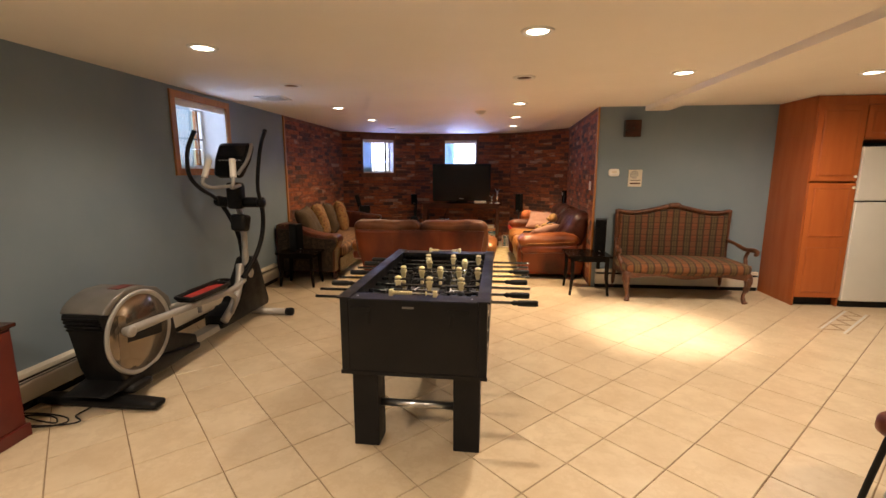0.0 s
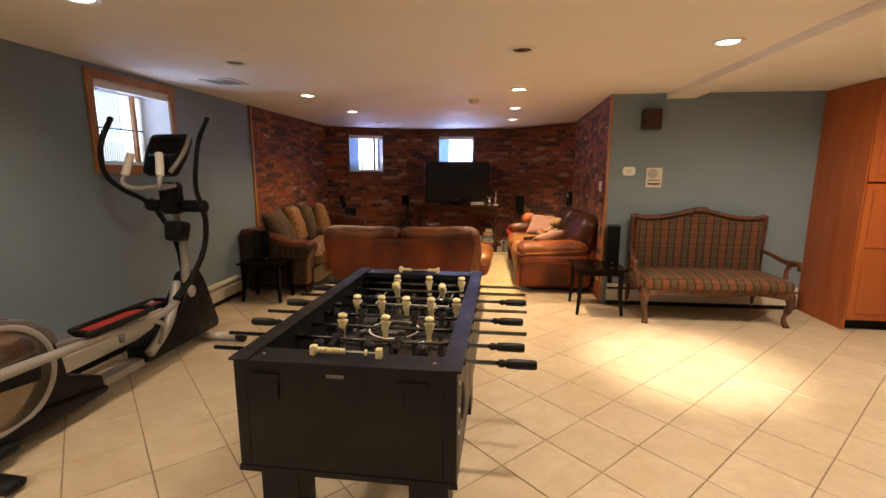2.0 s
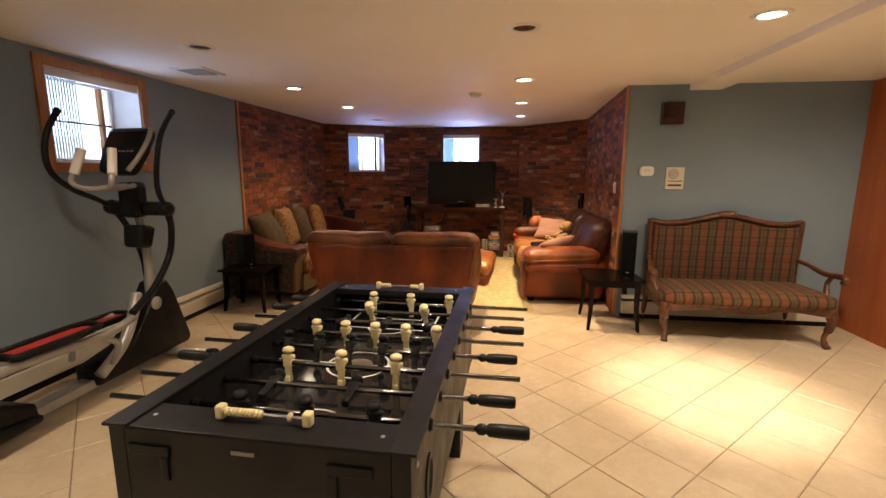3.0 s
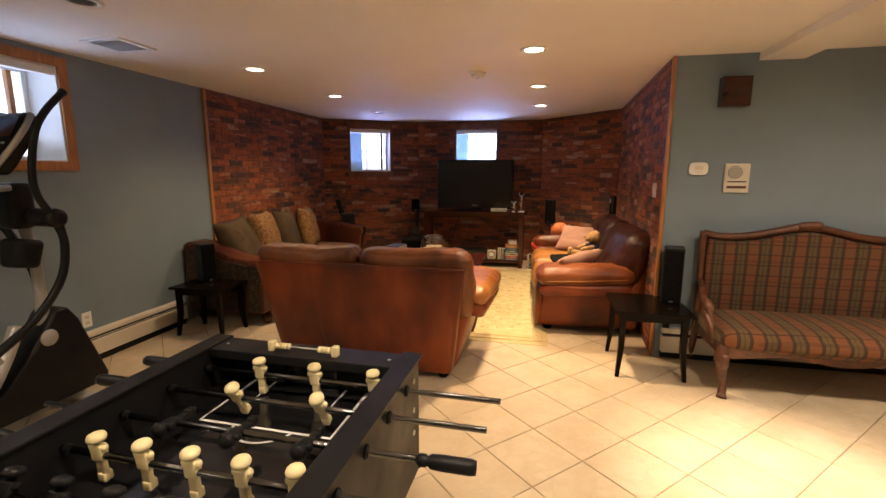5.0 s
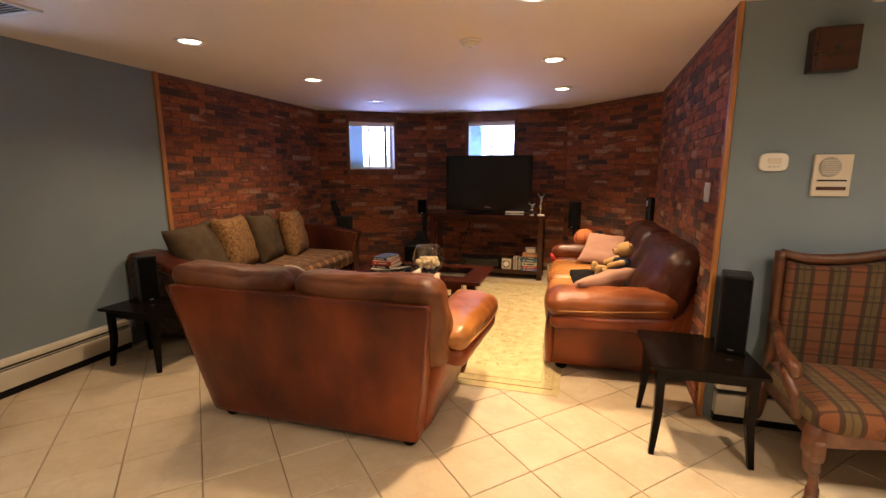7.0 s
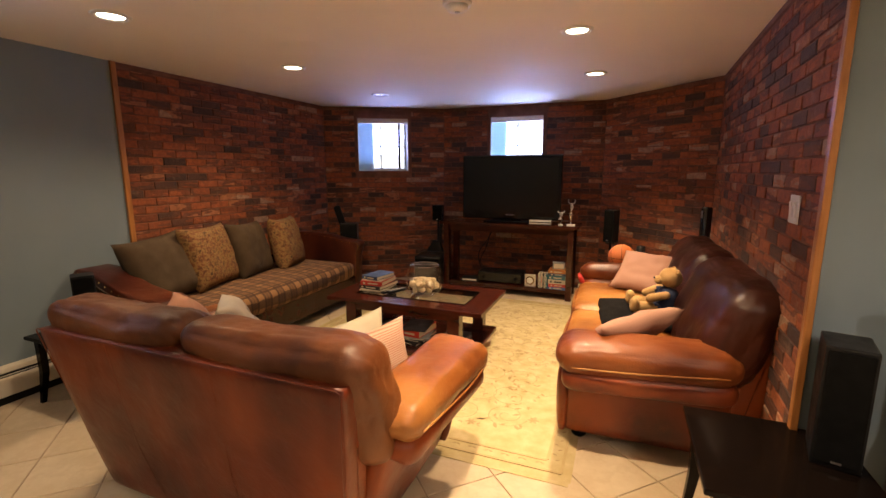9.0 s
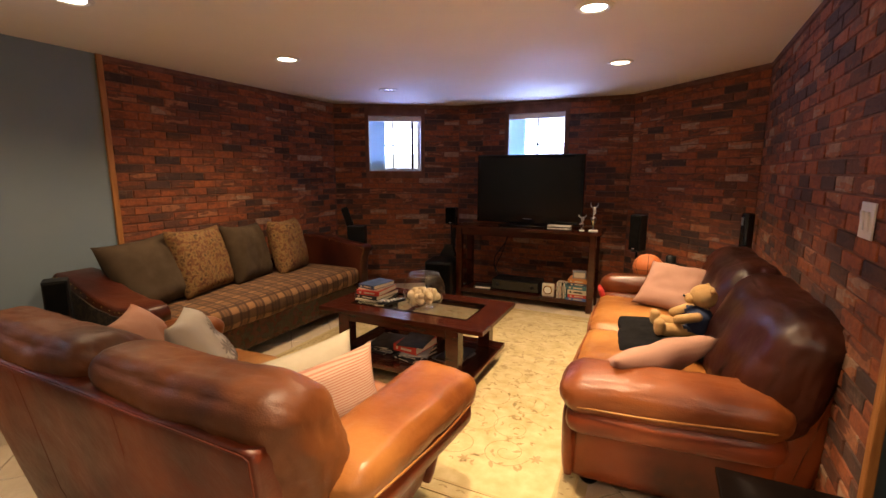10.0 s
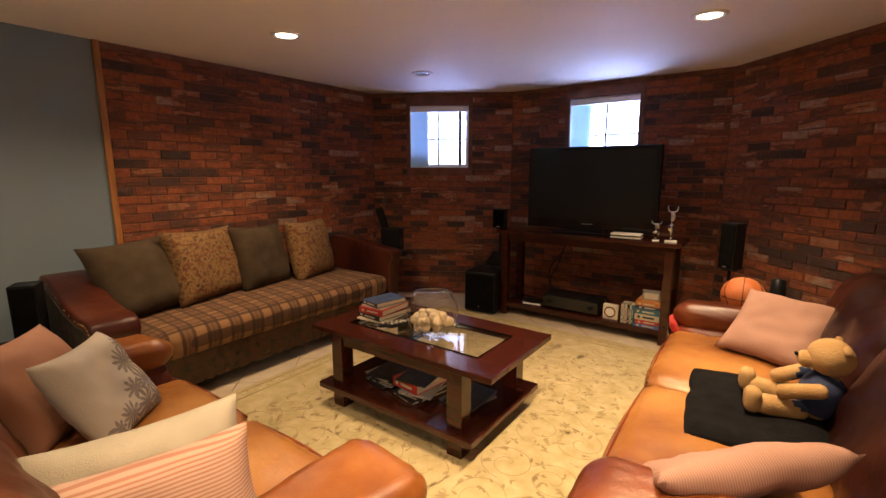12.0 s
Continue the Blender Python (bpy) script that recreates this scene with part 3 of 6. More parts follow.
wall_b1, m_b1, l_b1 = wall("wall_brick_west", (-2.43, BRICK_START), P_L0, M_MORTAR, "red brick veneer wall behind the daybed")
wall_b2, m_b2, l_b2 = wall("wall_brick_northwest", P_L0, P_L1, M_MORTAR, "angled red brick veneer wall with a small window", [WL])
wall_b3, m_b3, l_b3 = wall("wall_brick_north", P_L1, P_R1, M_MORTAR, "red brick veneer wall behind the television", [WR])
wall_b4, m_b4, l_b4 = wall("wall_brick_northeast", P_R1, P_R2, M_MORTAR, "angled red brick veneer wall beside the television")
wall_b5, m_b5, l_b5 = wall("wall_brick_east", P_R2, (P_C[0], P_C[1] + 0.020), M_MORTAR, "red brick veneer wall behind the leather sofa")
wall("wall_north", (1.906, 7.43), (6.2, 7.43), M_BLUE, "blue-grey painted wall behind the settee")
wall("wall_east", (6.2, 7.43), (6.2, -1.0), M_BLUE, "plain blue-grey painted wall")
wall("wall_south", (6.2, -1.0), (-2.43, -1.0), M_BLUE, "plain blue-grey painted wall")
structure("ceiling", boxed(-2.7, 6.5, -1.3, 11.6, CE, CE + 0.15), M_CEIL, "smooth warm white painted ceiling", "ceiling")
floor = structure("floor", boxed(-2.7, 6.5, -1.3, 11.6, -0.2, -0.006), M_GROUT, "cream ceramic tile floor laid diagonally", "floor")
structure("beam", plate([(2.44, CE + 0.02), (2.44, CE - 0.055), (2.72, CE - 0.055), (2.84, CE + 0.02)], -0.98, 7.43, "y"), M_CEIL, "shallow boxed ceiling beam in ceiling paint", "beam")
structure("trim_west", boxed(-2.432, -2.408, BRICK_START - 0.035, BRICK_START + 0.004, 0, CE, 0.004), M_TRIM, "narrow honey oak strip between paint and brick", "trim")
structure("trim_corner", boxed(1.874, 1.899, 7.410, 7.444, 0, CE, 0.004), M_TRIM, "honey oak corner strip at the brick edge", "trim")
for nm, (ma, la) in {"brick_crown_west": (m_b1, l_b1), "brick_crown_northwest": (m_b2, l_b2), "brick_crown_north": (m_b3, l_b3), "brick_crown_northeast": (m_b4, l_b4), "brick_crown_east": (m_b5, l_b5)}.items():
    structure("trim_" + nm, boxed(0.0, la, -0.013, 0.004, CE - 0.035, CE - 0.001, 0.003, m=ma), M_MORTAR, "thin brown strip along the brick top", "trim")


def heater(name, x0, x1, y0, y1, along):
    """Hydronic baseboard heater cover; black bars put shade in louvre slot and toe gap."""
    t = thing(name, ((x0 + x1) / 2, (y0 + y1) / 2, 0), 0, "cream enamelled baseboard heater along the wall", "heater", kind="structure")
    if along == "y":
        L = (y1 - y0) / 2
        part("cover", plate([(-0.03, 0.055), (0.032, 0.055), (0.034, 0.165), (0.030, 0.178), (-0.03, 0.178)], -L, L, "y", 0.002), M_CREAM, t)
        part("top_cap", plate([(-0.03, 0.205), (0.020, 0.205), (0.026, 0.212), (0.022, 0.238), (-0.03, 0.245)], -L, L, "y", 0.002), M_CREAM, t)
        part("louvre", boxed(-0.03, 0.018, -L + 0.01, L - 0.01, 0.178, 0.205), M_PLASTIC, t, "black bar standing in for the louvre slot's shade")
        part("louvre_fin", boxed(0.0, 0.026, -L + 0.01, L - 0.01, 0.188, 0.192), M_CREAM, t)
        part("toe_gap_shade", boxed(-0.03, 0.015, -L, L, 0.0, 0.055), M_PLASTIC, t, "black bar standing in for the toe gap's shade")
    else:
        L = (x1 - x0) / 2
        part("cover", boxed(-L, L, -0.03, 0.03, 0.05, 0.18, 0.004), M_CREAM, t)
        part("top_cap", boxed(-L, L, -0.022, 0.03, 0.205, 0.245, 0.004), M_CREAM, t)
        part("louvre", boxed(-L + 0.01, L - 0.01, -0.016, 0.03, 0.18, 0.205), M_PLASTIC, t, "black bar standing in for the louvre slot's shade")
        part("toe_gap_shade", boxed(-L, L, -0.012, 0.03, 0.0, 0.05), M_PLASTIC, t, "black bar standing in for the toe gap's shade")


heater("baseboard_heater", -2.43, -2.37, 0.5, 7.3, "y")
heater("baseboard_heater", 1.95, 3.95, 7.37, 7.43, "x")


def window(name, m, opening, label, casing, casing_w, depth, stile, lamp_watts, lamp_tint, slats):
    u0, u1, z0, z1 = opening
    w = new(name)
    w.matrix_basis = m
    tagged(w, label, "window", kind="structure")
    w_, e = u1 - u0, 0.012
    for a in ((u0, u0 + e, z0, z1), (u1 - e, u1, z0, z1), (u0 + e, u1 - e, z0, z0 + e), (u0 + e, u1 - e, z1 - e, z1)):
        part("reveal_board", boxed(a[0], a[1], 0.002, depth + 0.04, a[2], a[3]), M_WHITE, w, "white painted reveal board")
    c = casing_w
    for a in ((u0 - c, u0 + 0.004, z0 - c, z1 + c), (u1 - 0.004, u1 + c, z0 - c, z1 + c), (u0 + 0.004, u1 - 0.004, z1 - 0.004, z1 + c), (u0 + 0.004, u1 - 0.004, z0 - c, z0 + 0.004)):
        part("casing_board", boxed(a[0], a[1], -0.018, 0.004, a[2], a[3], 0.003), casing, w)
    f = 0.03
    d0, d1 = depth, depth + 0.035
    for a in ((u0 + e, u0 + e + f, z0 + e, z1 - e), (u1 - e - f, u1 - e, z0 + e, z1 - e), (u0 + e + f, u1 - e - f, z0 + e, z0 + e + f), (u0 + e + f, u1 - e - f, z1 - e - f, z1 - e)):
        part("frame_bar", boxed(a[0], a[1], d0, d1, a[2], a[3], 0.003), M_WHITE, w)
    jx = u1 - e - f - 0.10 * w_
    if stile:
        part("sash_stile", boxed(jx - 0.016, jx + 0.016, d0 - 0.012, d1 - 0.004, z0 + e + f, z1 - e - f, 0.003), stile, w, "dark sash stile")
    um, zm = u0 + e + 0.44 * w_, (z0 + z1) / 2 - 0.01
    # white muntins in a dark tone, their backlit shade put into the colour
    if stile is not M_TRIM:
        part("muntin", boxed(um - 0.008, um + 0.008, d0 - 0.008, d0 + 0.012, z0 + e + f, z1 - e - f), M_DARKSILVER, w)
    part("muntin", boxed(u0 + e + f, u1 - e - f, d0 - 0.006, d0 + 0.010, zm - 0.008, zm + 0.008), M_DARKSILVER, w)
    g = part("pane", boxed(u0 + e + f, u1 - e - f, d0 + 0.016, d0 + 0.020, z0 + e + f, z1 - e - f), M_GLASS, w)
    g.visible_shadow = False
    part("crank_handle", tubed([(u0 + 0.40 * w_, d0 - 0.01, z0 + e + 0.02), (u0 + 0.47 * w_, d0 - 0.04, z0 + e + 0.03), (u0 + 0.52 * w_, d0 - 0.03, z0 + e + 0.02)], 0.007, 8), M_WHITE, w, "", True)
    part("blind_headrail", boxed(u0 + e, u1 - e, 0.012, 0.06, z1 - e - 0.055, z1 - e - 0.002, 0.004), M_WHITE, w, "white blind headrail")
    for i in range(slats):
        x = u0 + e + 0.018 + i * 0.022
        part("blind_slat", plate([(x - 0.016, 0.02), (x, 0.028), (x + 0.022, 0.052), (x + 0.020, 0.055), (x - 0.002, 0.031), (x - 0.017, 0.023)], z0 + 0.02, z1 - 0.07, "z"), M_BLIND, w)
    part("pull_cord", tubed([(um, 0.05, z1 - 0.06), (um + 0.004, 0.05, z0 + 0.2), (um - 0.004, 0.05, z0 + 0.06)], 0.002, 6), M_WHITE, w)
    d = bpy.data.lights.new("daylight", "AREA")
    d.shape, d.size, d.size_y, d.energy, d.color = "RECTANGLE", w_ - 0.1, z1 - z0 - 0.1, lamp_watts, lamp_tint
    d.spread = radians(125)
    lamp = new("daylight", d)
    lamp.matrix_basis = m @ Matrix.Translation(((u0 + u1) / 2, depth + 0.10, (z0 + z1) / 2)) @ pose(0, 0, 0, -125, 0, 0)
    sky_panel = link_mesh("backdrop", boxed(u0 - 0.8, u1 + 0.8, 1.0, 1.02, z0 - 0.7, z1 + 0.8), M_SKY)
    sky_panel.matrix_basis = m
    tagged(sky_panel, "bright overcast sky outside the small window", "sky", kind="structure")


window("window_1", m_w, BW, "small oak-cased window with white vertical blinds drawn aside", M_TRIM, 0.062, 0.27, M_TRIM, 6, (0.45, 0.60, 1.0), 12)
window("window_2", m_b2, WL, "small basement window with a thin brown casing and vertical blinds", M_MORTAR, 0.035, 0.22, M_ESPRESSO, 9, (0.34, 0.43, 1.0), 8)
window("window_3", m_b3, WR, "small basement window above the television with vertical blinds", M_MORTAR, 0.035, 0.22, None, 19, (0.36, 0.48, 1.0), 8)


# ---- ceiling fittings ----
def recessed(lit):
    t = thing("recessed_light", (0, 0, CE), 0, "round recessed ceiling light with a white trim ring, " + ("lit warm" if lit else "switched off"), "ceiling light", "recessed ceiling lights")
    part("trim_ring", lathed([(0.070, -0.004), (0.074, -0.011), (0.092, -0.008), (0.097, -0.001), (0.097, 0.004), (0.070, 0.004)], seg=28), M_WHITE, t, "", True)
    part("lens", lathed([(0.069, -0.0035), (0.05, -0.0055), (0.0, -0.0065)], seg=24), M_BULB if lit else M_DISC, t, "glowing warm lens" if lit else "dark lamp well", True)
    return t


lit_lamp = recessed(True)
# the last three copies are unseen fittings for the added lamps
for i, (x, y, *_) in enumerate(LIT):
    if i:
        copy_thing(lit_lamp, pose(x, y, CE))
lit_lamp.matrix_basis = pose(LIT[0][0], LIT[0][1], CE)
dark_lamp = recessed(False)
for x, y in UNLIT[1:]:
    copy_thing(dark_lamp, pose(x, y, CE))
dark_lamp.matrix_basis = pose(*UNLIT[0], CE)

t = thing("smoke_detector", (0.40, 7.70, CE), 0, "round white plastic smoke detector on the ceiling", "smoke detector")
part("base", lathed([(0.072, 0.0), (0.072, -0.012), (0.060, -0.016), (0.02, -0.016)], seg=28), M_WHITE, t, "", True)
part("dome", lathed([(0.055, -0.016), (0.052, -0.034), (0.040, -0.042), (0.0, -0.044)], seg=28), M_WHITE, t, "", True)
part("test_button", lathed([(0.012, -0.043), (0.012, -0.047), (0.0, -0.048)], seg=14), M_STEEL, t)

t = thing("ceiling_vent", (-1.83, 6.36, CE), 0, "square white louvred ceiling air vent", "air vent")
bm = bmesh.new()
for a in ((-0.15, 0.15, -0.15, -0.115), (-0.15, 0.15, 0.115, 0.15), (-0.15, -0.115, -0.115, 0.115), (0.115, 0.15, -0.115, 0.115)):
    box(bm, *a, -0.012, 0.002, 0.003)
part("frame", bm, M_WHITE, t)
# black sheet in place of the shaded duct
part("backing", boxed(-0.115, 0.115, -0.115, 0.115, -0.003, -0.001), M_PLASTIC, t, "black sheet standing in for the duct's shade")
for i in range(9):
    part("slat", boxed(-0.114, 0.114, -0.010, 0.010, -0.001, 0.001, m=pose(0, -0.10 + 0.025 * i, -0.009, 35, 0, 0)), M_CREAM, t)


# ---- wall fittings ----
def wall_plate(name, at, turn, w, h, label, category, mat, detail):
    t = thing(name, at, turn, label, category)
    part("cover_plate", boxed(-w / 2, w / 2, -0.007, 0, -h / 2, h / 2, 0.003), mat, t)
    if detail == "outlet":
        for z in (-0.022, 0.022):
            part("socket", boxed(-0.015, 0.015, -0.010, -0.006, z - 0.012, z + 0.012, 0.003), M_CREAM, t)
            for x in (-0.006, 0.006):
                part("slot", boxed(x - 0.001, x + 0.001, -0.0108, -0.0095, z - 0.004, z + 0.005), M_PLASTIC, t)
    else:
        for x in (-0.022, 0.022):
            part("rocker", boxed(x - 0.015, x + 0.015, -0.014, -0.006, -0.032, 0.032, 0.004, m=pose(0, 0, 0, 5, 0, 0)), M_WHITE, t)
    return t


wall_plate("power_outlet", (-2.43, 6.37, 0.335), 90, 0.075, 0.118, "white plastic power outlet on the blue wall", "outlet", M_WHITE, "outlet")
bt = math.degrees(math.atan2(7.43 - 10.18, 1.89 - 2.0))
wall_plate("light_switch", (1.892, 7.725, 1.318), bt + 0.0, 0.12, 0.118, "white double light switch on the brick wall", "switch", M_WHITE, "switch")

t = thing("wall_speaker", (2.290, 7.43, 2.030), 0, "square dark brown wooden speaker box on the wall", "speaker")
part("cabinet", boxed(-0.094, 0.094, -0.085, 0, -0.102, 0.102, 0.005), M_DARKWOOD, t)
part("grille", boxed(-0.082, 0.082, -0.091, -0.084, -0.090, 0.090, 0.003), M_DARKWOOD, t, "dark brown wooden front")
part("cone_badge", lathed([(0.012, 0), (0.010, 0.003), (0, 0.004)], seg=14, m=pose(0, -0.091, 0, 90, 0, 0)), M_PLASTIC, t)
t = thing("thermostat", (2.108, 7.43, 1.492), 0, "small white rounded thermostat on the blue wall", "thermostat")
part("case", plate([(0.066 * math.copysign(abs(math.cos(a)) ** 0.5, math.cos(a)), 0.048 * math.copysign(abs(math.sin(a)) ** 0.62, math.sin(a))) for a in (k * math.pi / 18 for k in range(36))], -0.026, 0, "y", 0.006), M_WHITE, t, "", True)
part("display", boxed(-0.03, 0.03, -0.030, -0.027, -0.008, 0.02, 0.002), M_CREAM, t)
for x in (-0.02, 0.0, 0.02):
    part("button", boxed(x - 0.006, x + 0.006, -0.0305, -0.027, -0.028, -0.02, 0.001), M_STEEL, t)
t = thing("intercom", (2.372, 7.43, 1.423), 0, "cream plastic intercom panel with a speaker grille", "intercom")
part("case", boxed(-0.083, 0.083, -0.022, 0, -0.106, 0.106, 0.005), M_CREAM, t)
part("speaker_grille", lathed([(0.050, 0), (0.046, 0.004), (0, 0.005)], seg=28, m=pose(-0.015, -0.022, 0.042, 90, 0, 0)), M_SILVER, t)
for i in range(7):
    part("grille_rib", boxed(-0.055, 0.025, -0.030, -0.026, 0.009 + 0.011 * i, 0.012 + 0.011 * i), M_CREAM, t)
for z, q, mat in ((-0.026, 0.004, M_PLASTIC), (-0.066, 0.009, M_WALNUT)):
    part("button_row", boxed(-0.064, 0.064, -0.026, -0.021, z - q, z + q, 0.002), mat, t, "dark row of buttons")


# ---- kitchen corner: pantry, refrigerator ----
def panel_door(parent, x0, x1, z0, z1, y, mids=()):
    d = part("door", boxed(x0 + 0.002, x1 - 0.002, y - 0.020, y, z0 + 0.002, z1 - 0.002, 0.003), M_CAB, parent)
    edges = [z0, *mids, z1]
    for a, b in zip(edges, edges[1:]):
        bm = plate([(x0 + 0.062, a + 0.062), (x1 - 0.062, a + 0.062), (x1 - 0.062, b - 0.062), (x0 + 0.062, b - 0.062)], y - 0.027, y - 0.019, "y")
        face = min(bm.faces, key=lambda f: f.calc_center_median().y)
        r = bmesh.ops.inset_region(bm, faces=[face], thickness=0.018, depth=0.0)
        bmesh.ops.translate(bm, verts=list(face.verts), vec=(0, -0.004, 0))
        part("raised_panel", bm, M_CAB, d)
        for q in ((x0 + 0.054, x0 + 0.060, a + 0.054, b - 0.054), (x1 - 0.060, x1 - 0.054, a + 0.054, b - 0.054), (x0 + 0.054, x1 - 0.054, a + 0.054, a + 0.060), (x0 + 0.054, x1 - 0.054, b - 0.060, b - 0.054)):
            part("moulding", boxed(q[0], q[1], y - 0.024, y - 0.019, q[2], q[3], 0.002), M_CAB, d)
    return d


def knob(parent, x, y, z):
    part("knob", lathed([(0.006, 0), (0.006, 0.012), (0.016, 0.02), (0.016, 0.028), (0, 0.032)], seg=14, m=pose(x, y, z, 90, 0, 0)), M_WHITE, parent, "white ceramic knob", True)


t = thing("pantry_cabinet", (0, 0, 0), 0, "tall cherry wood pantry cabinet with raised-panel doors", "cabinet")
part("side_panel", boxed(3.985, 4.005, 6.77, 7.428, 0.0, CE - 0.004, 0.002), M_CAB, t)
part("side_panel", boxed(4.452, 4.468, 6.77, 7.428, 0.0, CE - 0.004, 0.002), M_CAB, t)
part("carcass", boxed(4.005, 4.452, 6.79, 7.428, 0.10, CE - 0.004), M_CAB, t)
part("face_frame", boxed(3.985, 4.468, 6.768, 6.79, 2.20, CE - 0.006, 0.002), M_CAB, t)
part("toe_kick", boxed(4.005, 4.452, 6.84, 6.86, 0, 0.10), M_PLASTIC, t, "black recessed toe kick")
for z0, z1, mids, kz in ((1.40, 2.20, (), 1.45), (0.105, 1.385, (0.735,), 1.335)):
    knob(panel_door(t, 3.99, 4.464, z0, z1, 6.768, mids), 4.425, 6.748, kz)
t = thing("over_fridge_cabinet", (0, 0, 0), 0, "cherry wood wall cabinet above the refrigerator", "cabinet")
part("carcass", boxed(4.47, 5.25, 6.79, 7.428, 1.84, CE - 0.004, 0.002), M_CAB, t)
part("face_frame", boxed(4.47, 5.25, 6.768, 6.79, 2.20, CE - 0.006, 0.002), M_CAB, t)
for x0, x1 in ((4.475, 4.86), (4.862, 5.247)):
    knob(panel_door(t, x0, x1, 1.85, 2.19, 6.768), (x0 + x1) / 2, 6.748, 1.90)
t = thing("refrigerator", (0, 0, 0), 0, "white top-freezer refrigerator beside the pantry cabinet", "refrigerator")
part("body", boxed(4.475, 5.235, 6.80, 7.40, 0.04, 1.77, 0.008), M_FRIDGE, t)
part("freezer_door", boxed(4.475, 5.235, 6.735, 6.795, 1.195, 1.765, 0.014, seg=3), M_FRIDGE, t)
part("fridge_door", boxed(4.475, 5.235, 6.735, 6.795, 0.075, 1.180, 0.014, seg=3), M_FRIDGE, t)
part("door_gasket", boxed(4.49, 5.22, 6.795, 6.80, 0.08, 1.76), M_PLASTIC, t, "dark door gasket")
part("kick_grille", boxed(4.49, 5.22, 6.77, 6.80, 0.0, 0.07), M_PLASTIC, t, "black kick grille")
for z0, z1 in ((1.22, 1.45), (0.70, 1.14)):
    part("handle", tubed([(5.19, 6.735, z0), (5.19, 6.70, z0 + 0.03), (5.19, 6.70, z1 - 0.03), (5.19, 6.735, z1)], 0.012, 8), M_FRIDGE, t, "", True)
M_INLAY = surface("brown_mosaic_strip", (0.26, 0.17, 0.09), (0.36, 0.25, 0.145), 20, 0.4, 0.1, 90)
t = thing("floor_inlay", (4.165, 6.225, 0), 43, "zigzag mosaic inlay of brown and cream tile strips", "floor inlay")
for k in range(8):
    s = 1 if k % 2 else -1
    part("mosaic_strip", boxed(-0.085, 0.085, -0.011, 0.011, 0.0005, 0.003, m=pose(-0.40 + 0.115 * k, 0.0, 0, 0, 0, 46 * s)), M_INLAY, t)
for y in (-0.085, 0.085):
    part("mosaic_band", boxed(-0.46, 0.46, y - 0.010, y + 0.010, 0.0005, 0.0026), M_MARK, t, "pale border strip")
    part("mosaic_edge", boxed(-0.46, 0.46, y * 1.28 - 0.005, y * 1.28 + 0.005, 0.0005, 0.0024), M_INLAY, t)

t = thing("lacquer_cabinet", (-2.20, 3.28, 0), 4, "dark red lacquered low cabinet beside the wall", "cabinet")
part("body", boxed(-0.17, 0.13, -0.30, 0.29, 0.07, 0.655, 0.004), M_FOLDER, t)
part("plinth", boxed(-0.17, 0.145, -0.31, 0.305, 0.0, 0.075, 0.006), M_FOLDER, t)
part("top", boxed(-0.17, 0.15, -0.32, 0.31, 0.655, 0.678, 0.005), M_DARKWOOD, t, "dark overhanging top")
part("door", boxed(0.13, 0.142, -0.285, 0.275, 0.09, 0.64, 0.003), M_FOLDER, t)

t = thing("bar_stool", (2.37, 3.20, 0), 20, "stool with a red-brown leather seat on dark metal legs", "stool")
part("seat", softened((0.42, 0.42, 0.11), 0.05, pose(0, 0, 0.50), (0.01, 0.01, 0.02), 0.004, 8), M_LEATHER, t, "", True)
for sx in (-1, 1):
    for sy in (-1, 1):
        part("leg", tubed([(0.16 * sx, 0.16 * sy, 0.45), (0.19 * sx, 0.19 * sy, 0.2), (0.21 * sx, 0.21 * sy, 0.0)], 0.013, 8), M_PLASTIC, t, "", True)
part("foot_ring", tubed([(0.195 * math.cos(a), 0.195 * math.sin(a), 0.16) for a in (k * math.pi / 6 for k in range(13))], 0.009, 8, 2), M_STEEL, t, "", True)


# ---- football table ----
FX, FY = 0.178, 4.343
t = thing("foosball_table", (FX, FY, 0), -1.3, "black foosball table with cream and black players on steel rods", "foosball table")
TOP, BOT, HW, HL = 0.862, 0.45, 0.381, 0.722
for s in (-1, 1):
    bm = plate([(-HL, BOT), (HL, BOT), (HL, TOP), (-HL, TOP)], s * HW, s * (HW - 0.045), "x", 0.004)
    part("side_panel", bm, M_BLACK, t)
    part("top_rail", boxed(s * (HW - 0.020) - 0.034, s * (HW - 0.020) + 0.034, -HL - 0.004, HL + 0.004, TOP - 0.002, TOP + 0.007, 0.003), M_BLACK, t)
for s in (-1, 1):
    e = part("end_panel", boxed(-HW + 0.045, HW - 0.045, s * HL, s * (HL - 0.03), BOT, TOP - 0.003, 0.003), M_BLACK, t)
    part("end_ledge", boxed(-HW + 0.048, HW - 0.048, s * (HL - 0.002), s * (HL - 0.115), TOP - 0.03, TOP + 0.001, 0.003), M_BLACK, t)
    # the goal's inner shade is a dark plate on the solid panel
    part("goal_mouth", boxed(-0.105, 0.105, s * (HL - 0.0345), s * (HL - 0.029), 0.727, 0.795, 0.002), M_SCREEN, t, "dark plate standing in for the shaded goal opening")
    for x in (-0.30, 0.30):
        part("ledge_screw", lathed([(0.006, 0), (0.005, 0.0015), (0, 0.002)], (x, s * (HL - 0.06), TOP + 0.0008), 10), M_STEEL, t)
    for x in (-0.27, 0.24):
        part("corner_bracket", boxed(x - 0.055, x + 0.055, s * HL, s * (HL + 0.007), 0.795, 0.822, 0.003), M_PLASTIC, t)
        part("corner_bracket", boxed(x + 0.03 if x < 0 else x - 0.05, x + 0.05 if x < 0 else x - 0.03, s * HL, s * (HL + 0.007), 0.73, 0.795, 0.003), M_PLASTIC, t)
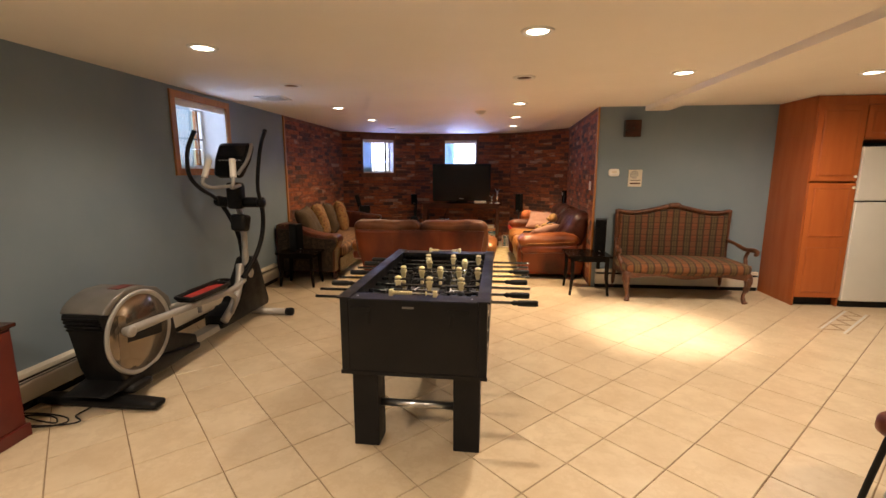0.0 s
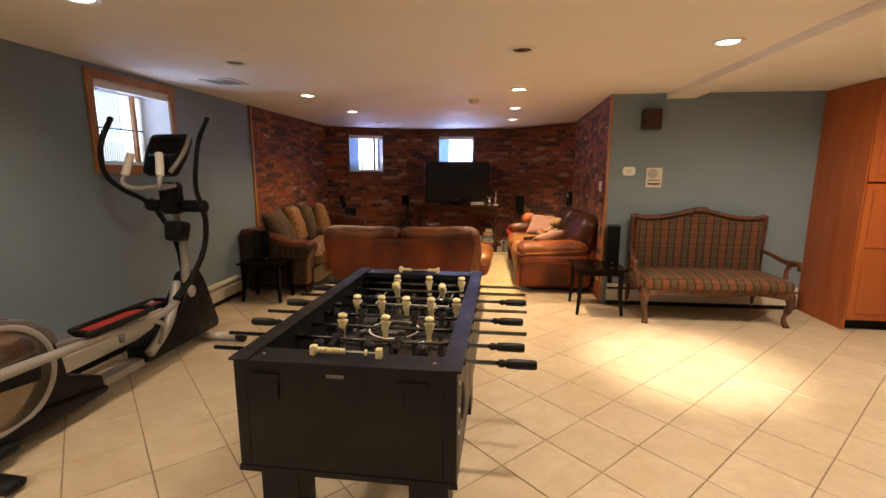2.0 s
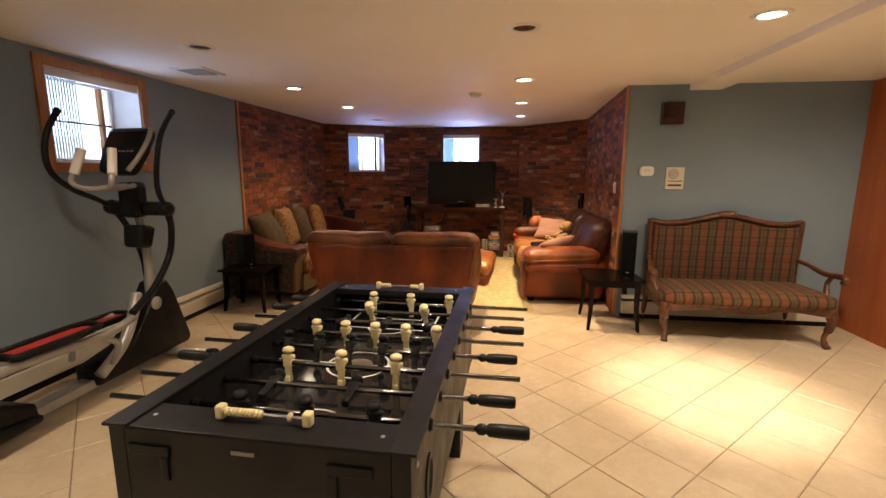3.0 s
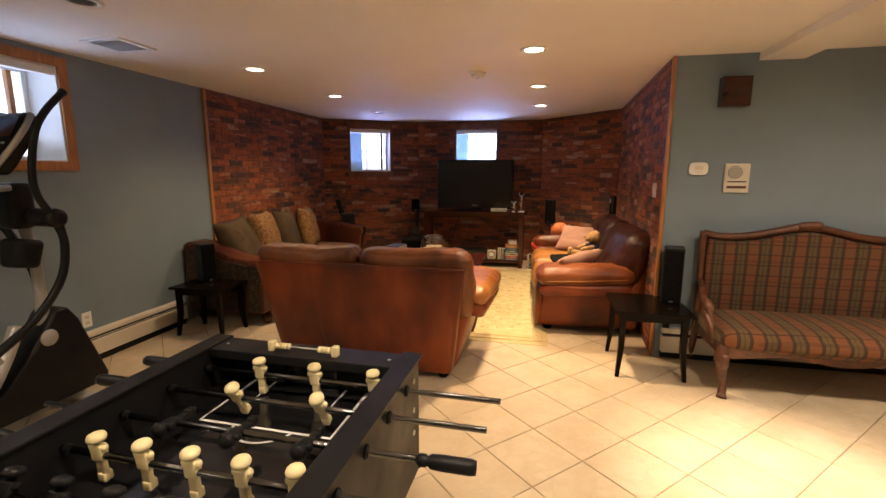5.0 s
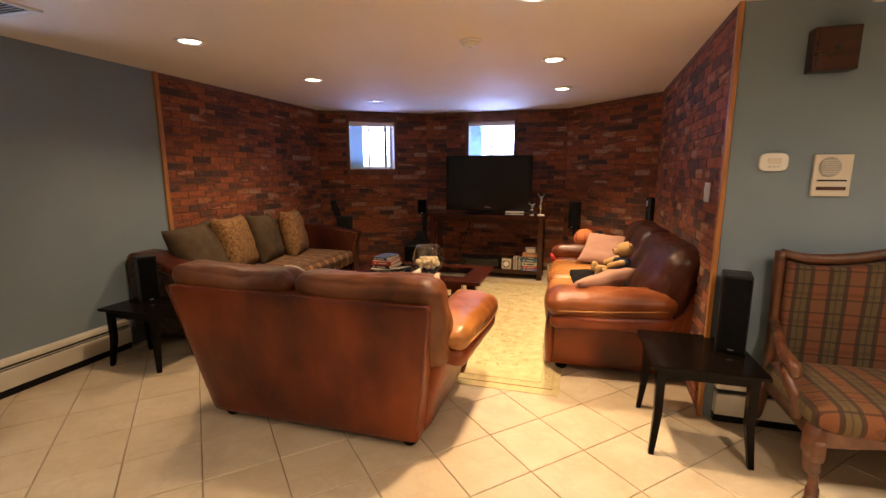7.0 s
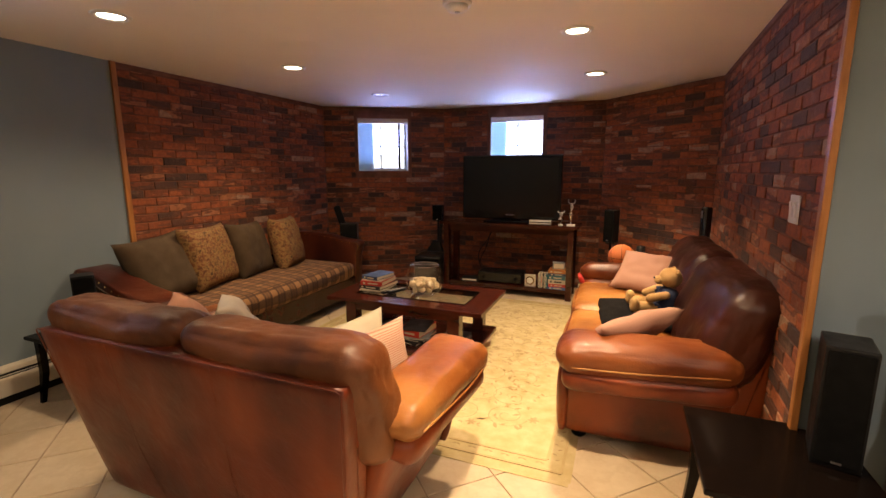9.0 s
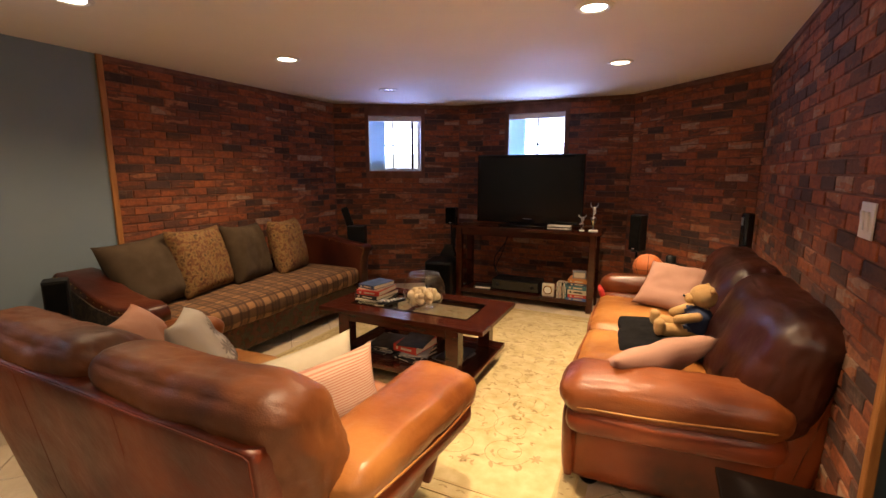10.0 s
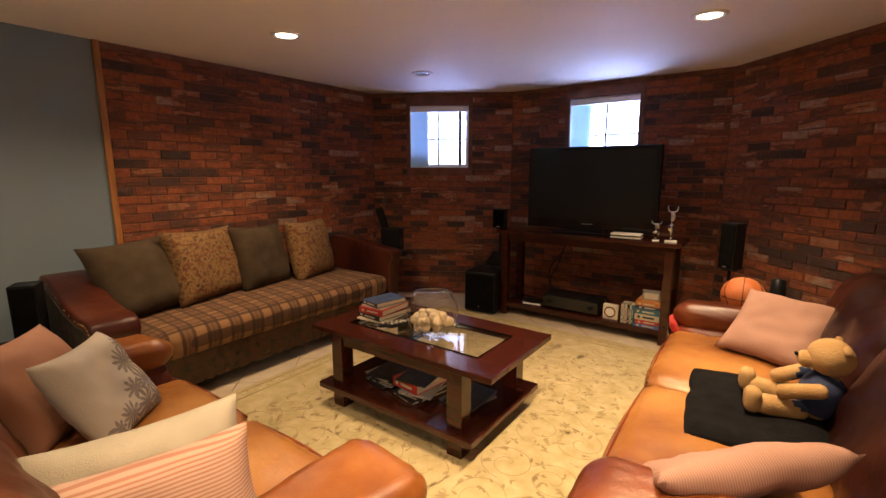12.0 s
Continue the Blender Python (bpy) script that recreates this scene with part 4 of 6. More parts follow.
part("name_badge", boxed(-0.052, 0.008, -HL - 0.003, -HL, 0.818, 0.829, 0.001), M_DARKSILVER, t, "small worn metal badge plate")
for s in (-1, 1):
    part("lower_trim", boxed(-HW - 0.004, HW + 0.004, s * HL - 0.004, s * HL + 0.004, BOT, BOT + 0.022, 0.002), M_BLACK, t)
part("playfield", boxed(-HW + 0.045, HW - 0.045, -HL + 0.032, HL - 0.032, 0.715, 0.725), M_GLOSS, t, "glossy black playfield")
part("underside", boxed(-HW + 0.045, HW - 0.045, -HL + 0.03, HL - 0.03, BOT + 0.004, BOT + 0.016), M_BLACK, t)


def line(pts, w, z, name="field_line"):
    bm = bmesh.new()
    pts = [Vector((*p, z)) for p in pts]
    ring = []
    for i, p in enumerate(pts):
        d = (pts[min(i + 1, len(pts) - 1)] - pts[max(i - 1, 0)]).normalized()
        n = Vector((-d.y, d.x, 0)) * w / 2
        ring.append((bm.verts.new(p + n), bm.verts.new(p - n)))
    for (a, b), (c, e) in zip(ring, ring[1:]):
        bm.faces.new((a, b, e, c))
    bmesh.ops.recalc_face_normals(bm, faces=bm.faces)
    return bm


def arc(cx, cy, r, a0, a1, n=24):
    return [(cx + r * math.cos(radians(a0 + (a1 - a0) * k / n)), cy + r * math.sin(radians(a0 + (a1 - a0) * k / n))) for k in range(n + 1)]


part("field_line", line([(-0.34, 0), (0.34, 0)], 0.009, 0.7265), M_MARK, t, "white pitch line")
part("centre_circle", line(arc(0, 0, 0.12, 0, 360, 40), 0.010, 0.7275), M_MARK, t, "white centre circle")
bm = bmesh.new()
lathe(bm, [(0.055, 0.7262), (0.05, 0.7275), (0, 0.7278)], seg=24)
part("centre_spot", bm, M_STEEL, t, "silver centre disc")
for s in (-1, 1):
    part("penalty_line", line([(-0.213, s * 0.685), (-0.213, s * 0.415), (0.213, s * 0.415), (0.213, s * 0.685)], 0.012, 0.7265), M_MARK, t, "white penalty box line")
    part("goal_line", line([(-0.135, s * 0.685), (-0.135, s * 0.56), (0.135, s * 0.56), (0.135, s * 0.685)], 0.009, 0.7268), M_MARK, t, "white goal box line")
    part("penalty_arc", line([(x, s * y) for x, y in arc(0, 0.445, 0.10, 197, 343, 16)], 0.009, 0.7269), M_MARK, t, "white penalty arc")
for sx in (-1, 1):
    for sy in (-1, 1):
        part("leg", boxed(sx * 0.276 - 0.071, sx * 0.276 + 0.071, sy * 0.588 - 0.071, sy * 0.588 + 0.071, 0.0, BOT + 0.01, 0.004), M_BLACK, t)
for sy in (-1, 1):
    part("leg_brace", tubed([(-0.206, sy * 0.588, 0.228), (0.206, sy * 0.588, 0.228)], 0.021, 14, 1), M_STEEL, t, "steel tube brace", True)
part("ball_return", lathed([(0.045, 0), (0.045, 0.004), (0.036, 0.006), (0.034, 0.001), (0, 0.001)], seg=24, m=pose(HW, -0.52, 0.66, 0, 90, 0) @ Matrix.Diagonal((1.6, 1, 1, 1))), M_PLASTIC, t, "oval ball return cup", True)
for y in (-0.66, 0.66):
    for z in (0.62, 0.70, 0.80):
        part("bolt", lathed([(0.009, 0), (0.009, 0.003), (0, 0.005)], seg=10, m=pose(HW, y, z, 0, 90, 0)), M_STEEL, t)
ROD_Z = 0.803
MEN = [(3, False), (2, False), (3, True), (5, False), (5, True), (3, False), (2, True), (3, True)]
SHIFT = [0.03, -0.03, 0.006, -0.02, 0.034, 0.03, 0.045, 0.077]
TILT = [12, -80, -6, -25, 4, 85, 28, 6]


def figure(bm, x, tilt):
    m = pose(x, 0, 0, tilt, 0, 0)
    lathe(bm, [(0.007, 0.031), (0.010, 0.036), (0.0195, 0.040), (0.0215, 0.046), (0.019, 0.053), (0.009, 0.058), (0.0, 0.059)], seg=12, m=m)
    box(bm, -0.024, 0.024, -0.008, 0.008, 0.014, 0.030, 0.006, m=m)
    box(bm, -0.017, 0.017, -0.010, 0.010, -0.014, 0.030, 0.005, m=m)
    box(bm, -0.011, 0.011, -0.007, 0.007, -0.050, -0.012, 0.003, m=m)
    box(bm, -0.011, 0.011, -0.010, 0.014, -0.070, -0.046, 0.004, m=m)


for i in range(8):
    n, cream = MEN[i]
    y = 0.045 + (i - 3.5) * 0.155
    side = 1 if not cream else -1
    sh = SHIFT[i]
    reach = {1: 0.238, -1: 0.17}
    rod = part("rod", tubed([(-HW - (reach[1] if side < 0 else 0.240) + sh * 0.6, 0, 0), (HW + (reach[1] if side > 0 else 0.240) + sh * 0.6, 0, 0)], 0.0085, 10, 1), M_ROD, t, "", True)
    rod.location = (0, y, ROD_Z)
    hx = side * (HW + reach[1]) + sh * 0.6
    m = pose(hx - side * 0.13, 0, 0, 0, 90 * side, 0)
    part("handle", lathed([(0.010, 0.0), (0.015, 0.006), (0.015, 0.020), (0.011, 0.026), (0.017, 0.034), (0.0185, 0.06), (0.0185, 0.125), (0.016, 0.138), (0.0, 0.140)], seg=12, m=m), M_PLASTIC, rod, "black grooved grip", True)
    for s in (-1, 1):
        part("bushing", lathed([(0.018, 0), (0.018, 0.004), (0.012, 0.010), (0.009, 0.010)], seg=14, m=pose(s * HW, 0, 0, 0, 90 * s, 0)), M_PLASTIC, rod)
        part("bumper", lathed([(0.013, 0), (0.013, 0.018)], seg=12, m=pose(s * (HW - 0.075) , 0, 0, 0, 90 * s, 0)), M_PLASTIC, rod)
    gap = {2: 0.269, 3: 0.198, 5: 0.129}[n]
    for k in range(n):
        bm = bmesh.new()
        figure(bm, (k - (n - 1) / 2) * gap + sh, TILT[i])
        part("peg_player", bm, M_PEG if cream else M_PLASTIC, rod, "cream plastic player" if cream else "black plastic player", True)
for s in (-1, 1):
    c = part("score_rail", tubed([(-0.130, 0, 0), (0.112, 0, 0)], 0.003, 8, 1), M_STEEL, t)
    c.location = (0.012 if s > 0 else 0.0, s * (HL - 0.075), TOP + 0.019)
    for x in (-0.125, 0.107):
        part("score_post", boxed(x - 0.011, x + 0.011, -0.013, 0.013, -0.018, 0.017, 0.005), M_PEG, c, "", True)
    for k in range(10):
        x = -0.108 + 0.0112 * k if k < (9 if s < 0 else 5) else 0.095 - 0.0112 * (9 - k) - (0.035 if s < 0 else 0.0)
        part("score_bead", lathed([(0.005, -0.005), (0.011, -0.003), (0.011, 0.003), (0.005, 0.005)], seg=10, m=pose(x, 0, 0, 0, 90, 0)), M_PEG, c, "", True)


# ---- elliptical trainer ----
EX, EY = -1.95, 4.85
t = thing("elliptical_trainer", (0, 0, 0), 0, "silver and black elliptical exercise machine with red foot pads", "exercise machine")
outline = [(3.89, 0.53), (3.86, 0.62), (3.93, 0.69), (4.05, 0.735), (4.17, 0.735), (4.32, 0.69), (4.43, 0.59), (4.48, 0.44), (4.50, 0.30), (4.72, 0.20), (4.73, 0.115), (4.3, 0.085), (3.99, 0.10), (3.94, 0.25)]
part("flywheel_housing", plate(outline, EX - 0.14, EX + 0.14, "x", 0.018, 3), M_PLASTIC, t, "", True)
top_shell = [(3.87, 0.635), (3.90, 0.675), (3.96, 0.715), (4.06, 0.748), (4.18, 0.747), (4.33, 0.70), (4.44, 0.60), (4.46, 0.52), (4.42, 0.52), (4.36, 0.62), (4.24, 0.695), (4.10, 0.715), (3.98, 0.68), (3.92, 0.62)]
part("top_shroud", plate(top_shell, EX - 0.15, EX + 0.15, "x", 0.008), M_DARKSILVER, t, "silver top shroud", True)
part("accent_strip", plate([(4.06, 0.752), (4.18, 0.751), (4.26, 0.727), (4.25, 0.720), (4.17, 0.742), (4.06, 0.744)], EX + 0.02, EX + 0.10, "x"), M_FOLDER, t, "dark red accent on the shroud")
for i in range(4):
    part("vent_fin", boxed(EX - 0.12, EX + 0.12, 3.852 + 0.006 * i, 3.93, 0.600 - 0.026 * i, 0.613 - 0.026 * i, 0.004), M_PLASTIC, t)
disc = part("crank_disc", lathed([(0.285, 0.0), (0.287, 0.012), (0.278, 0.018), (0.262, 0.018), (0.256, 0.010), (0.250, 0.006)], seg=48, m=pose(EX + 0.14, 4.145, 0.435, 0, 90, 0)), M_SILVER, t, "silver crank disc rim", True)
part("disc_face", lathed([(0.257, 0.006), (0.255, 0.0095), (0.0, 0.0095)], seg=48, m=pose(EX + 0.14, 4.145, 0.435, 0, 90, 0)), M_DISC, disc, "smoked plastic disc face", True)
part("disc_slot", plate([(4.02, 0.40), (4.33, 0.36), (4.35, 0.50), (4.04, 0.47)], EX + 0.148, EX + 0.154, "x", 0.002), M_PLASTIC, disc, "dark cut-out")
part("disc_spoke", plate([(3.95, 0.30), (4.02, 0.30), (4.03, 0.58), (3.97, 0.60)], EX + 0.150, EX + 0.156, "x", 0.002), M_DISC, disc)
part("lower_shell", plate([(3.80, 0.115), (4.3, 0.075), (4.73, 0.085), (4.74, 0.13), (4.3, 0.20), (4.0, 0.16)], EX - 0.16, EX + 0.16, "x", 0.02), M_PLASTIC, t, "", True)
part("rear_foot", softened((0.84, 0.115, 0.07), 0.03, pose(EX, 3.93, 0.038), n=6, shape=lambda p: (p.x, p.y, p.z * (1 - 0.25 * abs(p.x) / 0.42))), M_PLASTIC, t, "", True)
part("rear_pad", softened((0.40, 0.20, 0.06), 0.028, pose(EX, 4.06, 0.09), n=5), M_PLASTIC, t, "", True)
part("base_rail", boxed(EX - 0.055, EX + 0.055, 4.5, 5.35, 0.065, 0.125, 0.012), M_SILVER, t)
for s, lift in ((1, 0.0), (-1, 0.03)):
    x = EX + s * 0.205
    ph, dz = (0.0, 0.0) if s > 0 else (0.28, -0.12)
    arm = part("pedal_arm", tubed([(x, 3.96 + ph * 0.4, 0.50 - ph * 0.6), (x, 4.6, 0.478 + 0.9 * dz), (x, 5.12 - dz, 0.455 + 0.9 * dz), (x, 5.36 - 2 * dz, 0.50 + 0.8 * dz)], [0.030, 0.027, 0.027, 0.024], 12, 5), M_SILVER, t, "", True)
    part("pivot_cap", lathed([(0.036, 0), (0.036, 0.02), (0.028, 0.026), (0, 0.028)], seg=20, m=pose(x + s * 0.02, 3.97 + ph * 0.4, 0.50 - ph * 0.6, 0, 90 * s, 0)), M_SILVER, arm, "", True)
    px, py = x - s * 0.045, 4.84 + 2 * ph
    tray = [(px - 0.08, py - 0.24), (px - 0.04, py - 0.26), (px + 0.04, py - 0.26), (px + 0.08, py - 0.24), (px + 0.08, py + 0.18), (px + 0.04, py + 0.25), (px - 0.04, py + 0.25), (px - 0.08, py + 0.18)]
    ped = part("pedal", plate(tray, 0.505 + dz, 0.525 + dz, "z", 0.005), M_PLASTIC, t, "black foot tray")
    part("red_pad", plate([(px + (a - px) * 0.82, py + (b - py) * 0.9) for a, b in tray], 0.524 + dz, 0.531 + dz, "z", 0.002), M_RED, ped, "red ribbed rubber pad")
    part("tray_lip", tubed([(a, b, 0.537 + dz) for a, b in tray] + [(tray[0][0], tray[0][1], 0.537 + dz)], 0.017, 8, 3), M_PLASTIC, ped, "", True)
    part("link_bar", tubed([(x, 5.05, 0.46 + 0.9 * dz), (x - s * 0.02, 5.22, 0.36 + 0.5 * dz), (x - s * 0.05, 5.2, 0.22)], 0.020, 8), M_SILVER, arm, "", True)
    # swing handle with its lower link
    if s > 0:
        h = [(-1.675, 5.805, 1.89), (-1.655, 5.69, 1.78), (-1.645, 5.615, 1.66), (-1.66, 5.585, 1.46), (-1.68, 5.61, 1.33), (-1.705, 5.70, 1.205)]
        low = [(-1.705, 5.70, 1.205), (-1.715, 5.74, 1.05), (-1.725, 5.70, 0.85), (-1.73, 5.54, 0.66), (-1.735, 5.33, 0.53)]
    else:
        h = [(-2.09, 5.32, 1.845), (-2.11, 5.25, 1.70), (-2.115, 5.23, 1.55), (-2.125, 5.28, 1.44), (-2.12, 5.40, 1.345), (-2.12, 5.55, 1.28), (-2.13, 5.68, 1.215)]
        low = [(-2.13, 5.69, 1.21), (-2.06, 5.73, 1.05), (-2.00, 5.76, 0.85), (-1.97, 5.76, 0.60)]
    hb = part("swing_handle", tubed(h, 0.0185, 12), M_PLASTIC, t, "black foam swing handle", True)
    part("grip_tip", tubed([h[0], tuple(Vector(h[0]) + (Vector(h[0]) - Vector(h[1])).normalized() * 0.02)], 0.021, 12, 1), M_PLASTIC, hb, "", True)
    part("lower_link", tubed(low, [0.024, 0.022, 0.022, 0.024], 12), M_PLASTIC, hb, "", True)
    part("pivot_boss", lathed([(0.05, -0.03), (0.055, 0), (0.048, 0.03), (0.02, 0.036), (0, 0.037)], seg=22, m=pose(h[-1][0], h[-1][1], h[-1][2], 0, 90 * s, 0)), M_PLASTIC, hb, "", True)
part("pivot_axle", tubed([(-2.13, 5.68, 1.21), (-1.95, 5.71, 1.205), (-1.71, 5.70, 1.205)], 0.052, 14), M_PLASTIC, t, "", True)
part("tower_shroud", plate([(5.15, 0.08), (6.01, 0.075), (6.03, 0.13), (5.88, 0.55), (5.82, 0.645), (5.74, 0.64), (5.66, 0.52), (5.43, 0.26), (5.15, 0.20)], EX - 0.09, EX + 0.09, "x", 0.02, 3), M_PLASTIC, t, "black tower shroud", True)
part("tower_badge", lathed([(0.05, 0), (0.048, 0.006), (0, 0.008)], seg=24, m=pose(EX + 0.088, 5.69, 0.49, 0, 90, 0)), M_SILVER, t, "round silver badge", True)
part("curved_brace", tubed([(EX + 0.12, 5.13, 0.17), (EX + 0.12, 5.32, 0.30), (EX + 0.10, 5.45, 0.46), (EX + 0.06, 5.55, 0.60)], 0.036, 12), M_SILVER, t, "", True)
part("front_foot", tubed([(EX - 0.40, 5.84, 0.042), (EX + 0.42, 5.84, 0.042)], 0.034, 12, 1), M_SILVER, t, "", True)
for s in (-1, 1):
    part("foot_cap", lathed([(0.040, -0.03), (0.042, 0.03), (0.034, 0.045), (0, 0.05)], seg=16, m=pose(EX + s * 0.40, 5.84, 0.043, 0, 90 * s, 0)), M_PLASTIC, t, "", True)
part("mast", tubed([(EX + 0.02, 5.72, 0.55), (EX + 0.03, 5.72, 0.8), (EX + 0.02, 5.72, 1.0), (EX, 5.70, 1.20), (EX, 5.68, 1.38)], [0.034, 0.030, 0.030, 0.030], 14), M_SILVER, t, "silver upright mast", True)
part("bottle_holder", softened((0.15, 0.14, 0.165), 0.03, pose(EX + 0.05, 5.64, 1.005, -12, 0, 0), n=6, shape=lambda p: (p.x * (1 + 0.9 * p.z), p.y * (1 + 0.9 * p.z), p.z)), M_PLASTIC, t, "black bottle holder", True)
part("mast_collar", softened((0.15, 0.13, 0.26), 0.035, pose(EX, 5.68, 1.27), n=5), M_PLASTIC, t, "", True)
con = part("console", softened((0.36, 0.09, 0.36), 0.035, pose(EX + 0.01, 5.655, 1.61, -28, 0, -6), n=7, shape=lambda p: (p.x * (1.0 - 0.22 * (p.z < 0) * abs(p.z) / 0.17), p.y, p.z)), M_PLASTIC, t, "black console with display", True)
mc = pose(EX + 0.01, 5.655, 1.61, -28, 0, -6)
part("display", boxed(-0.15, 0.15, -0.050, -0.044, 0.01, 0.135, 0.004, m=mc), M_GLOSS, con, "dark glossy display")
for i in range(7):
    part("button", boxed(-0.11 + 0.035 * i, -0.088 + 0.035 * i, -0.052, -0.046, -0.03, -0.018, 0.002, m=mc), M_STEEL, con)
part("side_bezel", tubed([tuple(mc @ Vector(p)) for p in ((0.12, -0.035, -0.17), (0.175, -0.035, -0.05), (0.185, -0.025, 0.08), (0.17, -0.02, 0.17))], 0.016, 8), M_SILVER, con, "silver console edge", True)
GX = EX + 0.065
for s in (-1, 1):
    g = part("pulse_grip", tubed([(GX + s * 0.03, 5.60, 1.375), (GX + s * 0.09, 5.36, 1.36), (GX + s * 0.142, 5.30, 1.40), (GX + s * 0.137, 5.32, 1.47), (GX + s * 0.11, 5.365, 1.61)], 0.017, 10), M_SILVER, t, "silver pulse grip bar", True)
    part("grip_sleeve", tubed([(GX + s * 0.138, 5.318, 1.455), (GX + s * 0.124, 5.345, 1.54), (GX + s * 0.11, 5.367, 1.615)], 0.028, 10), M_WHITE, g, "", True)

t = thing("power_cable", (0, 0, 0), 0, "thin black power cable coiled on the floor", "cable")
loop = [(-2.36, 3.86, 0.05), (-2.33, 3.76, 0.006)] + [(-2.19 + (0.13 + 0.01 * k % 3) * math.cos(k * 0.7), 3.70 + 0.07 * math.sin(k * 0.7), 0.006 + 0.0012 * k) for k in range(20)] + [(-2.0, 3.82, 0.006), (-1.95, 3.90, 0.03)]
part("cord", tubed(loop, 0.005, 6, 4), M_PLASTIC, t, "", True)


# ---- lounge seating ----
def leather_sofa(name, at, turn, half, flare, depth, back_h, cush_top, arm_h, seats, label, seed, hide, cush, pad, pad_w, pad_t):
    """x along the width, the back panel at y = 0 and the front at y = depth; half: half the base width; flare: how far the arms lean out."""
    t = thing(name, at, turn, label, "sofa")
    w = 2 * half
    part("base", softened((w, depth - 0.14, 0.30), 0.03, pose(0, depth / 2 + 0.02, 0.20), (0, 0.01, 0), 0.003, 8, seed), hide, t, "", True)

    def splay(p):
        k = (p.z / (back_h - 0.05)) + 0.5
        billow = 0.009 * math.cos(p.x * 8.4 + seed) * math.sin(math.pi * min(1, max(0, k)))
        return (p.x * (1 + flare / half * 0.65 * k), p.y - 0.14 * k + billow * (p.y < 0), p.z)
    back = part("back_panel", softened((w, 0.15, back_h - 0.05), 0.022, pose(0, 0.09, (back_h + 0.05) / 2), (0, 0.008, 0), 0.002, 22, seed + 2, splay, 0.0015), hide, t, "", True)
    ht = half + flare * 0.65
    edge = [(-half + 0.004, 0.020, 0.09), (-ht + 0.006, -0.125, back_h - 0.012), (-ht + 0.022, -0.126, back_h - 0.004)] + [(ht * k / 5, -0.127, back_h - 0.002) for k in range(-4, 5)] + [(ht - 0.022, -0.126, back_h - 0.004), (ht - 0.006, -0.125, back_h - 0.012), (half - 0.004, 0.020, 0.09)]
    part("piping", tubed(edge, 0.0026, 8, 1), hide, back, "", True)
    for k in (-0.42, 0.30):
        part("seam", tubed([(k * half, 0.011, 0.08), (k * (half + ht) / 2, -0.062, 0.45 * back_h), (k * ht, -0.128, back_h - 0.006)], 0.0009, 6, 1), hide, back, "stitched seam", True)
    sw = (w - 0.10) / seats
    for i in range(seats):
        x = -half + 0.05 + sw * (i + 0.5)
        c = part("seat_cushion", softened((sw - 0.006, depth - 0.26, 0.20), 0.06, pose(x, depth / 2 + 0.15, 0.405), (0.0, 0.03, 0.025), 0.006, 22, seed + 5 * i, None, 0.006), M_LEATHER_LIT_WORN, t, "", True)
        part("piping", tubed([(x - sw / 2 + 0.03, depth + 0.010, 0.475), (x, depth + 0.02, 0.48), (x + sw / 2 - 0.03, depth + 0.010, 0.475)], 0.005, 6, 5), hide, c, "", True)
    hc = ht + 0.035
    bw = 2 * hc / seats
    ch = cush_top - 0.44
    for i in range(seats):
        x = -hc + bw * (i + 0.5)

        def lean(p, s=seed + i):
            k = p.z / ch + 0.5
            fold = 0.008 * math.sin(p.x * 17 + 3 * math.sin(p.z * 8 + s)) * (1 - abs(2 * k - 1))
            sag = (0.008 * math.sin(p.x * 9 + s) + 0.012 * (2 * p.x / bw) ** 4) * k
            return (p.x, p.y * (1.12 - 0.12 * k) - 0.185 * k + fold, p.z - sag)
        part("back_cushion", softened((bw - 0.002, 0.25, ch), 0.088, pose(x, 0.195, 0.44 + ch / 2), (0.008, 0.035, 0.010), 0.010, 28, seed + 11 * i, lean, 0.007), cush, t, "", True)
    for s in (-1, 1):
        def out(p, s=s):
            k = p.z / 0.48 + 0.5
            return (p.x + s * flare * k * 0.75, p.y, p.z)
        ab = part("arm", softened((0.17, depth - 0.12, 0.48), 0.04, pose(s * (half - 0.07), depth / 2 + 0.05, 0.29), (0.012, 0.015, 0), 0.004, 10, seed + 3 * s, out), hide, t, "", True)
        px, ln = s * (half + flare * 0.62 + 0.03 - pad_w * 0.1), depth - 0.10

        def roll(p, s=s):
            k = p.y / ln + 0.5
            return (p.x * (0.86 + 0.14 * k) + s * 0.02 * k, p.y, p.z + 0.015 * (0.5 - k))
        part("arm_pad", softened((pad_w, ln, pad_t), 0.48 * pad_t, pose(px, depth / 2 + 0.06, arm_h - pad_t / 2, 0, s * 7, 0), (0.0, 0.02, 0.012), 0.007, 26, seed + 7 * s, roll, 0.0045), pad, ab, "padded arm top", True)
        part("arm_roll", softened((pad_w - 0.03, ln - 0.03, 0.12), 0.055, pose(px, depth / 2 + 0.05, arm_h - pad_t - 0.025, 0, s * 9, 0), (0.0, 0.01, 0), 0.004, 14, seed + 9 * s, roll), hide, ab, "", True)
        part("arm_front", softened((0.18, 0.05, 0.40), 0.022, pose(s * (half - 0.05 + flare * 0.28), depth - 0.01, 0.27, 0, s * 12 * (flare > 0.1), 0), (0, 0.012, 0), 0.002, 6), hide, ab, "", True)
        xo = s * (abs(px) + pad_w / 2 + 0.012)
        part("piping", tubed([(xo - s * 0.03, 0.16, arm_h - 0.092), (xo, depth * 0.6, arm_h - 0.112), (xo - s * 0.005, depth - 0.06, arm_h - 0.128)], 0.004, 8, 5), M_LEATHER_LIT_WORN, ab, "pale welt", True)
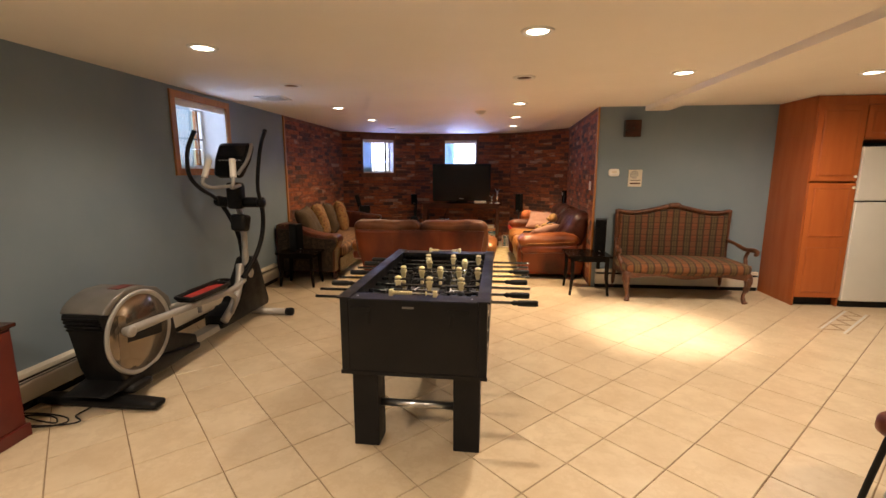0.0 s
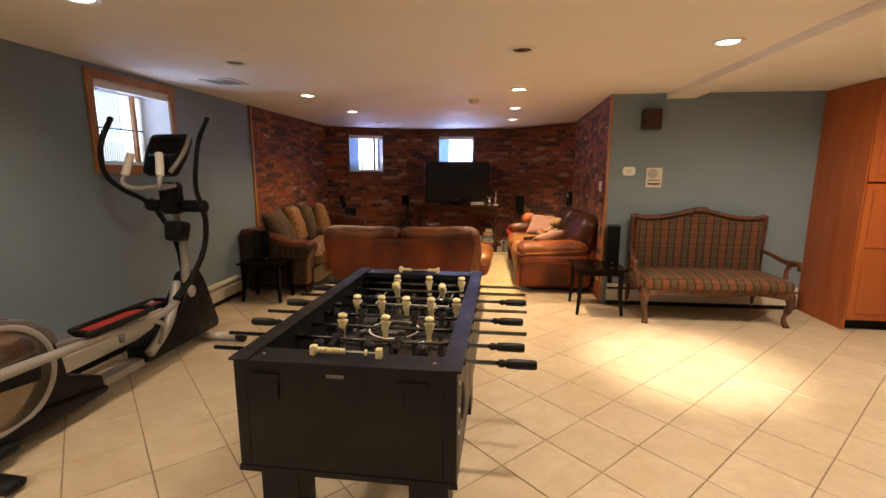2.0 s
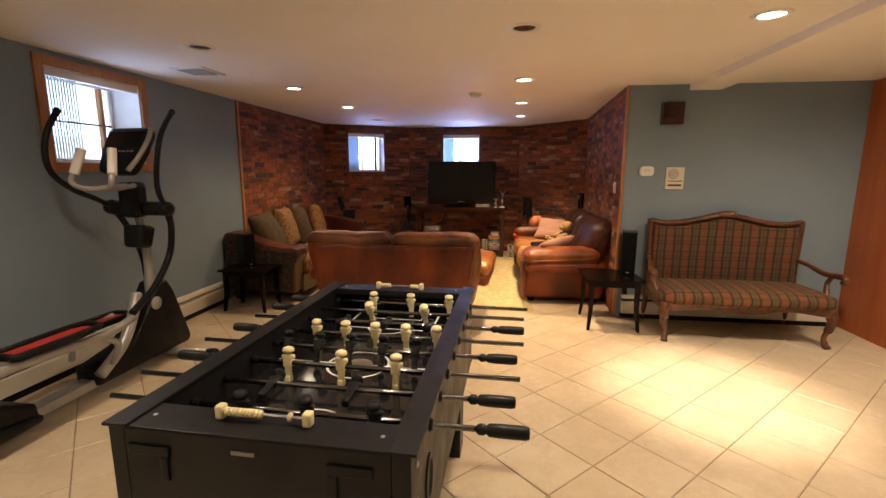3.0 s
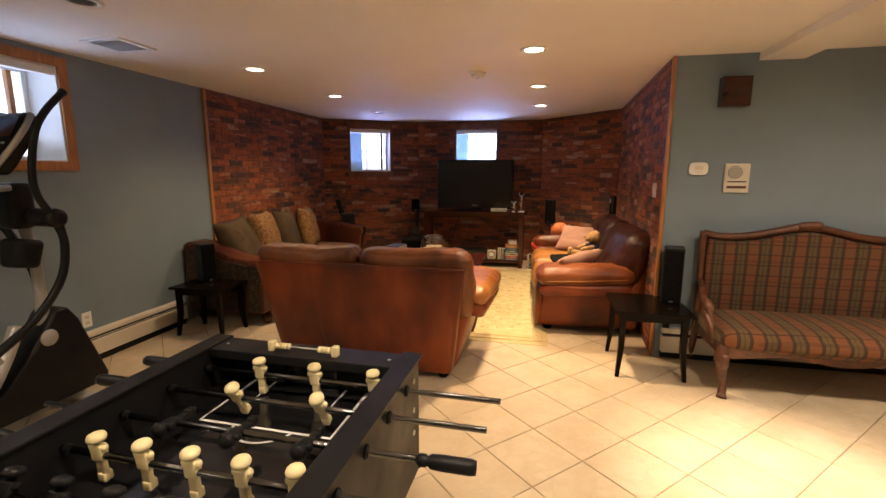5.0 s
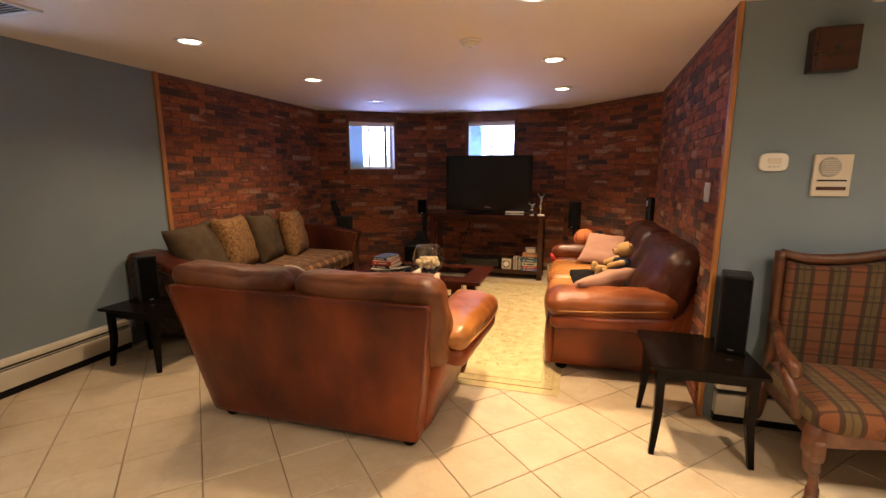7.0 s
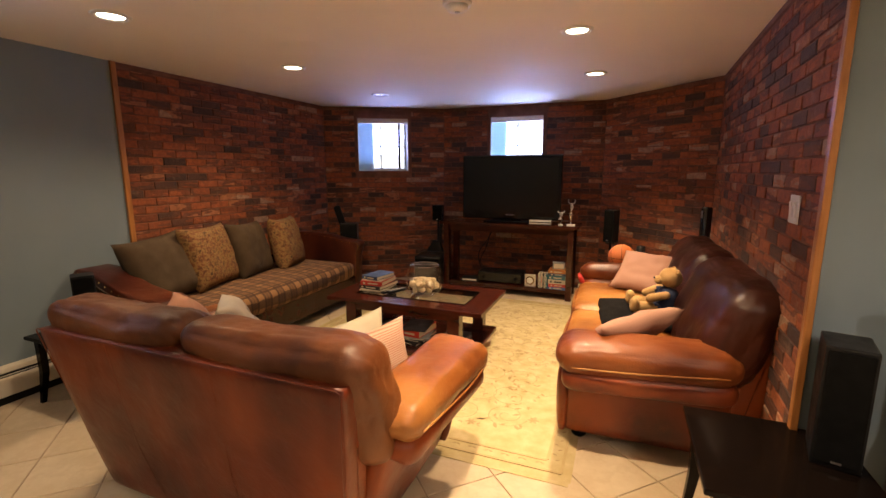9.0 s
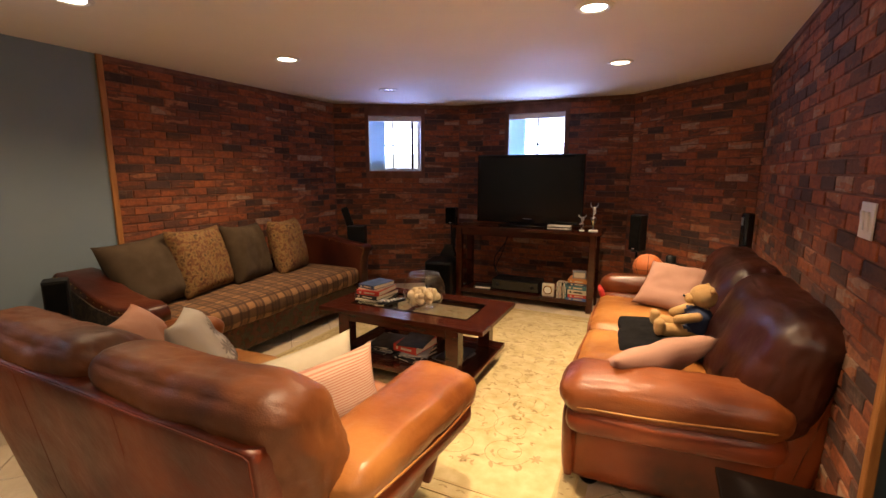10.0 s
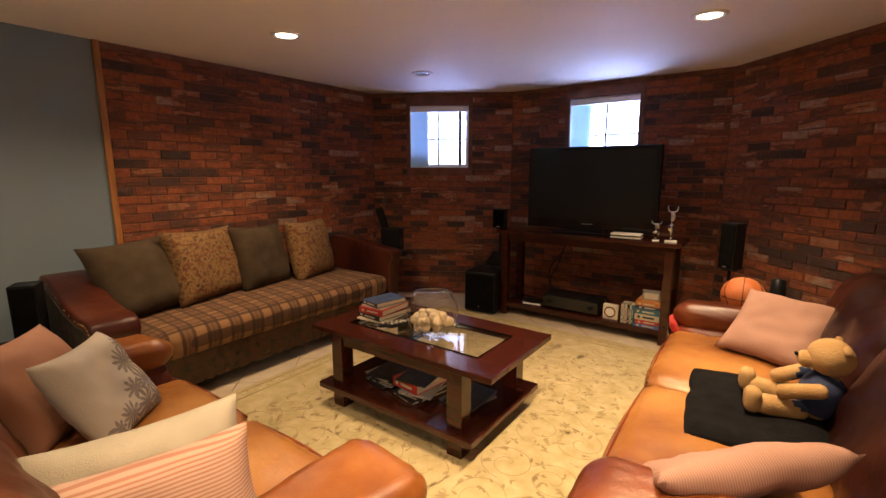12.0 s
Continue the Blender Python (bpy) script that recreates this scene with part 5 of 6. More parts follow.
        for y in (0.10, depth - 0.10):
            part("foot", lathed([(0.030, 0), (0.042, 0.015), (0.045, 0.035), (0.038, 0.06)], (s * (half - 0.07), y, 0), 16), M_ESPRESSO, t, "dark turned wooden foot", True)
    return t


leather_sofa("loveseat", (-0.253, 6.590, 0), 0, 0.64, 0.17, 0.90, 0.845, 0.945, 0.675, 2, "worn cognac leather loveseat with flared padded arms, back to the room", 1.3, M_LEATHER, M_LEATHER_AGED, M_LEATHER_LIT_ARM, 0.31, 0.145)
leather_sofa("leather_sofa", (1.85, 8.745, 0), 91.5, 0.895, 0.11, 0.90, 0.80, 0.94, 0.652, 2, "worn cognac leather sofa against the brick wall", 7.1, M_LEATHER, M_LEATHER_SHADED, M_LEATHER_LIT_PAD, 0.30, 0.165)


def cushion(name, at, ex, ey, w, h, d, mat, label, seed, group="throw cushions", lump=0.016):
    ob = tagged(link_mesh(name, pillow(w, h, d, n=20, seed=seed, lump=lump), mat, True), label, "cushion", group)
    ob.matrix_basis = framed(at, ex, ey)
    return ob


cushion("throw_cushion", (-0.74, 6.99, 0.675), (-0.70, 0.71, -0.03), (-0.55, -0.20, 0.80), 0.43, 0.42, 0.16, M_SALMON, "salmon cotton throw cushion leaning on the loveseat", 2.0)
cushion("throw_cushion", (-0.565, 7.13, 0.665), (-0.70, 0.71, -0.03), (-0.61, -0.13, 0.78), 0.365, 0.385, 0.15, M_INKPRINT, "cream throw cushion with dark printed flowers on the loveseat", 4.2)
cushion("throw_cushion", (0.105, 7.015, 0.635), (0.55, 0.82, 0.16), (-0.12, 0.02, 0.99), 0.50, 0.37, 0.14, M_LINEN, "cream linen throw cushion on the loveseat", 8.8)
cushion("throw_cushion", (0.240, 6.965, 0.625), (0.55, 0.82, 0.16), (-0.12, 0.02, 0.99), 0.50, 0.37, 0.14, M_STRIPE, "pink striped ticking throw cushion on the loveseat", 5.4, lump=0.010)
cushion("throw_cushion", (1.29, 7.99, 0.612), (0.77, 0.62, 0.11), (0.29, -0.72, 0.63), 0.52, 0.36, 0.12, M_ROSE, "dusty rose corded throw cushion on the leather sofa", 6.1)
cushion("throw_cushion", (1.42, 9.33, 0.665), (0.93, -0.33, -0.05), (0.22, 0.74, 0.62), 0.43, 0.42, 0.13, M_ROSE, "dusty rose corded throw cushion propped on the sofa arm", 3.3)

# folded black throw
ob = tagged(link_mesh("throw_blanket", softened((0.44, 0.62, 0.045), 0.020, pose(1.34, 8.62, 0.530, 0, -3, 4), (0, 0, 0.010), 0.014, 14, 3.0), M_THROW, True), "folded black fleece throw on the sofa seat", "blanket")

# plush toy, one plain mesh
bm = bmesh.new()
m = pose(1.485, 8.65, 0.550, 0, 0, 97) @ Matrix.Scale(0.75, 4)
soft(bm, (0.20, 0.17, 0.24), 0.085, m @ pose(0, -0.06, 0.12, 20, 0, 0), n=7)
soft(bm, (0.185, 0.180, 0.175), 0.084, m @ pose(0, -0.085, 0.315, -8, 0, 0), n=9, lump=0.004)
soft(bm, (0.095, 0.08, 0.078), 0.038, m @ pose(0, 0.005, 0.29), n=6)
soft(bm, (0.026, 0.016, 0.018), 0.008, m @ pose(0, 0.047, 0.310), n=3)
for s in (-1, 1):
    soft(bm, (0.05, 0.03, 0.035), 0.013, m @ pose(s * 0.078, -0.12, 0.378, 0, s * 40, 0), n=4)
    soft(bm, (0.10, 0.24, 0.10), 0.049, m @ pose(s * 0.085, 0.10, 0.055, 6, 0, -s * 16), n=8, lump=0.004)
    soft(bm, (0.10, 0.075, 0.125), 0.036, m @ pose(s * 0.125, 0.215, 0.085), n=6, lump=0.003)
    soft(bm, (0.075, 0.20, 0.07), 0.034, m @ pose(s * 0.115, 0.03, 0.165, -20, 0, s * 18), n=7, lump=0.003)
bear = tagged(link_mesh("plush_toy", bm, M_PLUSH, True), "plain tan plush toy in a navy shirt on the sofa", "plush toy")
bear.data.materials.append(M_NAVY)
bear.data.materials.append(M_PLASTIC)
inv = (m @ pose(0, -0.06, 0.12, 20, 0, 0)).inverted()
for f in bear.data.polygons:
    q = inv @ f.center
    if abs(q.x) < 0.106 and abs(q.y) < 0.09 and -0.08 < q.z < 0.112:
        f.material_index = 1
    q = m.inverted() @ f.center
    if 0.04 < q.y < 0.06 and q.z > 0.300 and abs(q.x) < 0.014:
        f.material_index = 2

t = thing("basketball", (1.245, 9.79, 0.698), 0, "orange basketball resting on the sofa arm", "ball")
bm = bmesh.new()
bmesh.ops.create_uvsphere(bm, u_segments=28, v_segments=18, radius=0.118)
part("cover", bm, M_BALL, t, "", True)
for rot in ((0, 0), (90, 0), (90, 90), (64, 45), (64, -45)):
    mm = pose(0, 0, 0, rot[0], 0, rot[1])
    part("seam", tubed([tuple(mm @ Vector((0.1182 * math.cos(a), 0.1182 * math.sin(a), 0))) for a in (k * math.pi / 14 for k in range(29))], 0.0022, 5, 1), M_PLASTIC, t)
ob = tagged(link_mesh("red_garment", softened((0.11, 0.20, 0.030), 0.014, pose(0.925, 9.60, 0.50, 0, 62, 8), (0, 0, 0.01), 0.018, 10, 6.0), M_REDCLOTH, True), "crumpled red cloth hanging off the sofa arm", "clothing")

# daybed along the brick wall
t = thing("daybed", (-1.96, 8.60, 0), 0, "leather and wood daybed with a plaid mattress by the brick wall", "daybed")
part("base_rail", boxed(0.34, 0.40, -1.05, 1.13, 0.085, 0.30, 0.012), M_DARKWOOD, t)
part("base", boxed(-0.44, 0.35, -1.05, 1.13, 0.16, 0.28, 0.01), M_DARKWOOD, t)
part("mattress", softened((0.86, 2.06, 0.20), 0.075, pose(0.0, 0.055, 0.375), (0.01, 0.0, 0.025), 0.006, 14, 2.2), M_MATTRESS, t, "brown plaid mattress cover", True)
for s, y0, y1 in ((-1, -1.24, -1.00), (1, 1.10, 1.24)):
    prof = [(-0.45, 0.12), (-0.45, 0.76), (-0.40, 0.795), (-0.25, 0.785), (-0.12, 0.735), (0.05, 0.675), (0.25, 0.64), (0.36, 0.645), (0.43, 0.62), (0.455, 0.56), (0.43, 0.50), (0.39, 0.44), (0.38, 0.12)] if s < 0 else \
           [(-0.45, 0.12), (-0.45, 0.76), (-0.38, 0.775), (-0.2, 0.77), (0.05, 0.75), (0.25, 0.715), (0.38, 0.705), (0.45, 0.70), (0.47, 0.665), (0.45, 0.62), (0.42, 0.54), (0.40, 0.12)]
    arm = part("arm", plate(prof, y0, y1, "y", 0.02, 3), M_LEATHER_DARK, t, "dark red leather arm", True)
    if s < 0:
        part("arm_outside", plate([(a * 0.93, 0.14 + (b - 0.12) * 0.86) for a, b in prof], y0 - 0.008, y0 + 0.004, "y", 0.002), M_DARKPRINT, arm, "dark floral cloth panel")
    rim = smooth_line([(a, 0, b) for a, b in prof[1:-1]], 5)
    for k in range(0, len(rim) - 1, 2):
        p = rim[k]
        part("nailhead", lathed([(0.007, 0), (0.006, 0.003), (0, 0.005)], seg=8, m=pose(p.x * 0.965, (y0 if s < 0 else y0) - 0.002, p.z - 0.028, 90, 0, 0)), M_GOLD, arm)
    for x in (-0.38, 0.34):
        part("foot", lathed([(0.028, 0), (0.04, 0.02), (0.042, 0.06), (0.034, 0.125)], (x, (y0 + y1) / 2, 0), 14), M_DARKWOOD, t, "", True)
part("wall_board", boxed(-0.455, -0.425, -1.0, 1.10, 0.14, 0.56, 0.006), M_DARKWOOD, t)
for i, (at, ex, ey, w, h, mat, lab) in enumerate((((-2.10, 7.83, 0.725), (-0.15, 0.97, 0.06), (-0.42, 0.0, 0.90), 0.60, 0.56, M_OLIVE, "large olive corded cushion on the daybed"),
                                                  ((-2.105, 8.275, 0.745), (-0.29, 0.955, -0.03), (-0.26, -0.12, 0.95), 0.63, 0.56, M_GOLDPRINT, "large gold leaf-print cushion on the daybed"),
                                                  ((-2.12, 8.74, 0.73), (-0.26, 0.96, -0.05), (-0.25, -0.12, 0.95), 0.55, 0.55, M_OLIVE, "large olive corded cushion on the daybed"),
                                                  ((-2.096, 9.23, 0.725), (-0.33, 0.94, -0.03), (-0.22, -0.05, 0.97), 0.58, 0.56, M_GOLDPRINT, "large gold leaf-print cushion on the daybed"))):
    cushion("daybed_cushion", at, ex, ey, w, h, 0.22, mat, lab, i * 3.7, "cushions along the daybed")


# ---- tables ----
def end_table(name, at, w, d, h, label):
    t = thing(name, at, 0, label, "side table")
    part("tabletop", boxed(-w / 2 - 0.03, w / 2 + 0.03, -d / 2 - 0.03, d / 2 + 0.03, h - 0.022, h, 0.005), M_ESPRESSO, t)
    for s in (-1, 1):
        part("apron", boxed(-w / 2 + 0.02, w / 2 - 0.02, s * (d / 2 - 0.02) - 0.009, s * (d / 2 - 0.02) + 0.009, h - 0.075, h - 0.022), M_ESPRESSO, t)
        part("apron", boxed(s * (w / 2 - 0.02) - 0.009, s * (w / 2 - 0.02) + 0.009, -d / 2 + 0.03, d / 2 - 0.03, h - 0.075, h - 0.022), M_ESPRESSO, t)
        for q in (-1, 1):
            bm = bmesh.new()
            tube(bm, [(s * (w / 2 - 0.025), q * (d / 2 - 0.025), h - 0.02), (s * (w / 2 - 0.025), q * (d / 2 - 0.025), h * 0.45), (s * (w / 2 - 0.004), q * (d / 2 - 0.004), 0.0)], [0.030, 0.027, 0.018], 4, up=(1, 1, 0))
            part("leg", bm, M_ESPRESSO, t)
    return t


def speaker_box(at, turn, w, d, h, label):
    t = thing("loudspeaker", at, turn, label, "speaker", "black loudspeakers")
    part("cabinet", boxed(-w / 2, w / 2, -d / 2, d / 2, 0, h, 0.006), M_PLASTIC, t)
    part("grille", boxed(-w / 2 + 0.008, w / 2 - 0.008, -d / 2 - 0.010, -d / 2 + 0.001, 0.04 * h, h * 0.97, 0.005), M_CLOTHGRILLE, t, "black cloth grille")
    part("badge", boxed(-0.014, 0.014, -d / 2 - 0.012, -d / 2 - 0.009, 0.055 * h, 0.055 * h + 0.007, 0.001), M_STEEL, t, "tiny silver badge")
    return t


end_table("side_table", (1.775, 7.19, 0), 0.46, 0.49, 0.495, "square dark espresso wood side table beside the settee")
end_table("side_table", (-1.968, 7.152, 0), 0.46, 0.335, 0.455, "square dark espresso wood side table beside the daybed")
speaker_box((1.955, 7.27, 0.495), -14, 0.135, 0.18, 0.42, "tall black loudspeaker on the side table")
speaker_box((-2.055, 7.235, 0.455), 62, 0.125, 0.135, 0.355, "tall black loudspeaker on the dark side table")

t = thing("coffee_table", (-0.285, 8.675, 0), 0, "dark mahogany coffee table with a glass inset and lower shelf", "coffee table")
TX, TY, TZ = 0.645, 0.355, 0.495
ix, iy = 0.47, 0.19
for a in ((-TX, TX, -TY, -iy), (-TX, TX, iy, TY), (-TX, -ix, -iy, iy), (ix, TX, -iy, iy)):
    part("top_board", boxed(*a, TZ - 0.032, TZ, 0.004), M_DARKWOOD, t)
part("inset_rim", tubed([(-ix, -iy, TZ), (ix, -iy, TZ), (ix, iy, TZ), (-ix, iy, TZ), (-ix, -iy, TZ)], 0.006, 6, 1), M_ESPRESSO, t)
part("inset_bar", boxed(-0.012, 0.012, -iy, iy, TZ - 0.03, TZ - 0.006, 0.002), M_DARKWOOD, t)
part("glass_pane", boxed(-ix, ix, -iy, iy, TZ - 0.010, TZ - 0.004), M_GLASS, t, "clear inset glass")
for s in (-1, 1):
    part("apron", boxed(-0.46, 0.46, s * 0.325 - 0.012, s * 0.325 + 0.012, TZ - 0.085, TZ - 0.032), M_DARKWOOD, t)
    part("apron", boxed(s * 0.44 - 0.012, s * 0.44 + 0.012, -0.31, 0.31, TZ - 0.085, TZ - 0.032), M_DARKWOOD, t)
    for q in (-1, 1):
        part("leg", boxed(s * 0.43 - 0.045, s * 0.43 + 0.045, q * 0.30 - 0.045, q * 0.30 + 0.045, 0, TZ - 0.03, 0.004), M_DARKWOOD, t)
    part("shelf_rail", boxed(-0.56, 0.56, s * 0.30 - 0.05 + s * 0.035, s * 0.30 + 0.05 + s * 0.035, 0.115, 0.150, 0.004), M_DARKWOOD, t)
part("shelf", boxed(-0.56, 0.56, -0.285, 0.285, 0.12, 0.143, 0.003), M_DARKWOOD, t)


def book(at, turn, w, d, h, cover, label="closed hardback book", upright=False):
    """Lying: w by d, h thick, spine at -x. Upright: w tall, d deep, h thick, spine at -y."""
    t = thing("book", at, turn, label, "book", "books")
    m = Matrix(((0, 0, 1, -h / 2), (0, 1, 0, 0), (1, 0, 0, 0), (0, 0, 0, 1))) if upright else None
    if upright:
        m = m @ pose(0, 0, 0, 0, 0, 90) @ Matrix.Diagonal((d / w, w / d, 1, 1))
    part("page_block", boxed(-w / 2 + 0.003, w / 2 - 0.004, -d / 2 + 0.004, d / 2 - 0.004, 0.003, h - 0.003, m=m), M_PAGES, t, "cream page edges")
    bm = bmesh.new()
    box(bm, -w / 2, w / 2, -d / 2, d / 2, 0, 0.003, m=m)
    box(bm, -w / 2, w / 2, -d / 2, d / 2, h - 0.003, h, m=m)
    box(bm, -w / 2 - 0.003, -w / 2 + 0.001, -d / 2, d / 2, 0, h, m=m)
    part("cover", bm, cover, t)
    if h > 0.013:
        ink = M_BOOKS[3] if cover is not M_BOOKS[3] else M_BOOKS[int(h * 1000) % 3]
        part("spine_title", boxed(-w / 2 - 0.0042, -w / 2 - 0.0026, -0.30 * d, 0.16 * d, 0.34 * h, 0.64 * h, m=m), ink, t, "plain spine lettering bar")
        part("spine_mark", boxed(-w / 2 - 0.0042, -w / 2 - 0.0026, 0.28 * d, 0.38 * d, 0.28 * h, 0.70 * h, m=m), ink, t)
    return t


NAVY, REDB, BLK, CRM, TEAL, ORG, GRY, BLU = M_BOOKS
z = TZ
for h, w, d, c, tn, lb in ((0.012, 0.30, 0.22, CRM, 96, "thin cream magazine on the coffee table"), (0.030, 0.28, 0.21, BLK, 85, "black hardback book in a stack"), (0.036, 0.27, 0.20, REDB, 92, "red hardback book in a stack"),
                           (0.008, 0.24, 0.18, CRM, 88, "thin cream booklet in a stack"), (0.030, 0.235, 0.16, NAVY, 80, "navy hardback book on top of a stack")):
    book((-0.68, 8.72, z), tn, w, d, h, c, lb)
    z += h + 0.0006
z = 0.150
for x, y, lst in ((-0.52, 8.60, ((0.012, BLK), (0.014, GRY), (0.016, BLK), (0.010, CRM), (0.006, BLK))), (-0.25, 8.56, ((0.020, BLK), (0.022, BLK), (0.018, GRY), (0.052, REDB), (0.006, BLK))), (0.02, 8.66, ((0.010, GRY), (0.012, BLK)))):
    zz = 0.1435
    for i, (h, c) in enumerate(lst):
        book((x + 0.012 * (i % 3), y + 0.01 * (i % 2), zz), 90 + 7 * ((i * 37) % 5 - 2), 0.27, 0.20, h, c, "book or magazine stacked on the coffee table shelf")
        zz += h + 0.0006
for i, (x, y, tn) in enumerate(((-0.50, 8.60, 62), (-0.46, 8.63, 70))):
    t = thing("remote_control", (x, y, TZ), tn, "black remote control on the coffee table", "remote control", "remote controls")
    part("case", softened((0.19, 0.045, 0.022), 0.010, pose(0, 0, 0.012), n=5), M_PLASTIC, t, "", True)
    for k in range(10):
        part("button", boxed(-0.07 + 0.03 * (k % 5), -0.058 + 0.03 * (k % 5), -0.012 + 0.018 * (k // 5), -0.004 + 0.018 * (k // 5), 0.022, 0.0255, 0.001), M_CREAM, t)

t = thing("glass_bowl", (-0.20, 8.61, TZ), 0, "round clear glass bowl filled with seashells", "bowl")
R = 0.152
prof_out = [(0.055, 0.0)] + [(R * math.sin(a), 0.137 - R * math.cos(a)) for a in (radians(q) for q in range(30, 140, 8))] + [(0.107, 0.246), (0.114, 0.253)]
bm = bmesh.new()
lathe(bm, prof_out, seg=40)
bmesh.ops.recalc_face_normals(bm, faces=bm.faces)
g = part("bowl", bm, M_BOWL, t, "", True)
# added chrome ring stands in for the highlight on the glass rim
part("rim", tubed([(0.112 * math.cos(k * math.pi / 16), 0.112 * math.sin(k * math.pi / 16), 0.252) for k in range(33)], 0.0022, 8, 1), M_CHROME, g, "chrome ring standing in for the glass rim's glint", True)
g.visible_shadow = False
rng = random.Random(4)
for k in range(30):
    r = 0.098 * math.sqrt(rng.random())
    a = rng.random() * 6.28
    zz = 0.040 + 0.090 * rng.random() * (1 - (r / 0.13) ** 2) + 0.03 * (r / 0.1)
    s = 0.026 + 0.012 * rng.random()
    part("seashell", softened((2.2 * s, 1.5 * s, 1.2 * s), 0.7 * s, pose(r * math.cos(a), r * math.sin(a), zz, rng.random() * 180, rng.random() * 180, rng.random() * 180), n=4, lump=0.004, seed=k), M_SHELL, t, "", True)

# console, television and what stands round it
t = thing("console_table", (-0.035, 10.77, 0), 0, "dark mahogany console table with a low shelf under the television", "console table")
part("tabletop", boxed(-0.83, 0.83, -0.23, 0.20, 0.835, 0.868, 0.005), M_DARKWOOD, t)
for s in (-1, 1):
    part("apron", boxed(-0.76, 0.76, s * 0.17 - 0.012, s * 0.17 + 0.012, 0.76, 0.835), M_DARKWOOD, t)
    part("side_apron", boxed(s * 0.745 - 0.012, s * 0.745 + 0.012, -0.17, 0.17, 0.76, 0.835), M_DARKWOOD, t)
    part("shelf_rail", boxed(-0.76, 0.76, s * 0.17 - 0.014, s * 0.17 + 0.014, 0.075, 0.125, 0.003), M_DARKWOOD, t)
    for q in (-1, 1):
        part("leg", boxed(s * 0.745 - 0.034, s * 0.745 + 0.034, q * 0.17 - 0.034, q * 0.17 + 0.034, 0, 0.835, 0.004), M_DARKWOOD, t)
part("shelf", boxed(-0.745, 0.745, -0.19, 0.19, 0.10, 0.122, 0.003), M_DARKWOOD, t)

t = thing("television", (-0.035, 10.80, 0.868), 0, "large black flat screen television, switched off", "television")
part("bezel", boxed(-0.60, 0.60, -0.03, 0.03, 0.030, 0.795, 0.012, seg=3), M_GLOSS, t)
part("screen", boxed(-0.555, 0.555, -0.034, -0.029, 0.125, 0.755, 0.002), M_SCREEN, t, "dark switched-off screen")
part("back_cover", boxed(-0.50, 0.50, 0.03, 0.08, 0.12, 0.72, 0.02), M_PLASTIC, t)
part("neck", boxed(-0.12, 0.12, -0.02, 0.05, 0.012, 0.09, 0.01), M_GLOSS, t)
part("stand", softened((0.62, 0.26, 0.022), 0.010, pose(0, 0, 0.0115), n=6), M_GLOSS, t, "", True)
part("indicator_bar", boxed(-0.05, 0.05, -0.033, -0.029, 0.083, 0.088), M_STEEL, t)
for pts in ([(-0.30, 11.02, 0.95), (-0.36, 11.12, 0.72), (-0.44, 11.15, 0.46), (-0.50, 11.10, 0.30), (-0.42, 10.98, 0.24), (-0.34, 10.95, 0.128)],
            [(-0.20, 11.03, 0.95), (-0.40, 11.13, 0.60), (-0.53, 11.14, 0.40), (-0.47, 11.05, 0.22), (-0.28, 10.94, 0.130)]):
    t = thing("hanging_cable", (0, 0, 0), 0, "thin black cable hanging behind the television", "cable", "cables behind the television")
    part("cord", tubed(pts, 0.0055, 6, 6), M_PLASTIC, t, "", True)
t = thing("disc_cases", (0.36, 10.62, 0.868), 4, "small stack of white disc cases beside the television", "disc case")
for k in range(4):
    part("case", boxed(-0.12, 0.12, -0.065, 0.065, 0.0125 * k, 0.0125 * k + 0.011, 0.001), M_WHITE if k % 2 else M_PLASTIC, t)


def trophy(at, h, label):
    t = thing("trophy", at, 10, label, "trophy", "trophies by the television")
    part("base", boxed(-0.045 * h / 0.3, 0.045 * h / 0.3, -0.03, 0.03, 0, 0.05 * h, 0.003), M_WHITE, t, "white marble base")
    part("column", lathed([(0.02, 0.05 * h), (0.012, 0.1 * h), (0.010, 0.2 * h), (0.028, 0.34 * h), (0.034, 0.48 * h), (0.03, 0.50 * h), (0.012, 0.46 * h), (0.010, 0.55 * h), (0.018, 0.58 * h), (0.0, 0.60 * h)], seg=18), M_CHROME, t, "", True)
    part("topper", tubed([(0, 0, 0.58 * h), (0.004, 0, 0.72 * h), (-0.006, 0, 0.84 * h)], [0.010, 0.016, 0.010], 8), M_STEEL, t, "silver winged topper", True)
    for s in (-1, 1):
        part("topper_wing", tubed([(0, 0, 0.80 * h), (s * 0.03, 0, 0.86 * h), (s * 0.036, 0, 0.98 * h)], [0.007, 0.006, 0.004], 6), M_STEEL, t, "", True)


trophy((0.70, 10.63, 0.868), 0.30, "tall silver trophy on a white base")
trophy((0.585, 10.65, 0.868), 0.17, "small silver trophy on a white base")
t = thing("receiver", (-0.12, 10.79, 0.122), 0, "low black audio receiver on the console shelf", "receiver")
part("case", boxed(-0.27, 0.27, -0.14, 0.14, 0.012, 0.13, 0.006), M_PLASTIC, t)
part("front_panel", boxed(-0.265, 0.265, -0.147, -0.139, 0.018, 0.125, 0.003), M_GLOSS, t)
for x in (-0.2, 0.2):
    part("dial", lathed([(0.022, 0), (0.020, 0.014), (0, 0.015)], seg=18, m=pose(x, -0.147, 0.07, 90, 0, 0)), M_PLASTIC, t)
    part("foot", lathed([(0.02, 0), (0.02, 0.012)], (x, 0, 0), 12), M_PLASTIC, t)
t = thing("set_top_box", (-0.50, 10.70, 0.122), 6, "small pale media box on the console shelf", "media box")
part("case", boxed(-0.11, 0.11, -0.08, 0.08, 0.0, 0.035, 0.005), M_PLASTIC, t)
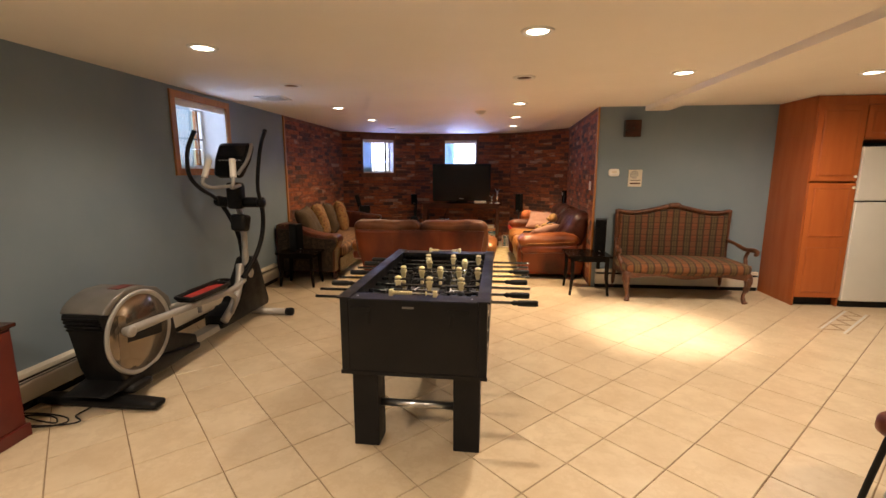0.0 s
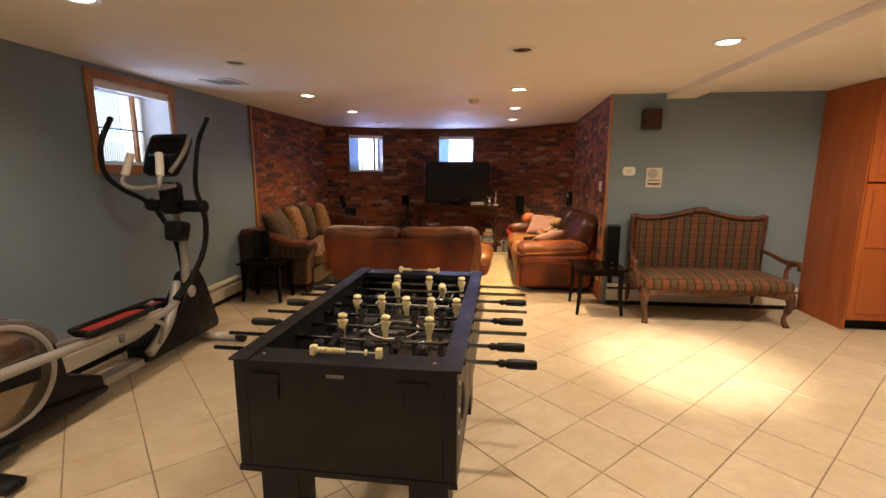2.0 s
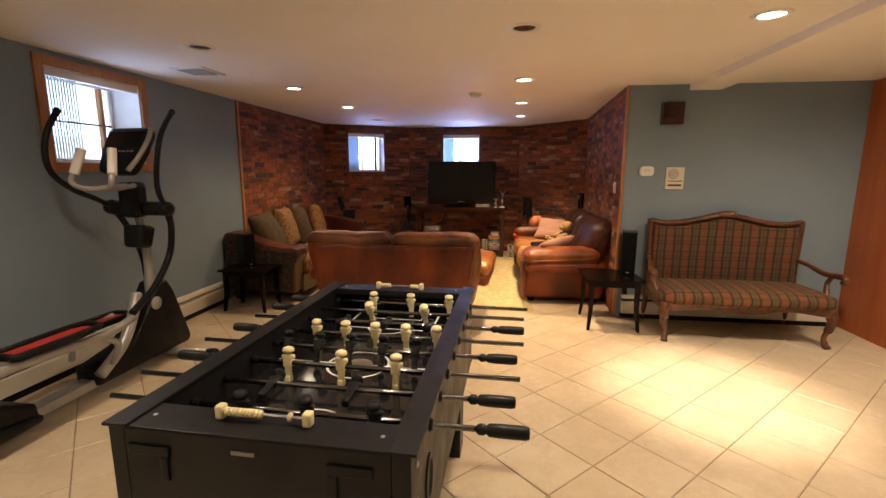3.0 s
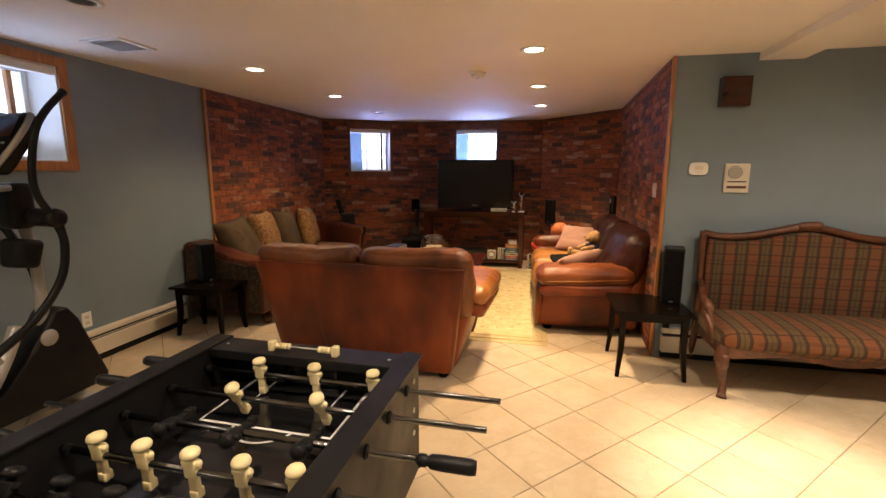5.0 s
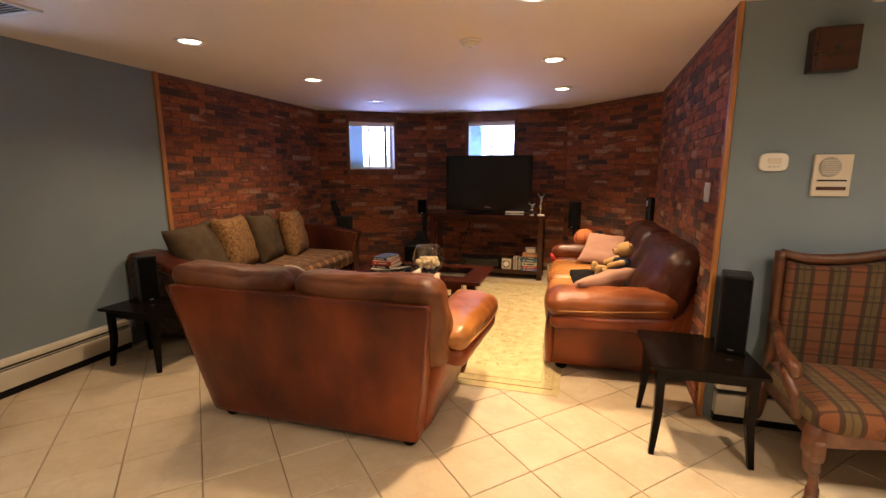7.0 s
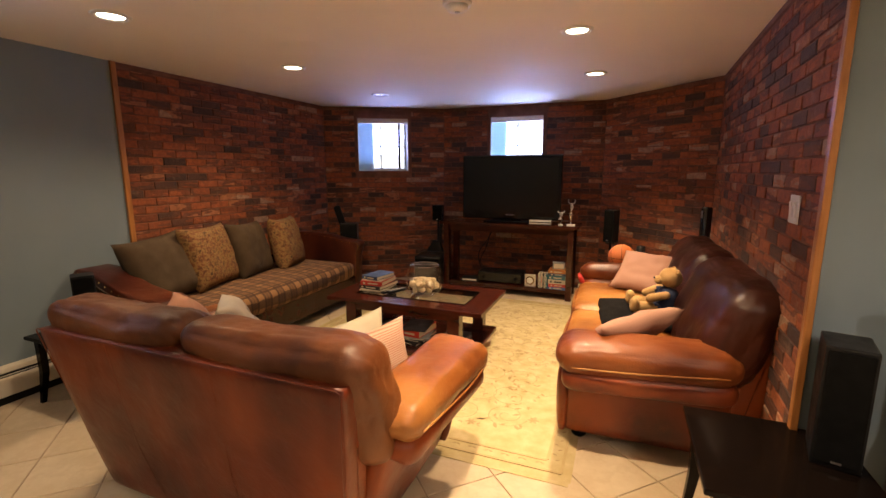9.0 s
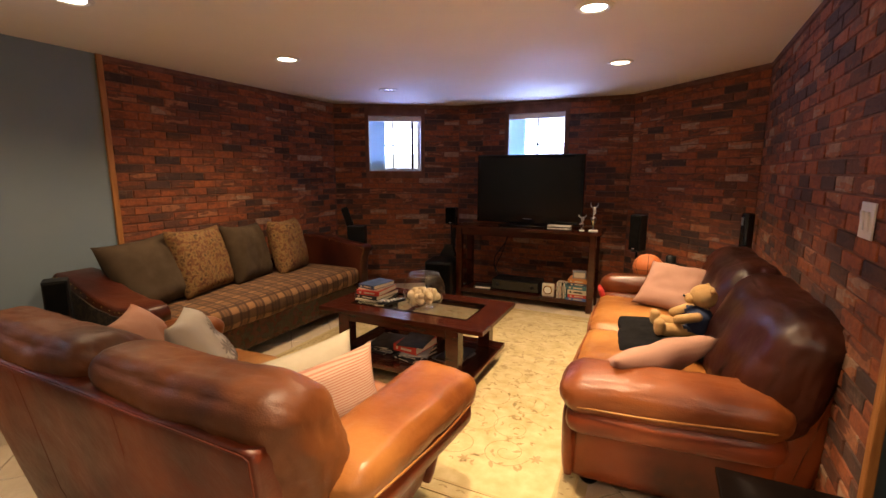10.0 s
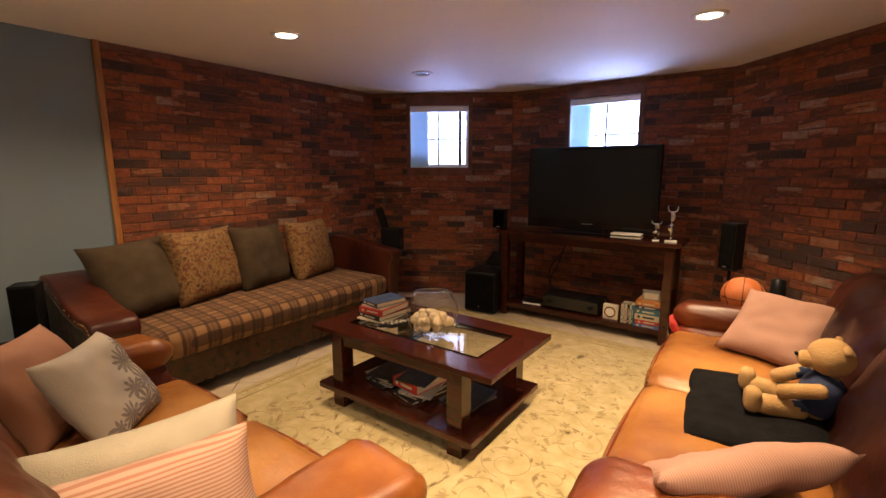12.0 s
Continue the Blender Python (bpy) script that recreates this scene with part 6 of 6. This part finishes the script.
part("front_strip", boxed(-0.09, 0.09, -0.084, -0.079, 0.010, 0.028, 0.002), M_WHITE, t, "pale front strip")
t = thing("desk_clock", (0.26, 10.66, 0.122), 0, "small round-faced clock in a cream case on the shelf", "clock")
part("case", boxed(-0.065, 0.065, -0.025, 0.025, 0.0, 0.14, 0.012), M_CREAM, t)
part("face", lathed([(0.05, 0), (0.05, 0.004), (0.044, 0.006), (0, 0.006)], seg=28, m=pose(0, -0.025, 0.072, 90, 0, 0)), M_GOLD, t, "round gold rimmed face", True)
part("dial", lathed([(0.038, 0.006), (0.0, 0.0075)], seg=24, m=pose(0, -0.025, 0.072, 90, 0, 0)), M_WHITE, t)
x = 0.35
for w, h, c in ((0.018, 0.17, CRM), (0.014, 0.175, GRY), (0.016, 0.17, CRM), (0.02, 0.18, BLK), (0.015, 0.16, CRM), (0.018, 0.17, TEAL)):
    book((x + w, 10.68, 0.122 + 0.085), 0, h, 0.13, w, c, "upright book or disc case on the console shelf", True)
    x += w + 0.001
z = 0.1222
for h, w, c in ((0.030, 0.22, BLU), (0.035, 0.21, REDB), (0.050, 0.21, CRM), (0.045, 0.22, TEAL), (0.028, 0.20, NAVY), (0.036, 0.21, ORG)):
    book((0.575, 10.69, z), 90 + 4 * math.sin(z * 50), 0.20, w * 0.92, h, c, "paperback stacked on the console shelf")
    z += h + 0.0006
t = thing("small_box", (0.58, 10.70, z), 8, "small grey picture box on top of the books", "box")
part("body", boxed(-0.07, 0.07, -0.04, 0.04, 0, 0.075, 0.003), GRY, t)
part("label", boxed(-0.055, 0.055, -0.0425, -0.0395, 0.012, 0.062), CRM, t, "pale unreadable label")
x = 0.80
for w, h, c in ((0.028, 0.20, CRM), (0.022, 0.22, BLK), (0.03, 0.21, TEAL), (0.02, 0.19, CRM), (0.026, 0.22, GRY)):
    book((x + w, 10.66, h / 2), 0, h, 0.15, w, c, "upright book on the floor beside the console", True)
    x += w + 0.001

t = thing("subwoofer", (-1.00, 10.60, 0), 8, "black boxy subwoofer on the floor by the console", "subwoofer")
part("cabinet", boxed(-0.17, 0.17, -0.19, 0.19, 0.015, 0.44, 0.03, seg=3), M_PLASTIC, t, "", True)
part("grille", boxed(-0.15, 0.15, -0.205, -0.188, 0.05, 0.41, 0.01), M_CLOTHGRILLE, t, "black cloth grille")
part("led", boxed(-0.006, 0.006, -0.208, -0.204, 0.075, 0.083), M_STEEL, t)
t = thing("guitar_controller", (-1.05, 10.84, 0.0), 0, "black guitar-shaped game controller leaning behind the subwoofer", "game controller")
part("body", softened((0.24, 0.05, 0.30), 0.024, pose(0.0, 0.02, 0.42, -12, 4, 0), n=7, shape=lambda p: (p.x * (0.75 + 0.25 * math.cos(p.z * 22)), p.y, p.z)), M_PLASTIC, t, "", True)
part("neck", boxed(-0.022, 0.022, 0.02, 0.045, 0.54, 0.82, 0.006, m=pose(0, 0.04, 0, -6, 2, 0)), M_PLASTIC, t)
part("headstock", softened((0.07, 0.03, 0.12), 0.014, pose(0.03, 0.125, 0.86, -6, 8, 0), n=4), M_PLASTIC, t, "", True)
part("stand_leg", tubed([(-0.08, 0.04, 0.34), (-0.09, 0.02, 0.0)], 0.012, 8, 1), M_PLASTIC, t)
part("stand_leg", tubed([(0.08, 0.04, 0.34), (0.09, 0.02, 0.0)], 0.012, 8, 1), M_PLASTIC, t)

t = thing("drum_pedal_stand", (-1.95, 10.16, 0), 24, "black folded game stand with a raised paddle in the corner", "game stand")
part("upright", tubed([(0, 0, 0), (0.01, 0.02, 0.45), (0.02, 0.04, 0.72)], 0.026, 10), M_PLASTIC, t, "", True)
part("box", boxed(-0.08, 0.13, -0.08, 0.08, 0.60, 0.84, 0.012), M_PLASTIC, t)
part("paddle", softened((0.085, 0.05, 0.26), 0.022, pose(-0.09, 0.02, 0.93, 6, -16, 0), n=6), M_PLASTIC, t, "", True)
part("tray", softened((0.26, 0.16, 0.05), 0.02, pose(0.08, -0.06, 0.58), n=5), M_PLASTIC, t, "", True)
part("paper", boxed(-0.01, 0.13, -0.12, -0.02, 0.606, 0.610, m=pose(0, 0, 0, 2, -4, 0)), M_WHITE, t, "small white sheet")
part("base", boxed(-0.18, 0.22, -0.16, 0.16, 0.0, 0.04, 0.012), M_PLASTIC, t)

for at, turn, dims, lab in (((-1.06, 10.98, 0.83), 10, (0.13, 0.13, 0.20), "small black satellite loudspeaker beside the television"),
                            ((1.13, 10.48, 0.73), -30, (0.115, 0.11, 0.34), "tall black satellite loudspeaker on the brick wall")):
    speaker_box(at, turn, *dims, lab)

for at, hgt in (((-1.06, 10.98, 0.0), 0.83), ((1.13, 10.48, 0.0), 0.73)):
    t = thing("speaker_stand", at, 0, "slim black metal loudspeaker stand", "speaker stand", "speaker stands")
    part("pole", tubed([(0, 0, 0.01), (0, 0, hgt - 0.004)], 0.012, 10, 1), M_PLASTIC, t, "", True)
    part("base_plate", lathed([(0.11, 0), (0.11, 0.012), (0.02, 0.02)], seg=24), M_PLASTIC, t, "", True)
    part("top_plate", boxed(-0.05, 0.05, -0.05, 0.05, hgt - 0.008, hgt - 0.0005, 0.002), M_PLASTIC, t)
t = thing("tower_speaker", (1.915, 9.94, 0), -62, "slim glossy black tower loudspeaker behind the sofa", "speaker")
part("column", lathed([(0.038, 0.02), (0.044, 0.03), (0.044, 1.150), (0.038, 1.163), (0.0, 1.165)], seg=28), M_GLOSS, t, "", True)
part("base_plate", lathed([(0.13, 0), (0.13, 0.014), (0.04, 0.022)], seg=28), M_GLOSS, t, "", True)
part("chrome_cap", boxed(-0.010, 0.010, -0.0465, -0.0425, 1.07, 1.13, 0.002), M_STEEL, t, "silver strip at the top")
t = thing("dark_bottle", (1.42, 10.22, 0.0), 0, "black cylindrical speaker standing behind the sofa arm", "speaker")
part("body", lathed([(0.05, 0), (0.055, 0.02), (0.055, 0.62), (0.045, 0.66), (0.04, 0.74), (0.0, 0.75)], seg=20), M_PLASTIC, t, "", True)

# settee
t = thing("settee", (2.83, 7.08, 0), 0, "carved walnut settee upholstered in rust plaid cloth", "settee")


def crest(x):
    u = abs(x) / 0.67
    return 1.005 + 0.080 * math.exp(-(u / 0.52) ** 2) - 0.02 * math.sin(u * 3.1) + 0.02 * max(0, u - 0.85) * 6


xs = [-0.67 + 1.34 * k / 24 for k in range(25)]
part("backrest", plate([(-0.645, 0.40)] + [(x * 0.96, crest(x) - 0.035) for x in xs] + [(0.645, 0.40)], 0.20, 0.27, "y", 0.02, 3), M_SETTEE, t, "rust plaid padded back", True)
part("back_board", plate([(-0.655, 0.30)] + [(x * 0.98, crest(x) - 0.02) for x in xs] + [(0.655, 0.30)], 0.27, 0.295, "y"), M_WALNUT, t)
part("crest_rail", tubed([(x, 0.245, crest(x)) for x in xs], [0.024, 0.026, 0.026, 0.030, 0.026, 0.026, 0.024], 10, 1), M_WALNUT, t, "carved serpentine crest rail", True)
part("crest_carving", softened((0.16, 0.05, 0.05), 0.022, pose(0, 0.225, crest(0) + 0.004), (0, 0, 0.01), 0.012, 8, 2.0), M_WALNUT, t, "carved shell ornament", True)


def seat_bow(p):
    return (p.x, p.y - 0.03 * math.cos(p.x * 2.2) * (p.y < 0), p.z)


part("seat", softened((1.40, 0.56, 0.13), 0.055, pose(0, -0.06, 0.395), (0.0, 0.02, 0.03), 0.004, 14, 4.0, seat_bow), M_SETTEE_SEAT, t, "rust plaid sprung seat", True)
bm = bmesh.new()
ys = [(x, 0.31 - 0.035 * math.cos(x * 4.6) ** 2) for x in xs]
extrude_outline(bm, [(-0.67, 0.35), *[(x, z) for x, z in ys], (0.67, 0.35)], -0.33, -0.30, "y")
part("front_rail", bm, M_WALNUT, t, "shaped front rail")
part("back_rail", boxed(-0.62, 0.62, 0.25, 0.28, 0.26, 0.34), M_WALNUT, t)
for s in (-1, 1):
    part("side_rail", boxed(s * 0.66 - 0.014, s * 0.66 + 0.014, -0.30, 0.26, 0.27, 0.35, 0.004), M_WALNUT, t)
    part("back_post", tubed([(s * 0.665, 0.33, 0.0), (s * 0.66, 0.28, 0.18), (s * 0.66, 0.255, 0.35), (s * 0.665, 0.25, 0.7), (s * 0.672, 0.245, crest(0.67) + 0.01)], [0.022, 0.024, 0.028, 0.026, 0.026], 10), M_WALNUT, t, "", True)
    part("front_leg", tubed([(s * 0.655, -0.285, 0.36), (s * 0.675, -0.305, 0.28), (s * 0.668, -0.30, 0.18), (s * 0.645, -0.285, 0.09), (s * 0.65, -0.30, 0.03), (s * 0.66, -0.325, 0.0)], [0.040, 0.044, 0.032, 0.020, 0.026, 0.030], 12), M_WALNUT, t, "carved cabriole leg", True)
    part("leg_scroll", softened((0.05, 0.03, 0.10), 0.014, pose(s * 0.668, -0.338, 0.255), (0, 0.008, 0), 0.01, 6, 3.0), M_WALNUT, t, "carved acanthus knee", True)
    part("arm", tubed([(s * 0.665, 0.24, 0.66), (s * 0.69, 0.12, 0.645), (s * 0.73, -0.05, 0.60), (s * 0.755, -0.18, 0.605), (s * 0.76, -0.25, 0.60), (s * 0.755, -0.262, 0.57), (s * 0.752, -0.235, 0.56)], [0.020, 0.020, 0.024, 0.028, 0.026, 0.022, 0.018], 10), M_WALNUT, t, "scrolled open arm", True)
    part("arm_support", tubed([(s * 0.745, -0.14, 0.60), (s * 0.73, -0.10, 0.52), (s * 0.70, -0.16, 0.42), (s * 0.68, -0.18, 0.33)], [0.019, 0.020, 0.024, 0.026], 10), M_WALNUT, t, "", True)

# ---- rug ----
RX0, RX1, RY0, RY1 = -1.42, 1.075, 7.45, 10.40
t = thing("area_rug", ((RX0 + RX1) / 2, (RY0 + RY1) / 2, 0), 0, "cream wool rug with brown scrolling vines and a banded border", "rug")
hw, hl = (RX1 - RX0) / 2, (RY1 - RY0) / 2
bm = bmesh.new()
nx, ny = 40, 48
gv = [[bm.verts.new((-hw + 2 * hw * i / nx, -hl + 2 * hl * j / ny, 0.009 + 0.0012 * noise.noise(Vector((i * 0.7, j * 0.7, 0))) - (0.006 if i in (0, nx) or j in (0, ny) else 0))) for j in range(ny + 1)] for i in range(nx + 1)]
for i in range(nx):
    for j in range(ny):
        bm.faces.new((gv[i][j], gv[i + 1][j], gv[i + 1][j + 1], gv[i][j + 1]))
part("wool_field", bm, M_RUG, t, "", True)
for s in (-1, 1):
    for off in (0.05, 0.13):
        part("border_band", boxed(-hw + off, hw - off, s * (hl - off) - 0.007, s * (hl - off) + 0.007, 0.006, 0.0125), M_RUGBAND, t, "gold border band")
        part("border_band", boxed(s * (hw - off) - 0.007, s * (hw - off) + 0.007, -hl + off + 0.008, hl - off - 0.008, 0.006, 0.0123), M_RUGBAND, t, "gold border band")
    part("fringe", boxed(-hw + 0.01, hw - 0.01, s * (hl + 0.002), s * (hl + 0.028), 0.0015, 0.004), M_RUG, t)
rng = random.Random(11)
bm = bmesh.new()


def ribbon(pts, w):
    prev = None
    for i, p in enumerate(pts):
        a, b = pts[max(i - 1, 0)], pts[min(i + 1, len(pts) - 1)]
        d = Vector((b[0] - a[0], b[1] - a[1]))
        if d.length < 1e-6:
            continue
        d.normalize()
        n = Vector((-d.y, d.x)) * (w[i] if isinstance(w, list) else w) / 2
        cur = (bm.verts.new((p[0] + n.x, p[1] + n.y, 0.0122)), bm.verts.new((p[0] - n.x, p[1] - n.y, 0.0122)))
        if prev:
            bm.faces.new((prev[0], prev[1], cur[1], cur[0]))
        prev = cur


def leaf(x, y, a, s):
    pts = [(x + s * k / 4 * math.cos(a), y + s * k / 4 * math.sin(a)) for k in range(5)]
    ribbon(pts, [0.002, s * 0.34, s * 0.42, s * 0.28, 0.002])


cells = [(i, j) for i in range(7) for j in range(8)]
for i, j in cells:
    cx = -hw + 0.30 + (2 * hw - 0.60) * (i + 0.5 + 0.3 * (rng.random() - 0.5)) / 7
    cy = -hl + 0.30 + (2 * hl - 0.60) * (j + 0.5 + 0.3 * (rng.random() - 0.5)) / 8
    a0, sg = rng.random() * 6.28, rng.choice((-1, 1))
    r0 = 0.10 + 0.06 * rng.random()
    pts = []
    for k in range(34):
        u = k / 33
        a = a0 + sg * u * 9.0
        r = r0 * (1 - u) ** 0.8 + 0.012
        pts.append((cx + r * math.cos(a), cy + r * math.sin(a)))
    tail = [(pts[0][0] + (u * 0.20) * math.cos(a0 - sg * 1.57 + 0.9 * u), pts[0][1] + (u * 0.20) * math.sin(a0 - sg * 1.57 + 0.9 * u)) for u in (1, 0.8, 0.6, 0.4, 0.2)]
    ribbon(tail + pts, 0.0042)
    for k in range(5):
        q = rng.choice(tail + pts[:18])
        leaf(q[0], q[1], rng.random() * 6.28, 0.035 + 0.025 * rng.random())
    if rng.random() < 0.75:
        fx, fy = cx + 0.16 * math.cos(a0 + 2), cy + 0.16 * math.sin(a0 + 2)
        for k in range(6):
            leaf(fx, fy, k * 1.047 + a0, 0.036)
    for k in range(9):
        fx, fy = cx + 0.36 * (rng.random() - 0.5), cy + 0.36 * (rng.random() - 0.5)
        for q in range(rng.choice((1, 2, 3))):
            leaf(fx, fy, rng.random() * 6.28, 0.022 + 0.016 * rng.random())
for j in range(60):
    for s in (-1, 1):
        leaf(s * (hw - 0.09), -hl + 0.14 + (2 * hl - 0.28) * j / 59, (j % 2) * 2.2 + 0.5, 0.026)
        if j < 50:
            leaf(-hw + 0.14 + (2 * hw - 0.28) * j / 49, s * (hl - 0.09), (j % 2) * 2.2 + 0.5, 0.026)
part("vine_pattern", bm, M_VINE, t, "brown woven vine pattern")


# ---- bricks of the lounge walls and floor tiles, piece by piece ----
def brick_mesh(name, w, h, d, seed):
    rng = random.Random(seed)
    bm = bmesh.new()

    def j():
        return (rng.random() - 0.5) * 0.004
    b = 0.0035
    front = [(-w / 2 + b + j(), -d + j() * 0.5, b + j()), (w / 2 - b + j(), -d + j() * 0.5, b + j()), (w / 2 - b + j(), -d + j() * 0.5, h - b + j()), (-w / 2 + b + j(), -d + j() * 0.5, h - b + j())]
    mid = [(-w / 2, -d + b, 0), (w / 2, -d + b, 0), (w / 2, -d + b, h), (-w / 2, -d + b, h)]
    back = [(x, 0.003, z) for x, _, z in mid]
    rings = [[bm.verts.new(p) for p in r] for r in (front, mid, back)]
    bm.faces.new(rings[0])
    for a, c in zip(rings, rings[1:]):
        for k in range(4):
            bm.faces.new((a[k], c[k], c[(k + 1) % 4], a[(k + 1) % 4]))
    bm.normal_update()
    me = bpy.data.meshes.new(name)
    bm.to_mesh(me)
    bm.free()
    me.materials.append(M_BRICK)
    return me


BLX, BLZ, JOINT = 0.212, 0.0664, 0.008
FULL = [brick_mesh("brick", BLX - JOINT, BLZ - JOINT, 0.005 + 0.001 * k, 20 + k) for k in range(5)]


def brick_wall(owner, m, length, opening=None, parts_from="low"):
    rng = random.Random(int(length * 1000))
    rows = int((CE - 0.03) / BLZ)
    spots = []
    for r in range(rows):
        z = 0.004 + r * BLZ
        u = -(BLX / 2 if r % 2 else 0.0) + 0.02 * rng.random()
        while u < length:
            a, b = max(u, 0.006), min(u + BLX - JOINT, length - 0.006)
            u += BLX
            cuts = [(a, b)]
            if opening and z + BLZ > opening[2] - 0.04 and z < opening[3] + 0.04:
                o0, o1 = opening[0] - 0.04, opening[1] + 0.04
                cuts = [(p, q) for p, q in ((a, min(b, o0)), (max(a, o1), b))]
            for p, q in cuts:
                if q - p > 0.025:
                    spots.append((p, q, z))
    spots.sort(key=lambda s: abs(s[2] - 1.35))
    chosen, rest = spots[:290], spots[290:]
    for p, q, z in chosen:
        me = FULL[rng.randrange(5)]
        ob = new("brick", me)
        ob.parent = owner
        ob.matrix_basis = m @ Matrix.Translation(((p + q) / 2, 0, z)) @ Matrix.Diagonal(((q - p) / (BLX - JOINT), 1, 1, 1))
    verts, faces = [], []
    for p, q, z in rest:
        d = 0.005 + 0.004 * rng.random()
        h, b, n = BLZ - JOINT, 0.0035, len(verts)
        for x0, x1, y, z0, z1 in ((p + b, q - b, -d, b, h - b), (p, q, -d + b, 0, h), (p, q, 0.003, 0, h)):
            verts += [m @ Vector(v) for v in ((x0, y, z + z0), (x1, y, z + z0), (x1, y, z + z1), (x0, y, z + z1))]
        faces.append((n, n + 1, n + 2, n + 3))
        for k in (0, 4):
            for i in range(4):
                faces.append((n + k + i, n + k + 4 + i, n + k + 4 + (i + 1) % 4, n + k + (i + 1) % 4))
    me = bpy.data.meshes.new("brick_field")
    me.from_pydata(verts, [], faces)
    me.materials.append(M_BRICK)
    ob = new("brick_field", me)
    ob.parent = owner
    tagged(ob, kind="stuff")


for owner, m, length, hole in ((wall_b1, m_b1, l_b1, None), (wall_b2, m_b2, l_b2, WL), (wall_b3, m_b3, l_b3, WR), (wall_b4, m_b4, l_b4, None), (wall_b5, m_b5, l_b5, None)):
    brick_wall(owner, m, length, hole)

# tiles on the diagonal
TS, U0, V0, GROUT = 0.3525, 0.0867, 0.1291, 0.0056
half, b = (TS - GROUT) / 2, 0.003
tile_verts, tile_faces = [], []
for k, (s, z) in enumerate(((half - b, 0.0), (half, -0.0025), (half, -0.007))):
    tile_verts += [(-s, -s, z), (s, -s, z), (s, s, z), (-s, s, z)]
tile_faces = [(0, 1, 2, 3)] + [(k + i, k + 4 + i, k + 4 + (i + 1) % 4, k + (i + 1) % 4) for k in (0, 4) for i in range(4)]
tile_me = bpy.data.meshes.new("tile")
tile_me.from_pydata(tile_verts, [], tile_faces)
tile_me.materials.append(M_TILE)
rng = random.Random(5)
verts, faces, count = [], [], 0
c45 = math.sqrt(0.5)
for iu in range(-14, 52):
    for iv in range(-24, 42):
        u, v = U0 + (iu + 0.5) * TS, V0 + (iv + 0.5) * TS
        x, y = c45 * (u - v), c45 * (u + v)
        if not (-2.6 < x < 6.3 and -1.1 < y < 11.45):
            continue
        if y > 7.7 and (x > 2.15 or x < -2.62):
            continue
        m = Matrix.Translation((x, y, 0.0006 * (rng.random() - 0.5))) @ Euler((0.0012 * (rng.random() - 0.5), 0.0012 * (rng.random() - 0.5), radians(45))).to_matrix().to_4x4()
        near = -2.4 < x < 3.3 and 2.3 < y < 7.55
        if near and count < 300:
            ob = new("tile", tile_me)
            ob.parent = floor
            ob.matrix_basis = m
            count += 1
        else:
            n = len(verts)
            verts += [m @ Vector(q) for q in tile_verts]
            faces += [tuple(n + i for i in f) for f in tile_faces]
me = bpy.data.meshes.new("tile_field")
me.from_pydata(verts, [], faces)
me.materials.append(M_TILE)
ob = new("tile_field", me)
ob.parent = floor
tagged(ob, kind="stuff")
